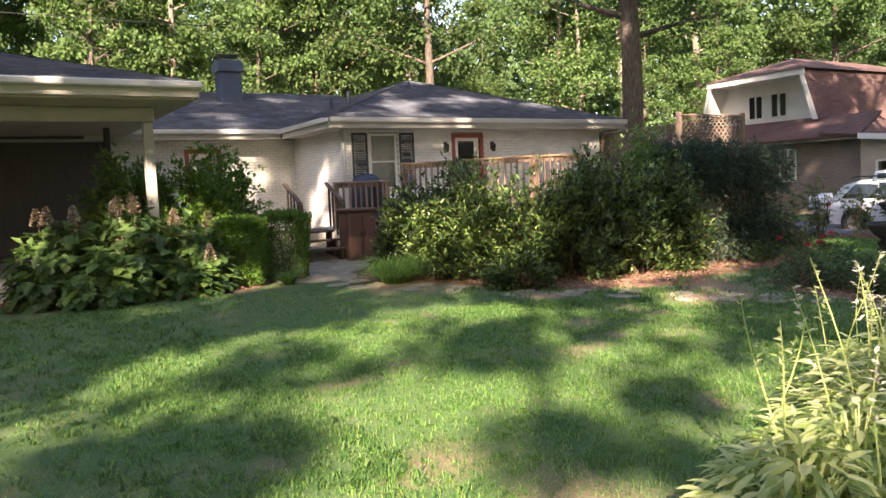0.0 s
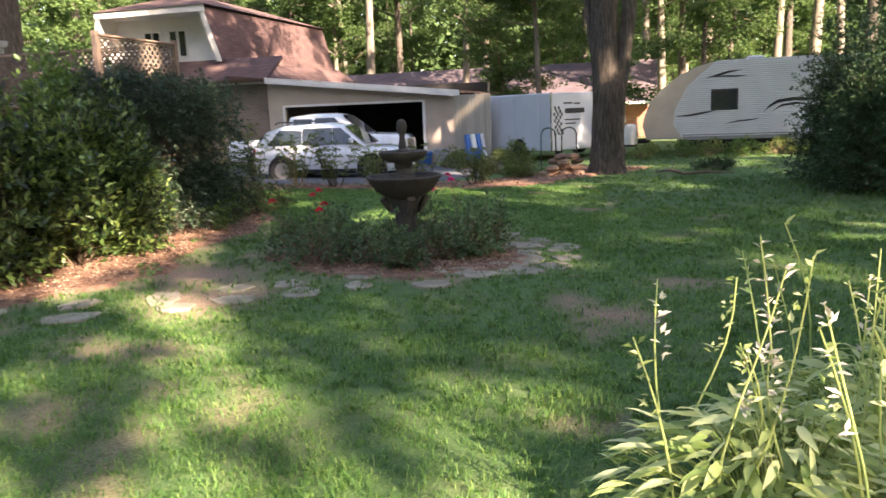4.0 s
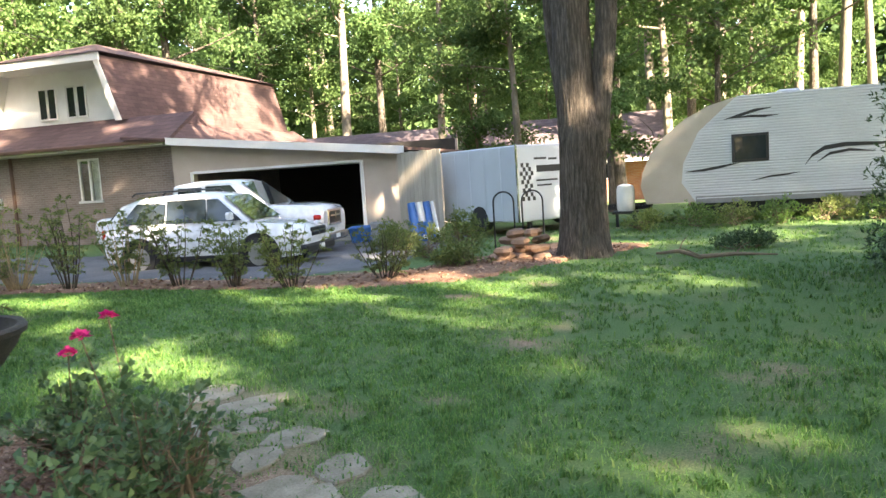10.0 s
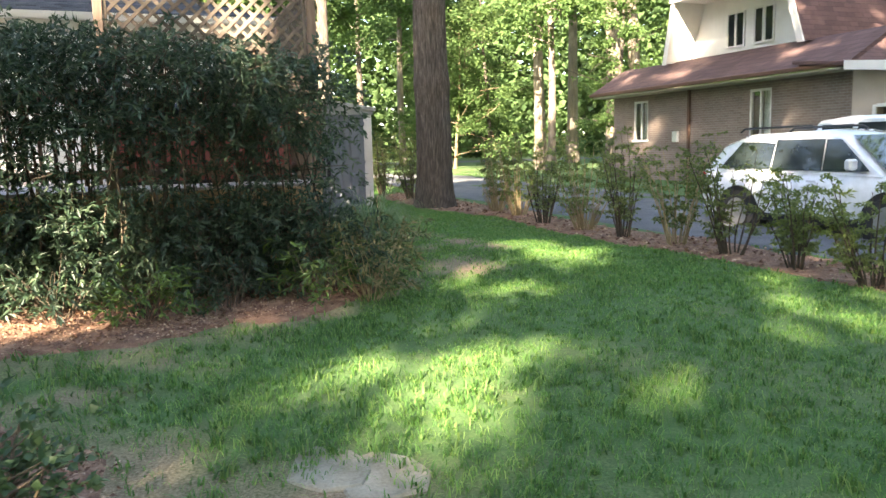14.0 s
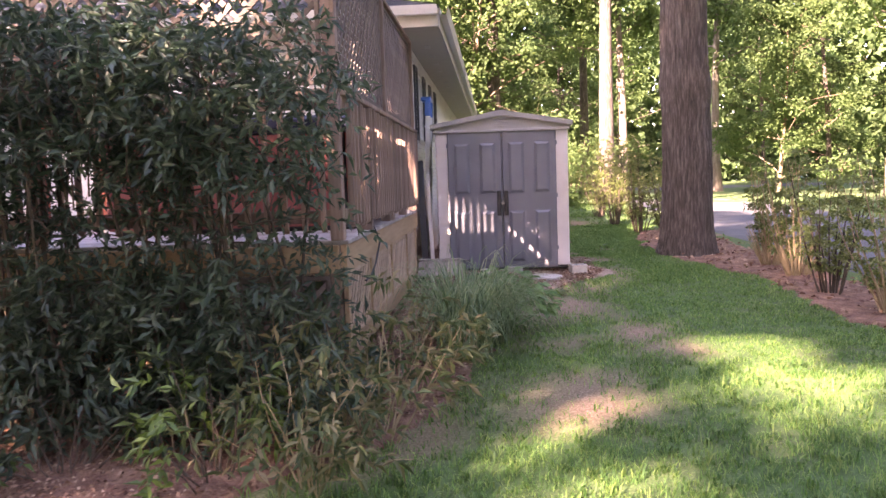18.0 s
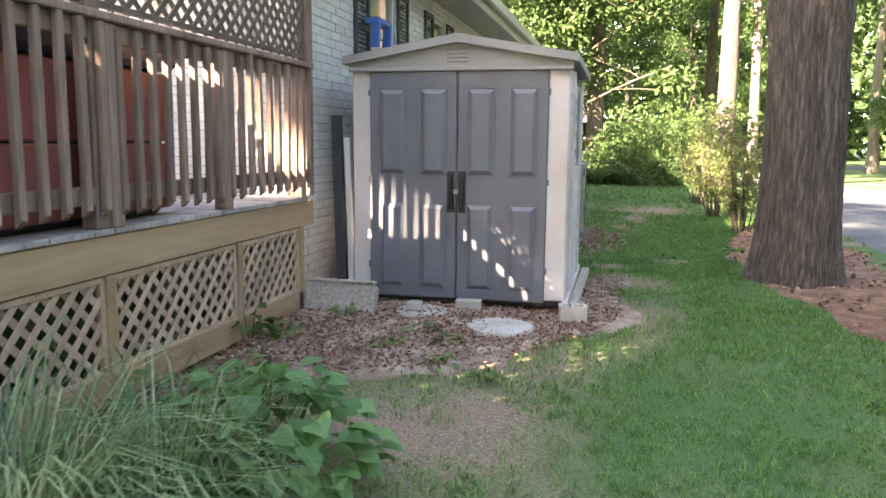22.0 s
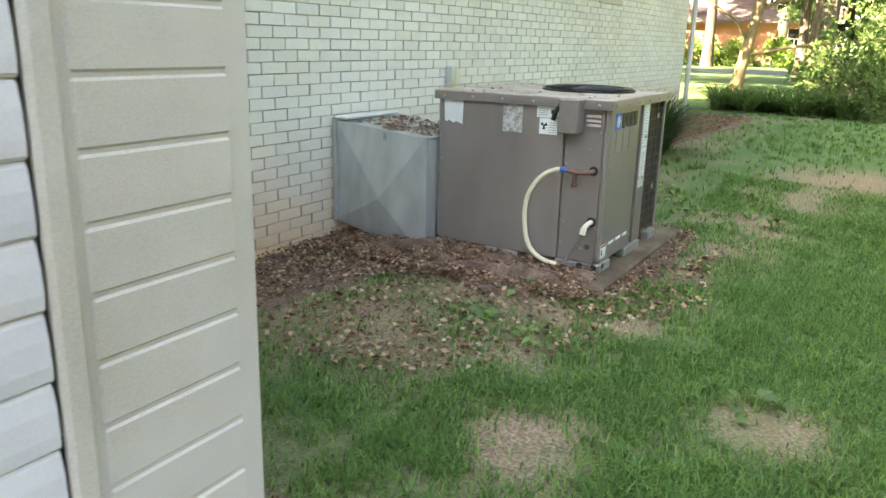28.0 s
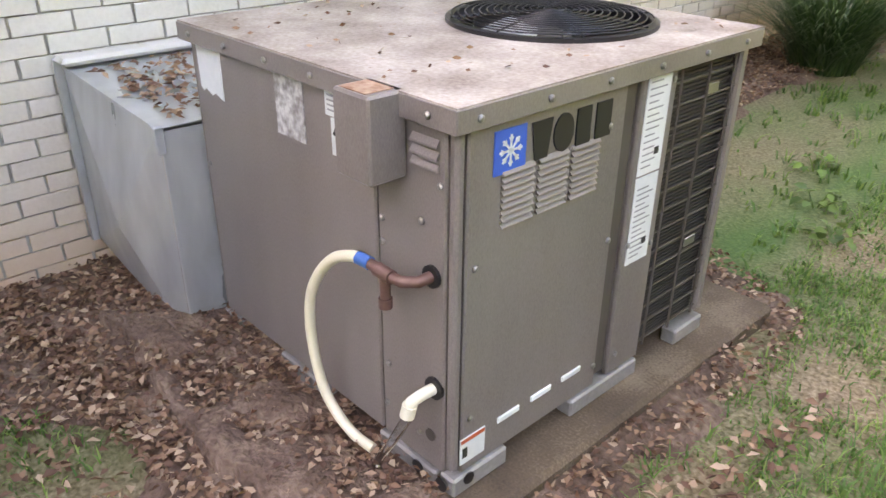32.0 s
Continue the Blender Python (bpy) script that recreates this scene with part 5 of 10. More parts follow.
for k in range(7):
    part("back_bar", Geo().tube([(-0.21 + k * 0.07, 0.22, 0.42), (-0.21 + k * 0.07, 0.30, 0.92)], 0.007, 6), M_BLACK, chair)
part("back_rail", Geo().tube([(-0.24, 0.22, 0.43), (-0.24, 0.31, 0.94), (0.24, 0.31, 0.94), (0.24, 0.22, 0.43)], 0.012, 8), M_BLACK, chair)

solo("black_cable", Geo().tube([(DX - 0.3, 12.6, DZ + 0.01), (DX + 0.03, 12.72, DZ + 0.02), (DX + 0.07, 12.75, 0.66), (DX + 0.05, 12.62, 0.5), (DX + 0.04, 12.42, 0.42), (DX + 0.02, 12.3, 0.40)], 0.008, 8), M_BLACK, "black cable hanging over the deck's edge", "cable", smooth=True)

# ---- the garden shed ----
SX, SY, SZ = 16.17, 16.5, -0.06
shed = thing("garden_shed", "plastic garden shed with grey double doors, stained pale corners", "shed", (SX, SY, SZ), 0.6)
HW, SD, SE = 0.85, 1.85, 1.81
part("floor", Geo().box((-HW + 0.02, 0.0, 0.0), (HW - 0.02, SD, 0.05), 0.01), M_BLACK, shed, "dark plastic floor tray")
for s in (-1, 1):
    g = Geo().box((s * 0.675, 0.0, 0.04), (s * HW, 0.03, SE), 0.012).box((s * HW, 0.012, 0.04), (s * (HW - 0.03), 0.41, SE), 0.012)
    part("corner_post", g, M_SHED_PALE, shed, "pale plastic corner with algae-stained foot")
    part("corner_post", Geo().box((s * HW, 1.33, 0.04), (s * (HW - 0.03), SD, SE), 0.012), M_SHED_PALE, shed)
    # scored blocks of the corner panels
    for ya, yb in ((0.06, 0.36), (1.40, 1.78)):
        for k in range(12):
            z0_ = 0.105 + k * 0.1365
            part("block", Geo().box((s * (HW - 0.012), ya + 0.005, z0_ + 0.005), (s * (HW + 0.006), yb - 0.005, z0_ + 0.1325), 0.006), M_SHED_PALE, shed)
    part("pilaster", Geo().box((s * (HW - 0.01), 0.372, 0.05), (s * (HW + 0.018), 0.43, SE), 0.01), M_SHED_PALE, shed)
    part("pilaster", Geo().box((s * (HW - 0.01), 1.32, 0.05), (s * (HW + 0.018), 1.38, SE), 0.01), M_SHED_PALE, shed)
    # lapped boards between, with a window hole on the garden side
    for k in range(13):
        z0_ = -0.0315 + k * 0.1365
        runs = [(0.44, 1.31)]
        if s > 0 and z0_ + 0.1365 > 1.10:
            runs = [(0.44, 0.735), (1.09, 1.31)]
        for ya, yb in runs:
            g = Geo().prism([(s * (HW - 0.03), z0_), (s * (HW + 0.001), z0_), (s * (HW + 0.007), z0_ + 0.007), (s * (HW + 0.009), z0_ + 0.035), (s * (HW + 0.007), z0_ + 0.085), (s * (HW + 0.001), z0_ + 0.124), (s * (HW - 0.005), z0_ + 0.1355), (s * (HW - 0.03), z0_ + 0.1355)], 1, ya, yb)
            part("siding_board", g, M_SHED_WHITE, shed, "white rounded plastic lap board")
    part("base_trim", Geo().box((s * (HW - 0.02), 0.0, 0.0), (s * (HW + 0.022), SD, 0.055), 0.008), M_SHED_PALE, shed)
part("back_wall", Geo().box((-HW + 0.03, SD - 0.03, 0.04), (HW - 0.03, SD, SE)), M_SHED_PALE, shed)
wdw = part("window", Geo().box((HW - 0.01, 0.74, 1.062), (HW + 0.016, 0.775, 1.72), 0.004).box((HW - 0.01, 1.05, 1.062), (HW + 0.016, 1.085, 1.72), 0.004).box((HW - 0.01, 0.775, 1.062), (HW + 0.016, 1.05, 1.107), 0.004).box((HW - 0.01, 0.775, 1.675), (HW + 0.016, 1.05, 1.72), 0.004), M_SHED_ROOF, shed, "grey framed fixed window")
part("pane", Geo().box((HW - 0.002, 0.775, 1.107), (HW + 0.003, 1.05, 1.675)), plain("dusty_green_pane", (0.10, 0.12, 0.08), 0.25), wdw, "dusty greenish pane")


def gable(z_side, z_mid, drop):
    return [(-HW - 0.06, z_side), (0.0, z_mid), (HW + 0.06, z_side), (HW + 0.06, z_side - drop), (0.0, z_mid - drop * 1.1), (-HW - 0.06, z_side - drop)]


part("roof", Geo().prism(gable(1.90, 2.06, 0.06), 1, -0.07, SD + 0.06), M_SHED_ROOF, shed, "taupe gabled plastic roof")
for k in range(1, 4):
    part("roof_rib", Geo().prism(gable(1.915, 2.075, 0.02), 1, k * 0.48 - 0.02, k * 0.48 + 0.02), M_SHED_ROOF, shed)
part("gable_panel", Geo().prism([(-HW - 0.02, 1.79), (HW + 0.02, 1.79), (HW + 0.02, 1.845), (0.0, 2.0), (-HW - 0.02, 1.845)], 1, -0.02, 0.02), M_SHED_ROOF, shed)
part("header", Geo().box((-HW - 0.02, -0.045, 1.785), (HW + 0.02, -0.015, 1.82), 0.006), M_SHED_ROOF, shed)
for k in range(4):
    part("vent_slat", Geo().box((-0.08, -0.034, 1.85 + k * 0.03), (0.08, -0.018, 1.868 + k * 0.03), 0.004), M_SHED_ROOF, shed)


def shed_door(s):
    a, b = (-0.70, -0.003) if s < 0 else (0.003, 0.695)
    d = part("door", Geo().box((a, -0.022, 0.025), (b, 0.012, 1.79), 0.01), M_SHED_GREY, shed, "grey plastic door with raised panels")
    for c in ((a + b) / 2 - 0.165, (a + b) / 2 + 0.165):
        for z0_, z1_ in ((0.11, 0.77), (1.0, 1.65)):
            w = 0.10
            g = Geo()
            for sa, dp in ((0.0, -0.0225), (0.014, -0.012), (0.032, -0.012), (0.05, -0.031)):
                g.v += [(c - w + sa, dp, z0_ + sa), (c + w - sa, dp, z0_ + sa), (c + w - sa, dp, z1_ - sa), (c - w + sa, dp, z1_ - sa)]
            g.f = [(i + 4 * r, (i + 1) % 4 + 4 * r, (i + 1) % 4 + 4 * r + 4, i + 4 * r + 4) for r in range(3) for i in range(4)] + [(12, 13, 14, 15)]
            rim = Geo().box((c - w - 0.012, -0.027, z0_ - 0.012), (c - w, -0.022, z1_ + 0.012), 0.002).box((c + w, -0.027, z0_ - 0.012), (c + w + 0.012, -0.022, z1_ + 0.012), 0.002).box((c - w, -0.027, z0_ - 0.012), (c + w, -0.022, z0_), 0.002).box((c - w, -0.027, z1_), (c + w, -0.022, z1_ + 0.012), 0.002)
            k = len(rim.v)
            rim.v += [(c - w + sa, dp - 0.004, z0_ + sa * f0) if i == 0 else (c + w - sa, dp - 0.004, z0_ + sa * f0) if i == 1 else (c + w - sa, dp - 0.004, z1_ - sa * f0) if i == 2 else (c - w + sa, dp - 0.004, z1_ - sa * f0)
                      for sa, dp, f0 in ((0.0, -0.0185, 1), (0.035, -0.038, 1)) for i in range(4)]
            rim.f += [(k + i, k + (i + 1) % 4, k + (i + 1) % 4 + 4, k + i + 4) for i in range(4)] + [(k + 4, k + 5, k + 6, k + 7)]
            part("raised_panel", rim, M_SHED_GREY, d)
    hx = -0.045 if s < 0 else 0.045
    h = part("handle", Geo().box((hx - 0.028, -0.032, 0.71), (hx + 0.028, -0.022, 1.03), 0.006).box((hx - 0.012, -0.075, 0.74), (hx + 0.012, -0.055, 1.0), 0.006).box((hx - 0.012, -0.06, 0.74), (hx + 0.012, -0.03, 0.77), 0.003).box((hx - 0.012, -0.06, 0.97), (hx + 0.012, -0.03, 1.0), 0.003), M_BLACK, d, "black plastic pull handle")
    for z in (0.25, 0.93, 1.6):
        part("hinge", Geo().tube([((-0.705 if s < 0 else 0.70), -0.022, z), ((-0.705 if s < 0 else 0.70), -0.022, z + 0.05)], 0.009, 8), M_SHED_GREY, d)


shed_door(-1)
shed_door(1)
part("latch", Geo().box((-0.02, -0.05, 0.85), (0.02, -0.03, 0.89), 0.004), M_SCREW, shed)
for s, x in (("a", 16.98), ("b", 15.4)):
    solo("timber_skid", Geo().box((x + 0.05, 16.55, -0.14), (x + 0.125, 18.5, -0.06), 0.01), mat("grey_timber", [(0.22, 0.18, 0.13), (0.36, 0.31, 0.25), (0.48, 0.43, 0.36)], 5, 0.9, stretch=(1, 0.1, 1), bump=0.5), "weathered grey timber skid under the shed", "timber")


def cinder_block(x, y, turn):
    z = float(land(x, y))
    t = thing("concrete_block", "grey hollow concrete block beside the shed corner", "concrete block", (x, y, z - 0.02), turn)
    part("block", Geo().box((-0.1, -0.08, 0), (0.1, -0.05, 0.16), 0.006).box((-0.1, 0.05, 0), (0.1, 0.08, 0.16), 0.006).box((-0.1, -0.05, 0), (-0.07, 0.05, 0.16)).box((-0.015, -0.05, 0), (0.015, 0.05, 0.16)).box((0.07, -0.05, 0), (0.1, 0.05, 0.16)), M_CONCRETE, t)


cinder_block(17.1, 16.3, 10)


def slab_disc(x, y, r, lab, h=0.035):
    g = Geo().lathe([(r * 0.98, -0.03), (r, 0.0), (r, h * 0.7), (r * 0.97, h), (r * 0.5, h + 0.004), (0.02, h + 0.005)], 30, lobes=5, deep=0.015)
    ob = solo("stepping_disc", g, M_CONCRETE, lab, "paver", smooth=True)
    ob.matrix_world = pose(x, y, float(land(x, y)) + 0.012, 0, 0, 20)


slab_disc(16.63, 15.86, 0.235, "round pale concrete stepping disc")
slab_disc(15.97, 16.2, 0.2, "round concrete disc half buried in dirt", 0.025)
for bx, by, bz, tr, b in ((15.93, 16.16, 0.05, 8, 0.06), (16.3, 16.38, 0.03, 4, 0.075)):
    ob = solo("loose_brick", Geo().box((-0.1 if b > 0.07 else -0.055, -0.05, 0), (0.1 if b > 0.07 else 0.055, 0.05, b), 0.006), M_CONCRETE, "loose cream-painted brick lying before the shed", "brick")
    ob.matrix_world = pose(bx, by, float(land(bx, by)) + bz - 0.005, 0, 0, tr)
sp = solo("splash_block", Geo().prism([(-0.28, 0.0), (0.28, 0.0), (0.29, 0.2), (0.25, 0.24), (-0.22, 0.25), (-0.27, 0.22)], 1, -0.03, 0.05).box((-0.27, -0.05, 0.235), (0.27, 0.055, 0.262), 0.008), mat("pebbled_concrete", [(0.18, 0.16, 0.13), (0.34, 0.30, 0.25), (0.50, 0.46, 0.40)], 40, 0.9, bump=0.9, bscale=70, dist=0.01), "pebbled concrete splash block leaning by the deck", "splash block")
sp.matrix_world = pose(15.36, 16.06, float(land(15.36, 16.06)) - 0.0, -12, 0, 0)
ld = thing("stepladder", "folded aluminium stepladder with blue caps leaning on the wall", "ladder", (15.13, 17.75, -0.1), 90)
for sx in (-0.2, 0.2):
    part("rail", Geo().bar((sx, 0.06, 0.0), (sx * 0.85, -0.02, 2.35), 0.03, 0.07, 0.006, (0, 1, 0)), M_GALV, ld)
    part("blue_cap", Geo().bar((sx * 0.87, -0.01, 2.15), (sx * 0.85, -0.02, 2.38), 0.045, 0.085, 0.008, (0, 1, 0)), M_BLUEPL, ld)
for k in range(7):
    part("step", Geo().box((-0.19, 0.01 - k * 0.008, 0.25 + k * 0.29), (0.19, 0.09 - k * 0.008, 0.275 + k * 0.29), 0.004), M_GALV, ld)
part("top_cap", Geo().box((-0.2, -0.06, 2.36), (0.2, 0.08, 2.42), 0.012), M_BLUEPL, ld)
for k, (bx, by, h, w) in enumerate(((15.12, 16.75, 1.5, 0.09), (15.22, 16.72, 1.32, 0.05))):
    ob = solo("leaning_board", Geo().box((-w / 2, -0.015, 0), (w / 2, 0.015, h), 0.003), (M_DARKWOOD, M_WHITE)[k], ("dark board leaning between house and shed", "pale board leaning between house and shed")[k], "board")
    ob.matrix_world = pose(bx, by, -0.1, 0, -1.5, 0)

# ---- the packaged air conditioner ----
AX, AY, AZ = 15.70, 21.33, -0.08
W, D, H = 1.135, 1.19, 0.985
ac = thing("air_conditioner", "taupe steel packaged air conditioner with a dusty top", "air conditioner", (AX, AY, AZ))
# base rails with forklift slots and rounded drain holes
for ya, yb in ((0.0, 0.20), (0.47, 0.80), (1.02, D)):
    part("base_rail", Geo().box((W - 0.045, ya, -0.045), (W + 0.010, yb, 0.012), 0.006), M_BASE, ac, "scuffed galvanised base rail")
for xa, xb in ((0.0, 0.12), (0.36, 0.62), (0.86, W - 0.046)):
    part("base_rail", Geo().box((xa, -0.012, -0.045), (xb, 0.04, 0.012), 0.006), M_BASE, ac)
part("base_pan", Geo().box((0.02, 0.041, 0.02), (W - 0.046, D - 0.02, 0.05), 0.004), M_DARKSTEEL, ac)
for xx, yy in ((W - 0.02, -0.014), (W - 0.11, -0.014)):
    part("drain_hole", Geo().tube([(xx, yy, -0.005), (xx, yy - 0.003, -0.005)], 0.02, 12), M_BLACK, ac)
part("drain_hole", Geo().tube([(W + 0.0125, 0.05, 0.0), (W + 0.016, 0.05, 0.0)], 0.018, 12), M_BLACK, ac)
# side panels
part("front_panel", Geo().box((0.012, 0.0, 0.014), (0.865, 0.02, H - 0.03), 0.005), M_STEEL, ac, "plain taupe steel panel")
part("front_panel", Geo().box((0.872, 0.0, 0.014), (W - 0.03, 0.02, H - 0.03), 0.005), M_STEEL, ac)
part("corner_post", Geo().box((W - 0.028, 0.002, 0.03), (W, 0.03, H - 0.03), 0.008), M_STEEL, ac)
part("corner_post", Geo().box((0.0, 0.002, 0.03), (0.011, 0.03, H - 0.03), 0.004), M_STEEL, ac)
part("service_panel", Geo().box((W - 0.02, 0.034, 0.014), (W, 0.585, H - 0.03), 0.005), M_STEEL, ac)
part("seam_channel", Geo().box((W - 0.03, 0.588, 0.035), (W - 0.012, 0.645, H - 0.03), 0.003), M_DARKSTEEL, ac)
part("service_panel", Geo().box((W - 0.02, 0.648, 0.014), (W, 0.81, H - 0.03), 0.005), M_STEEL, ac)
part("back_panel", Geo().box((0.012, D - 0.02, 0.014), (W - 0.03, D, H - 0.03), 0.005), M_STEEL, ac)
part("wall_side_panel", Geo().box((0.0, 0.034, 0.014), (0.02, D - 0.022, H - 0.03), 0.005), M_STEEL, ac)
part("corner_post", Geo().box((W - 0.03, 1.15, 0.03), (W, D, H - 0.03), 0.008), M_STEEL, ac)
# condenser coil behind a wire guard
coil = part("coil", Geo().box((W - 0.05, 0.815, 0.04), (W - 0.03, 1.148, H - 0.035)), M_COIL, ac, "dark finned condenser coil")
g = Geo()
k = 0
while 0.05 + k * 0.012 < H - 0.04:
    g.box((W - 0.03, 0.815, 0.05 + k * 0.012), (W - 0.022, 1.148, 0.054 + k * 0.012))
    k += 1
part("fin", g, M_COIL, coil, kind="stuff")
for k in range(15):
    part("guard_wire", Geo().tube([(W - 0.008, 0.815, 0.06 + k * 0.063), (W - 0.008, 1.148, 0.06 + k * 0.063)], 0.0035, 6), M_DARKSTEEL, coil)
for yy in (0.84, 0.985, 1.125):
    part("guard_wire", Geo().tube([(W - 0.005, yy, 0.04), (W - 0.005, yy, H - 0.035)], 0.0045, 6), M_DARKSTEEL, coil)
for yy, zz in ((0.985, 0.82), (1.0, 0.33)):
    part("guard_clip", Geo().box((W - 0.006, yy, zz), (W - 0.001, yy + 0.06, zz + 0.03), 0.002), M_SCREW, coil)
# top lid with the fan opening
FX, FY, FR = 0.70, 0.80, 0.30
n = 48
g = Geo()
for z in (H - 0.03, H):
    for k in range(n):
        a = 2 * math.pi * k / n
        c, s = math.cos(a), math.sin(a)
        q = 1 / max(abs(c), abs(s))
        ex, ey = c * q, s * q
        g.v.append((-0.02 + (ex + 1) / 2 * (W + 0.04), -0.02 + (ey + 1) / 2 * (D + 0.04), z))
    for k in range(n):
        a = 2 * math.pi * k / n
        g.v.append((FX + FR * math.cos(a), FY + FR * math.sin(a), z))
for k in range(n):
    j = (k + 1) % n
    g.f += [(2 * n + k, 2 * n + j, 3 * n + j, 3 * n + k), (k, n + k, n + j, j), (k, j, 2 * n + j, 2 * n + k), (n + k, 3 * n + k, 3 * n + j, n + j)]
top = part("top_lid", g, M_STEEL_TOP, ac, "dusty purple-grey steel top scattered with debris")
part("lid_edge", Geo().box((-0.022, -0.024, H - 0.055), (W + 0.022, -0.02, H - 0.004), 0.0015), M_STEEL, ac)
part("lid_edge", Geo().box((W + 0.02, -0.022, H - 0.055), (W + 0.024, D + 0.02, H - 0.004), 0.0015), M_STEEL, ac)
g = Geo().lathe([(FR + 0.012, -0.02), (FR + 0.012, 0.012), (FR - 0.012, 0.012), (FR - 0.012, -0.02)], 48, (FX, FY, H))
g.f = g.f[:-2]
part("fan_ring", g, M_BLACK, ac, smooth=True)
for k in range(1, 15):
    r = FR * k / 14.2
    part("guard_ring", Geo().tube([(FX + r * math.cos(2 * math.pi * i / 40), FY + r * math.sin(2 * math.pi * i / 40), H + 0.02 + 0.015 * (1 - (r / FR) ** 2)) for i in range(41)], 0.0022, 5, False), M_BLACK, ac, smooth=True)
for k in range(4):
    a = k * math.pi / 4 + 0.2
    part("guard_spoke", Geo().tube([(FX + FR * u * math.cos(a), FY + FR * u * math.sin(a), H + 0.016 + 0.015 * (1 - u * u)) for u in (-1, -0.5, 0, 0.5, 1)], 0.003, 5), M_BLACK, ac, smooth=True)
for k in range(4):
    g = Geo()
    a0 = k * math.pi / 2
    for i in range(7):
        u = 0.05 + i * 0.038
        for s, z in ((-0.28, 0.03), (0.0, 0.0), (0.3, -0.035)):
            aa = a0 + s * (0.6 + 0.9 * i / 6)
            g.v.append((FX + u * math.cos(aa), FY + u * math.sin(aa), H - 0.06 + z))
    g.f = [(3 * i + j, 3 * i + j + 1, 3 * i + j + 4, 3 * i + j + 3) for i in range(6) for j in range(2)]
    part("fan_blade", g, M_GALV, ac, "grey fan blade", smooth="all")
part("fan_motor", Geo().lathe([(0.07, -0.22), (0.075, -0.05), (0.04, -0.03), (0.02, -0.02)], 20, (FX, FY, H)), M_DARKSTEEL, ac, smooth=True)
# near-black sheet puts the recess's shade below the fan into colour
part("fan_well_shade", Geo().box((FX - 0.34, FY - 0.36, H - 0.5), (FX + 0.34, FY + 0.34, H - 0.45)), M_SHADE, ac)
screw = mesh_of("screw", Geo().lathe([(0.009, 0.0), (0.009, 0.004), (0.005, 0.007), (0.001, 0.0075)], 8), M_SCREW)
for k in range(6):
    place("screw", screw, ac, pose(0.05 + k * 0.205, -0.0242, H - 0.03, 90, 0, 0))
    place("screw", screw, ac, pose(W + 0.0242, 0.04 + k * 0.215, H - 0.03, 0, 90, 0))
for xx, zz in ((0.03, 0.55), (0.89, 0.66), (0.89, 0.60), (0.9, 0.25), (0.89, 0.12), (1.09, 0.80), (1.03, 0.70), (1.02, 0.1)):
    place("screw", screw, ac, pose(xx, -0.0005, zz, 90, 0, 0))
for yy, zz in ((0.06, 0.60), (0.52, 0.83), (0.57, 0.5), (0.57, 0.09), (0.06, 0.18), (0.67, 0.45), (0.79, 0.9), (0.79, 0.42), (0.68, 0.08)):
    place("screw", screw, ac, pose(W + 0.0005, yy, zz, 0, 90, 0))
# louvres
for y0_ in (0.135, 0.255, 0.375):
    g = Geo()
    for k in range(9):
        z = 0.675 + k * 0.0158
        g.prism([(W - 0.001, z), (W + 0.010, z), (W + 0.009, z + 0.003), (W - 0.001, z + 0.012)], 1, y0_, y0_ + 0.105)
    part("louvre", g, M_STEEL, ac, "pressed louvre slots")
g = Geo()
for k in range(3):
    z = 0.83 + k * 0.026
    g.prism([(0.002, z), (-0.010, z), (-0.009, z + 0.004), (0.002, z + 0.02)], 0, 1.0, 1.085)
part("louvre", g, M_STEEL, ac)
for y0_ in (0.16, 0.29, 0.42):
    part("pressed_slot", Geo().box((W - 0.001, y0_, 0.105), (W + 0.006, y0_ + 0.085, 0.125), 0.004), M_PAPER, ac, "pale pressed slot")
# stickers
part("sticker", Geo().prism([(0.045, 0.80), (0.06, 0.79), (0.075, 0.80), (0.11, 0.785), (0.13, 0.795), (0.175, 0.78), (0.178, 0.93), (0.04, 0.94)], 1, -0.003, 0.0), M_PAPER, ac, "torn blank white sticker")
part("sticker", Geo().box((0.46, -0.003, 0.76), (0.59, 0.0, 0.945)), M_OLDPAPER, ac, "worn grey sticker")
st = part("sticker", Geo().box((0.685, -0.003, 0.862), (0.84, 0.0, 0.945)), M_PAPER, ac, "white warning sticker")
part("print", Geo().box((0.687, -0.0042, 0.93), (0.838, -0.003, 0.943)), M_REDINK, st)
part("print", Geo().box((0.775, -0.0042, 0.885), (0.80, -0.003, 0.91)).box((0.795, -0.0042, 0.905), (0.805, -0.003, 0.92)), M_INK, st)
for k in range(4):
    part("print_line", Geo().box((0.695, -0.0042, 0.875 + k * 0.012), (0.755, -0.003, 0.879 + k * 0.012)), M_GREYINK, st)
st = part("sticker", Geo().box((0.705, -0.003, 0.765), (0.82, 0.0, 0.858)), M_PAPER, ac, "white fan-hazard sticker")
g = Geo()
for k in range(3):
    a = k * 2.094 + 0.5
    g.tube([(0.735, -0.0035, 0.815), (0.735 + 0.022 * math.cos(a), -0.0035, 0.815 + 0.022 * math.sin(a))], [0.004, 0.010], 8)
g.v = [(x, -0.003 - 0.0015 * (i % 2), z) for i, (x, y, z) in enumerate(g.v)]
part("print", g, M_INK, st)
for k in range(5):
    part("print_line", Geo().box((0.765, -0.0042, 0.775 + k * 0.014), (0.812, -0.003, 0.779 + k * 0.014)), M_GREYINK, st)
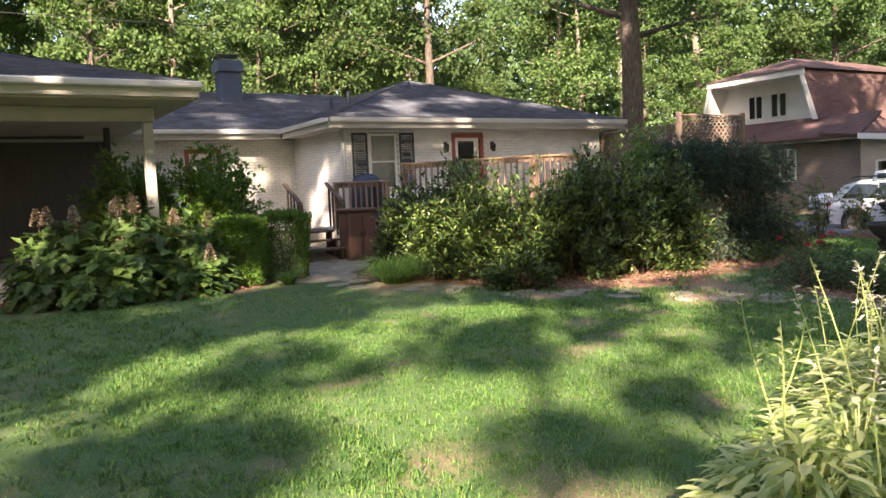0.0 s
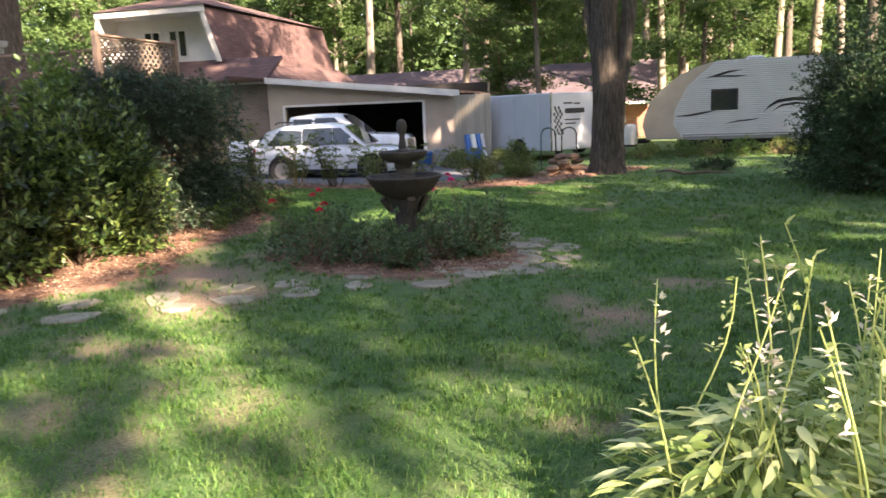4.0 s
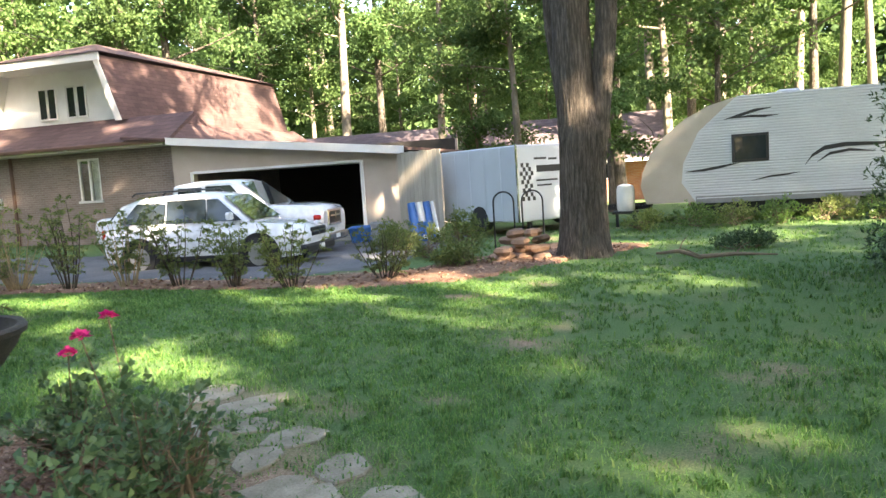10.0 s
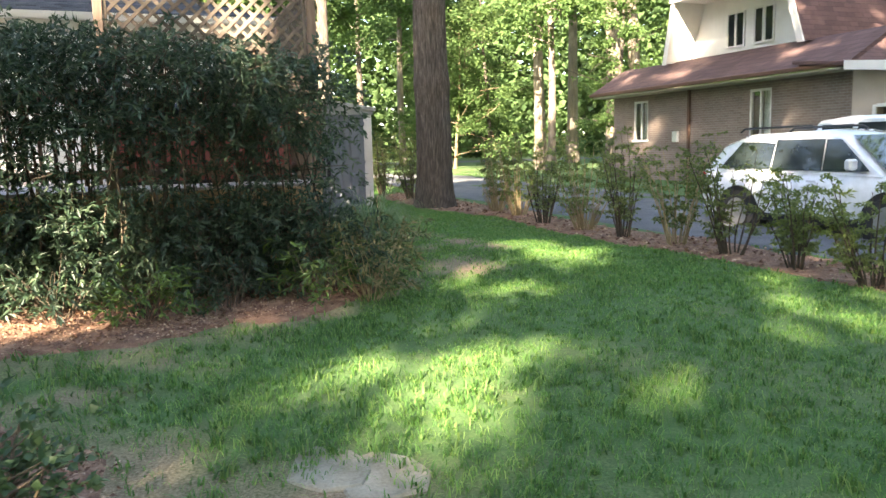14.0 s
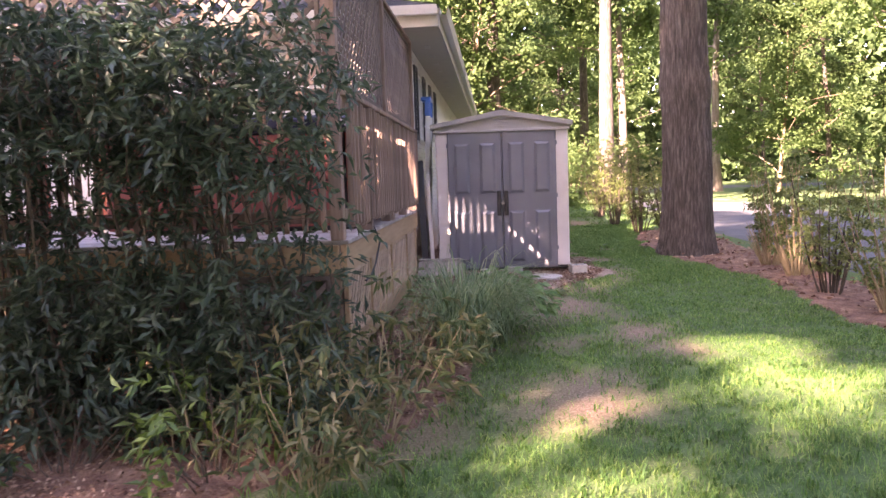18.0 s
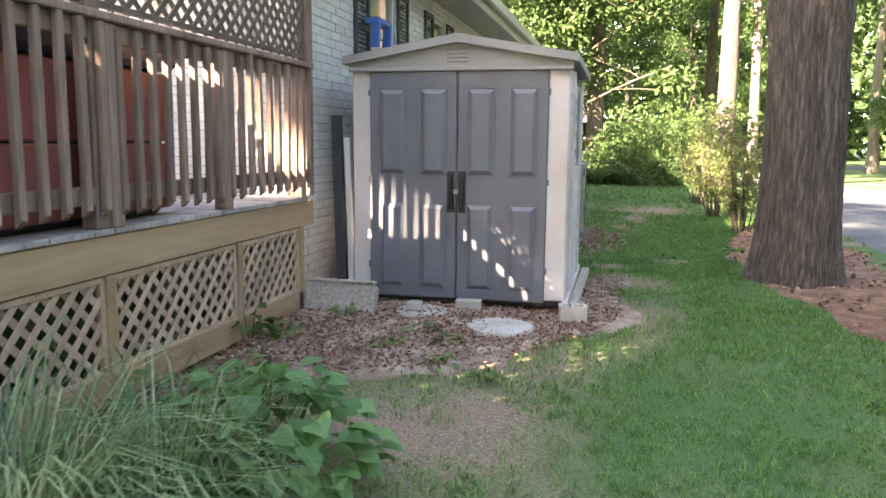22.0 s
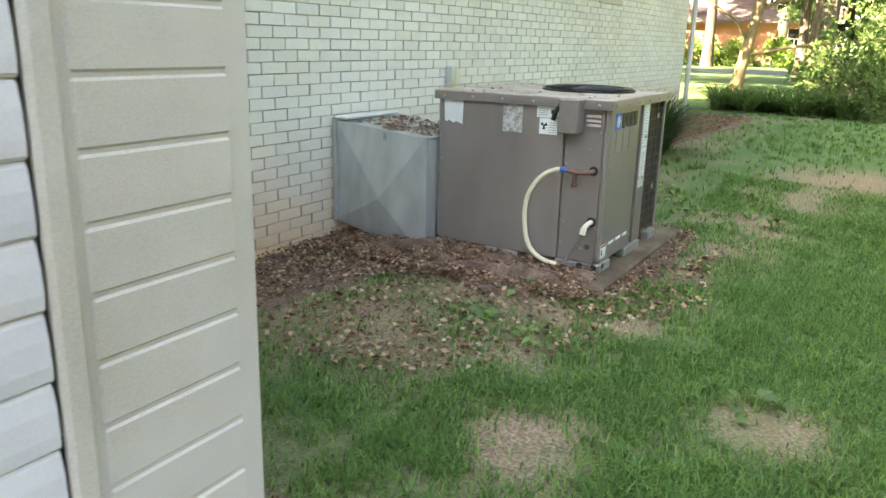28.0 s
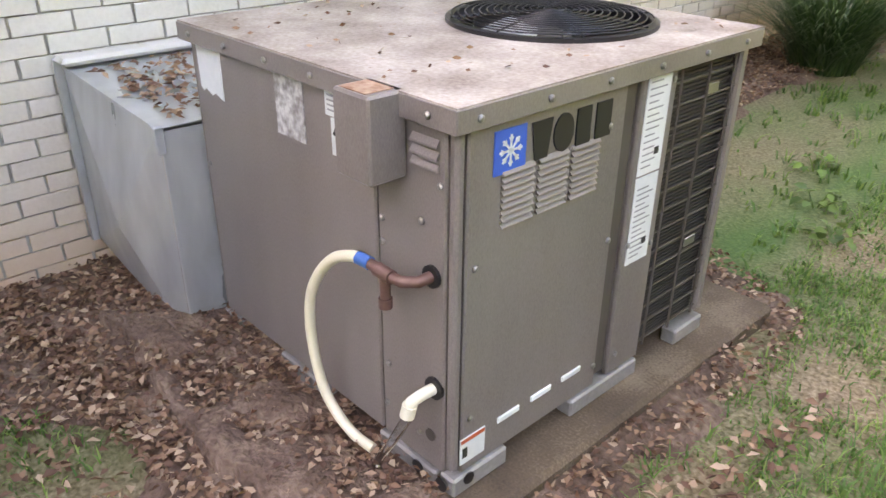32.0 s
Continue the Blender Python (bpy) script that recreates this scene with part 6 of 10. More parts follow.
for z0_, z1_ in ((0.655, 0.945), (0.385, 0.648)):
    st = part("sticker", Geo().box((W, 0.67, z0_), (W + 0.003, 0.775, z1_)), M_PAPER, ac, "tall white instruction sticker")
    for k in range(14):
        z = z0_ + 0.02 + k * (z1_ - z0_ - 0.04) / 14
        part("print_line", Geo().box((W + 0.003, 0.68, z), (W + 0.0042, 0.68 + 0.045 + 0.04 * ((k * 7) % 5) / 5, z + 0.004)), M_GREYINK, st)
    part("print", Geo().box((W + 0.003, 0.735, z0_ + 0.05), (W + 0.0044, 0.755, z0_ + 0.07)), M_INK, st)
st = part("sticker", Geo().box((W, 0.028, 0.045), (W + 0.003, 0.115, 0.125)), M_PAPER, ac, "small white warning label with an orange band")
part("print", Geo().box((W + 0.003, 0.030, 0.112), (W + 0.0042, 0.113, 0.123)), M_REDINK, st)
part("print", Geo().box((W + 0.003, 0.035, 0.065), (W + 0.0042, 0.052, 0.095)), M_INK, st)
# badge and maker's plate
bd = part("badge", Geo().box((W, 0.108, 0.805), (W + 0.003, 0.208, 0.905)), M_BLUE, ac, "square blue badge with a white snowflake")
g = Geo()
cy_, cz_ = 0.158, 0.855
for k in range(4):
    a = k * math.pi / 4
    dy, dz = math.cos(a) * 0.036, math.sin(a) * 0.036
    g.bar((W + 0.004, cy_ - dy, cz_ - dz), (W + 0.004, cy_ + dy, cz_ + dz), 0.0055, 0.0015, 0, (1, 0, 0))
for k in range(8):
    a = k * math.pi / 4
    for s in (-0.5, 0.5):
        g.bar((W + 0.004, cy_ + 0.02 * math.cos(a), cz_ + 0.02 * math.sin(a)), (W + 0.004, cy_ + 0.02 * math.cos(a) + 0.012 * math.cos(a + s), cz_ + 0.02 * math.sin(a) + 0.012 * math.sin(a + s)), 0.004, 0.0015, 0, (1, 0, 0))
part("snowflake", g, M_PAPER, bd)
plate = part("maker_mark", Geo().prism([(0.226, 0.90), (0.296, 0.90), (0.282, 0.81), (0.24, 0.81)], 0, W, W + 0.004), M_INK, ac, "row of four plain black blocks")
part("mark_shape", Geo().prism([(0.338 + 0.036 * math.cos(math.pi * i / 10), 0.855 + 0.046 * math.sin(math.pi * i / 10)) for i in range(20)], 0, W, W + 0.004), M_INK, plate)
part("mark_shape", Geo().prism([(0.385, 0.81), (0.438, 0.81), (0.438, 0.90), (0.385, 0.90)], 0, W, W + 0.004), M_INK, plate)
part("mark_shape", Geo().prism([(0.458, 0.81), (0.518, 0.81), (0.518, 0.90), (0.458, 0.90)], 0, W, W + 0.004), M_INK, plate)
# electrical box, pipes, hose
jb = part("junction_box", Geo().box((0.862, -0.105, 0.79), (0.985, -0.002, 0.985), 0.006), M_STEEL, ac, "taupe disconnect box with a rusty top")
part("rust_patch", Geo().box((0.875, -0.095, 0.9852), (0.965, -0.02, 0.987)), mat("rust", [(0.20, 0.09, 0.05), (0.40, 0.28, 0.20)], 30, 0.9, bump=0.3), jb)
part("cable_clip", Geo().tube([(0.85, -0.02, 0.955), (0.815, -0.03, 0.905), (0.80, -0.03, 0.855)], 0.014, 8), M_BLACK, ac, "short black cable end")
part("grommet", Geo().tube([(1.065, 0.002, 0.575), (1.065, -0.008, 0.575)], 0.028, 16), M_BLACK, ac)
pipe = part("drain_pipe", Geo().tube([(1.065, 0.0, 0.575), (1.06, -0.04, 0.572), (1.03, -0.062, 0.568), (0.98, -0.066, 0.568), (0.92, -0.068, 0.575)], 0.014, 12).tube([(0.975, -0.066, 0.568), (0.975, -0.066, 0.49)], 0.013, 12).tube([(0.975, -0.066, 0.505), (0.975, -0.066, 0.48)], 0.017, 12).tube([(1.0, -0.066, 0.568), (0.95, -0.067, 0.571)], 0.018, 12), M_COPPER, ac, "brown pipe tee", smooth=True)
part("blue_clamp", Geo().tube([(0.925, -0.068, 0.575), (0.885, -0.072, 0.577)], 0.0165, 12), M_BLUEPL, pipe, "blue hose clamp", smooth=True)
hp = [(0.895, -0.071, 0.576), (0.86, -0.074, 0.572), (0.80, -0.08, 0.545), (0.74, -0.085, 0.485), (0.695, -0.09, 0.40), (0.68, -0.09, 0.29), (0.69, -0.085, 0.17), (0.715, -0.08, 0.09), (0.765, -0.075, 0.035), (0.83, -0.07, 0.005), (0.895, -0.06, -0.005)]
pts = []
for i in range(len(hp) - 1):
    p0, p1, p2, p3 = (Vector(hp[max(0, min(len(hp) - 1, i + k))]) for k in (-1, 0, 1, 2))
    for j in range(5):
        t = j / 5
        pts.append(0.5 * ((2 * p1) + (p2 - p0) * t + (2 * p0 - 5 * p1 + 4 * p2 - p3) * t * t + (3 * p1 - p0 - 3 * p2 + p3) * t ** 3))
part("drain_hose", Geo().tube(pts + [Vector(hp[-1])], 0.0145, 12), M_HOSE, ac, "ivory drain hose bent to the ground", smooth=True)
part("grommet", Geo().tube([(1.075, 0.002, 0.27), (1.075, -0.008, 0.27)], 0.03, 16), M_BLACK, ac)
part("pvc_elbow", Geo().tube([(1.075, -0.005, 0.27), (1.072, -0.04, 0.268), (1.058, -0.062, 0.25), (1.05, -0.068, 0.215)], 0.015, 12).tube([(1.055, -0.064, 0.24), (1.049, -0.069, 0.205)], 0.019, 12), M_PVC, ac, "ivory PVC elbow", smooth=True)
part("clear_tube", Geo().tube([(1.05, -0.068, 0.2), (1.0, -0.075, 0.10), (0.93, -0.08, -0.02)], 0.013, 10), M_GLASS, ac, "clear drain tube", smooth=True)
part("knockout", Geo().tube([(1.06, 0.0, 0.115), (1.06, -0.004, 0.115)], 0.017, 12), M_DARKSTEEL, ac)

# sheet-metal duct between the unit and the wall
dct = thing("duct_box", "galvanised sheet-metal duct box against the brick wall", "duct", (14.98, 21.18, -0.12))
part("front_sheet", Geo().add([(0.0, 0.0, 0.1), (0.7, 0.02, -0.06), (0.7, 0.02, 0.72), (0.0, 0.0, 0.79), (0.38, -0.045, 0.30)], [(0, 1, 4), (1, 2, 4), (2, 3, 4), (3, 0, 4)]), M_GALV, dct, "cross-creased galvanised sheet")
part("side_sheet", Geo().box((0.70, 0.02, -0.06), (0.712, 0.6, 0.72), 0.002), M_GALV, dct)
part("top_sheet", Geo().add([(-0.02, -0.01, 0.792), (0.712, 0.01, 0.722), (0.712, 0.7, 0.722), (-0.02, 0.7, 0.792), (-0.02, -0.01, 0.78), (0.712, 0.01, 0.71), (0.712, 0.7, 0.71), (-0.02, 0.7, 0.78)], [(0, 1, 2, 3), (4, 7, 6, 5), (0, 4, 5, 1), (1, 5, 6, 2), (2, 6, 7, 3), (3, 7, 4, 0)]), M_GALV, dct)
part("wall_flange", Geo().box((-0.01, -0.03, 0.1), (0.01, 0.0, 0.81), 0.003), M_GALV, dct)
part("caulk", Geo().box((0.0, -0.03, 0.795), (0.10, 0.62, 0.822), 0.012), M_WHITE, dct, "white caulk along the wall")
part("seam_lip", Geo().box((0.69, 0.0, 0.64), (0.722, 0.03, 0.73), 0.004), M_GALV, dct)
rng = np.random.default_rng(31)
k = rng.uniform(0.12, 0.68, 420), rng.uniform(0.06, 0.62, 420)
tagged(new("duct_debris", leaf_mesh("duct_debris", np.stack([14.98 + k[0], 21.18 + k[1], -0.12 + 0.796 - 0.0956 * (k[0] + 0.02) + rng.uniform(0, 0.012, 420)], 1), rng.normal(size=(420, 3)) * np.array([1, 1, 0.12]), 0.04, 0.009, L_DEAD, rng, 0.4, 0.1)), "dead leaves and twigs lying on the duct", "leaf litter", "", "stuff")
pad = solo("concrete_pad", Geo().box((15.6, 21.08, -0.3), (16.95, 22.86, -0.125), 0.015), M_PADCON, "stained concrete pad under the air conditioner", "concrete pad")
sheet("washed_soil", [(15.1, 20.7), (17.0, 20.9), (17.05, 21.15), (16.9, 21.4), (15.2, 21.4)], M_LEAFSOIL, 0.03, 0.045, 0.2, "dark soil washed against the concrete pad", "soil")
sheet("soil_drift", [(15.45, 20.92), (16.8, 20.98), (16.92, 21.04), (16.9, 21.24), (16.84, 21.42), (15.5, 21.42)], M_LEAFSOIL, 0.02, 0.088, 0.1, "dark soil drifted over the concrete pad", "soil", 0.0)
solo("wall_box", Geo().box((14.97, 22.62, 0.84), (15.03, 22.72, 1.0), 0.006).box((14.965, 22.73, 0.85), (14.99, 22.84, 0.98), 0.005), M_GALV, "small grey electrical box on the brick wall", "electrical box")

# ---- the neighbour's house with its mansard storey and garage ----
nb = thing("neighbour_house", "brown brick house with red-brown mansard roof and open garage", "house", (29.6, 18.0, 0))
NO = (29.6, 18.0, 0)


def npart(name, geo, m, label="", parent=None):
    return part(name, local(geo, NO), m, parent or nb, label)


for ya, yb, za, zb in ((17.25, 20.2, -0.5, 2.85), (20.2, 21.05, -0.5, 1.2), (20.2, 21.05, 2.55, 2.85), (21.05, 25.9, -0.5, 2.85), (25.9, 26.75, -0.5, 1.2), (25.9, 26.75, 2.55, 2.85), (26.75, 28.0, -0.5, 2.85)):
    npart("wall", Geo().box((29.6, ya, za), (29.8, yb, zb)), M_NBRICK, "brown brick wall")
npart("wall", Geo().box((29.8, 27.8, -0.5), (42, 28.0, 2.85)), M_NBRICK)
npart("wall", Geo().box((29.6, 17.05, -0.5), (36, 17.245, 2.9)), M_NBRICK)
for y0_, y1_, z0_, z1_ in ((20.2, 21.05, 1.2, 2.55), (25.9, 26.75, 1.2, 2.55)):
    w = npart("window", Geo().box((29.55, y0_ - 0.05, z0_ - 0.08), (29.75, y1_ + 0.05, z0_), 0.01), M_WHITE, "pale framed window")
    g = Geo().box((29.62, y0_, z0_), (29.7, y0_ + 0.07, z1_)).box((29.62, y1_ - 0.07, z0_), (29.7, y1_, z1_)).box((29.62, y0_ + 0.07, z1_ - 0.07), (29.7, y1_ - 0.07, z1_)).box((29.62, (y0_ + y1_) / 2 - 0.03, z0_), (29.7, (y0_ + y1_) / 2 + 0.03, z1_ - 0.07))
    npart("frame", g, M_WHITE, "", w)
    npart("pane", Geo().box((29.66, y0_ + 0.07, z0_), (29.67, y1_ - 0.07, z1_ - 0.07)), M_GLASS, "", w)
    npart("curtain", Geo().box((29.76, y0_, z0_), (29.78, (y0_ + y1_) / 2, z1_)), M_CURTAIN, "", w)
npart("meter_box", Geo().box((29.5, 24.2, 1.1), (29.6, 24.45, 1.45), 0.01), M_GALV)
# skirt roof and eaves
npart("skirt_roof", Geo().prism([(28.85, 2.92), (30.3, 3.80), (30.3, 3.68), (28.85, 2.80)], 1, 17.0, 28.4), M_NSHINGLE, "red-brown shingle skirt roof")
npart("gutter", Geo().box((28.76, 17.0, 2.80), (28.86, 28.4, 2.92), 0.02), M_BROWNPL)
npart("soffit", Geo().box((28.86, 17.26, 2.74), (29.6, 28.3, 2.79)), M_SOFFIT)
npart("downspout", Geo().box((29.5, 17.3, -0.4), (29.57, 17.4, 2.75), 0.01), M_BROWNPL)
npart("downspout", Geo().box((29.5, 23.6, -0.4), (29.57, 23.7, 2.75), 0.01), M_BROWNPL)
# garage wing: low roof falling away from the house
npart("garage_wall", Geo().prism([(9.85, -0.5), (11.1, -0.5), (11.1, 1.8), (16.5, 1.8), (16.5, -0.5), (17.2, -0.5), (17.2, 2.78), (9.85, 2.02)], 0, 29.2, 29.4), M_STUCCO, "pale peach garage front")
npart("garage_side", Geo().box((29.4, 9.85, -0.5), (36, 10.0, 2.0)).box((35.9, 10.0, -0.5), (36.0, 17.0, 2.6)), M_STUCCO)
npart("garage_trim", Geo().box((29.16, 11.0, -0.4), (29.2, 11.1, 1.86), 0.005).box((29.16, 16.5, -0.4), (29.2, 16.6, 1.86), 0.005).box((29.16, 11.101, 1.8), (29.2, 16.499, 1.88), 0.005), M_WHITE)
npart("garage_roof", Geo().add([(28.7, 9.6, 2.13), (28.7, 18.6, 3.06), (36.4, 18.6, 3.06), (36.4, 9.6, 2.13), (28.7, 9.6, 2.05), (28.7, 18.6, 2.98), (36.4, 18.6, 2.98), (36.4, 9.6, 2.05)], [(0, 1, 2, 3), (4, 7, 6, 5), (0, 4, 5, 1), (1, 5, 6, 2), (2, 6, 7, 3), (3, 7, 4, 0)]), M_NSHINGLE)
npart("rake_board", Geo().add([(28.66, 9.6, 2.15), (28.66, 17.0, 2.915), (28.66, 17.0, 2.70), (28.66, 9.6, 1.93), (28.7, 9.6, 2.15), (28.7, 17.0, 2.915), (28.7, 17.0, 2.70), (28.7, 9.6, 1.93)], [(0, 1, 2, 3), (4, 7, 6, 5), (0, 4, 5, 1), (1, 5, 6, 2), (2, 6, 7, 3), (3, 7, 4, 0)]), M_WHITE, "white rake board")
npart("garage_floor", Geo().box((29.2, 10.0, -0.5), (35.9, 17.0, -0.36)), M_CONCRETE)
# near-black sheet before the rear wall stands in for the garage's shade
npart("garage_shade_sheet", Geo().box((35.5, 10.0, -0.36), (35.6, 17.0, 2.6)), M_SHADE, "near-black sheet standing for the shade inside the garage")
npart("garage_door", Geo().box((29.5, 11.1, 1.84), (32.2, 16.5, 1.9), 0.01), M_WHITE, "raised white garage door")
npart("skirt_roof", Geo().prism([(18.4, 3.02), (19.5, 3.80), (19.5, 3.70), (18.4, 2.94)], 0, 30.25, 42), M_NSHINGLE)
# mansard storey
Y0, Y1, T0, T1 = 19.40, 25.50, 19.90, 24.80
npart("mansard_slope", Geo().add([(29.9, Y0, 3.74), (41.2, Y0, 3.74), (41.0, T0, 5.86), (29.7, T0, 5.78), (29.9, Y0 + 0.14, 3.74), (41.2, Y0 + 0.14, 3.74), (41.0, T0 + 0.14, 5.86), (29.7, T0 + 0.14, 5.78)], [(0, 1, 2, 3), (4, 7, 6, 5), (0, 4, 5, 1), (1, 5, 6, 2), (2, 6, 7, 3), (3, 7, 4, 0)]), M_NSHINGLE, "steep red-brown shingle mansard slope")
npart("mansard_slope", Geo().add([(29.9, Y1, 3.74), (41.2, Y1, 3.74), (41.0, T1, 5.86), (29.7, T1, 5.78), (29.9, Y1 - 0.14, 3.74), (41.2, Y1 - 0.14, 3.74), (41.0, T1 - 0.14, 5.86), (29.7, T1 - 0.14, 5.78)], [(0, 1, 2, 3), (4, 7, 6, 5), (0, 4, 5, 1), (1, 5, 6, 2), (2, 6, 7, 3), (3, 7, 4, 0)]), M_NSHINGLE)
npart("mansard_slope", Geo().add([(41.2, Y0, 3.74), (41.2, Y1, 3.74), (41.0, T1, 5.86), (41.0, T0, 5.86)], [(0, 1, 2, 3)]), M_NSHINGLE)
for ya, yb, ta, tb in ((Y0, Y0 + 0.22, T0, T0 + 0.2), (Y1 - 0.22, Y1, T1 - 0.2, T1)):
    npart("gable_trim", Geo().add([(29.86, ya, 3.7), (29.86, yb, 3.7), (29.66, tb, 5.62), (29.66, ta, 5.62), (29.9, ya, 3.7), (29.9, yb, 3.7), (29.7, tb, 5.62), (29.7, ta, 5.62)], [(0, 1, 2, 3), (4, 7, 6, 5), (0, 4, 5, 1), (1, 5, 6, 2), (2, 6, 7, 3), (3, 7, 4, 0)]), M_WHITE)
npart("gable_trim", Geo().box((29.62, T0 - 0.05, 5.6), (29.7, T1 + 0.05, 5.86), 0.01), M_WHITE, "broad white fascia over the recessed gable")
npart("gable_ceiling", Geo().box((29.72, T0 + 0.1, 5.62), (30.9, T1 - 0.1, 5.66)), M_WHITE)
npart("gable_side", Geo().add([(29.92, Y1 - 0.16, 3.74), (30.9, Y1 - 0.16, 3.74), (30.9, T1 - 0.16, 5.62), (29.72, T1 - 0.16, 5.62)], [(0, 1, 2, 3)]), M_WHITE)
npart("gable_side", Geo().add([(29.92, Y0 + 0.16, 3.74), (30.9, Y0 + 0.16, 3.74), (30.9, T0 + 0.16, 5.62), (29.72, T0 + 0.16, 5.62)], [(0, 1, 2, 3)]), M_WHITE)
npart("gable_wall", Geo().prism([(Y0 + 0.15, 3.6), (Y1 - 0.15, 3.6), (T1 - 0.12, 5.64), (T0 + 0.12, 5.64)], 0, 30.9, 31.0), M_WHITE, "white recessed gable wall")
for yc in (23.3, 22.92, 22.12, 21.7):
    w = npart("window", Geo().box((30.84, yc - 0.2, 4.02), (30.895, yc - 0.15, 5.12)).box((30.84, yc + 0.15, 4.02), (30.895, yc + 0.2, 5.12)).box((30.84, yc - 0.15, 5.06), (30.895, yc + 0.15, 5.12)).box((30.84, yc - 0.15, 4.02), (30.895, yc + 0.15, 4.08)), M_WHITE, "tall narrow casement")
    npart("pane", Geo().box((30.87, yc - 0.15, 4.08), (30.88, yc + 0.15, 5.06)), M_DARKGLASS, "", w)
npart("top_roof", Geo().add([(29.55, T0 - 0.15, 5.86), (41.2, T0 - 0.15, 5.9), (41.2, T1 + 0.15, 5.9), (29.55, T1 + 0.15, 5.86), (32.6, 22.35, 6.78), (38.4, 22.35, 6.78)], [(0, 1, 5, 4), (1, 2, 5), (2, 3, 4, 5), (3, 0, 4), (3, 2, 1, 0)]), M_NSHINGLE, "red-brown hipped cap roof")

# things in the garage mouth and beside it
for nm, lb, x, y, m, h, r in (("storage_tub", "blue plastic tub in the garage mouth", 28.6, 10.95, M_BLUEPL, 0.42, 0.36), ("rubbish_bin", "grey plastic bin by the garage", 27.9, 10.1, M_BIN, 0.55, 0.3), ("storage_tub", "blue plastic tub beside the boards", 27.8, 9.0, M_BLUEPL, 0.5, 0.3)):
    z = float(land(x, y))
    t = thing(nm, lb, "bin", (x, y, z), 15)
    part("body", Geo().box((-r * 0.85, -r * 0.7, 0), (r * 0.85, r * 0.7, h * 0.15), 0.03).add([(-r * 0.85, -r * 0.7, 0.05), (r * 0.85, -r * 0.7, 0.05), (r * 0.85, r * 0.7, 0.05), (-r * 0.85, r * 0.7, 0.05), (-r, -r * 0.85, h), (r, -r * 0.85, h), (r, r * 0.85, h), (-r, r * 0.85, h)], [(0, 1, 5, 4), (1, 2, 6, 5), (2, 3, 7, 6), (3, 0, 4, 7)]), m, t)
    part("rim", Geo().box((-r - 0.03, -r * 0.85 - 0.03, h - 0.03), (r + 0.03, -r * 0.85, h + 0.02), 0.008).box((-r - 0.03, r * 0.85, h - 0.03), (r + 0.03, r * 0.85 + 0.03, h + 0.02), 0.008).box((-r - 0.03, -r * 0.85, h - 0.03), (-r, r * 0.85, h + 0.02), 0.008).box((r, -r * 0.85, h - 0.03), (r + 0.03, r * 0.85, h + 0.02), 0.008), m, t)
bl = thing("leaning_float", "blue and white plastic pool float leaning on the boards", "float", (27.75, 8.75, float(land(27.75, 8.75))), -35)
for k in range(4):
    part("tube", Geo().tube([(-0.36 + k * 0.24, 0.0, 0.05), (-0.36 + k * 0.24, 0.12, 0.55), (-0.36 + k * 0.24, 0.2, 1.0)], [0.1, 0.115, 0.1], 10), (M_BLUEPL, M_PAPER)[k % 2], bl, smooth=True)
bf = thing("board_fence", "tan vertical board wall between garage and trailer", "fence", (28.6, 9.8, -0.4))
a, b = Vector((28.75, 9.82)), Vector((27.9, 8.35))
for k in range(11):
    p = a + (b - a) * k / 11
    q = a + (b - a) * (k + 0.94) / 11
    part("board", local(Geo().bar((p.x, p.y, 0.75), (q.x, q.y, 0.75), 0.03, 2.45 - 0.02 * (k % 3), 0.005), (28.6, 9.8, -0.4)), M_TANBOARD, bf)

# ---- white cargo trailer ----
ct = thing("cargo_trailer", "white enclosed cargo trailer with a chequered flag design", "trailer", (26.84, 6.2, -0.2), math.degrees(math.atan2(-0.62, 0.78)))
part("body", Geo().box((0.0, 0.0, 0.25), (2.9, 3.05, 2.08), 0.03), M_RV, ct, "white panelled trailer body")
for sx in (0.0, 2.9):
    part("corner_trim", Geo().box((sx - 0.02, -0.02, 0.25), (sx + 0.02, 0.03, 2.1), 0.006), M_CHROME, ct)
for k in range(1, 5):
    part("panel_seam", Geo().box((-0.012, k * 0.61 - 0.015, 0.27), (0.0, k * 0.61 + 0.015, 2.06), 0.003), M_RV, ct)
for i in range(5):
    for j in range(9):
        if (i + j) % 2 == 0 and not (i > 3 and j % 3):
            part("flag_check", Geo().box((0.12 + i * 0.085 + 0.03 * math.sin(j * 0.8), -0.004, 0.75 + j * 0.1), (0.205 + i * 0.085 + 0.03 * math.sin(j * 0.8), 0.0, 0.85 + j * 0.1)), M_INK, ct)
for x0_, x1_, z_, h_ in ((0.55, 0.95, 1.72, 0.05), (1.02, 1.3, 1.70, 0.05), (0.62, 1.5, 1.42, 0.16), (0.60, 1.3, 1.2, 0.04), (0.62, 1.1, 1.08, 0.04)):
    part("lettering_bar", Geo().box((x0_, -0.004, z_), (x1_, 0.0, z_ + h_)), M_INK, ct, "dark bar of unreadable lettering")
part("marker_lamp", Geo().box((2.75, -0.03, 2.0), (2.85, 0.0, 2.05), 0.006), M_REDLAMP, ct)
part("wheel", Geo().tube([(-0.02, 1.5, 0.32), (0.2, 1.5, 0.32)], 0.32, 20), M_TYRE, ct)
part("wheel", Geo().tube([(2.7, 1.5, 0.32), (2.92, 1.5, 0.32)], 0.32, 20), M_TYRE, ct)
for x in (0.4, 2.4):
    part("jack_stand", Geo().box((x, 0.1, -0.02), (x + 0.1, 0.2, 0.25), 0.01), M_BLACK, ct)

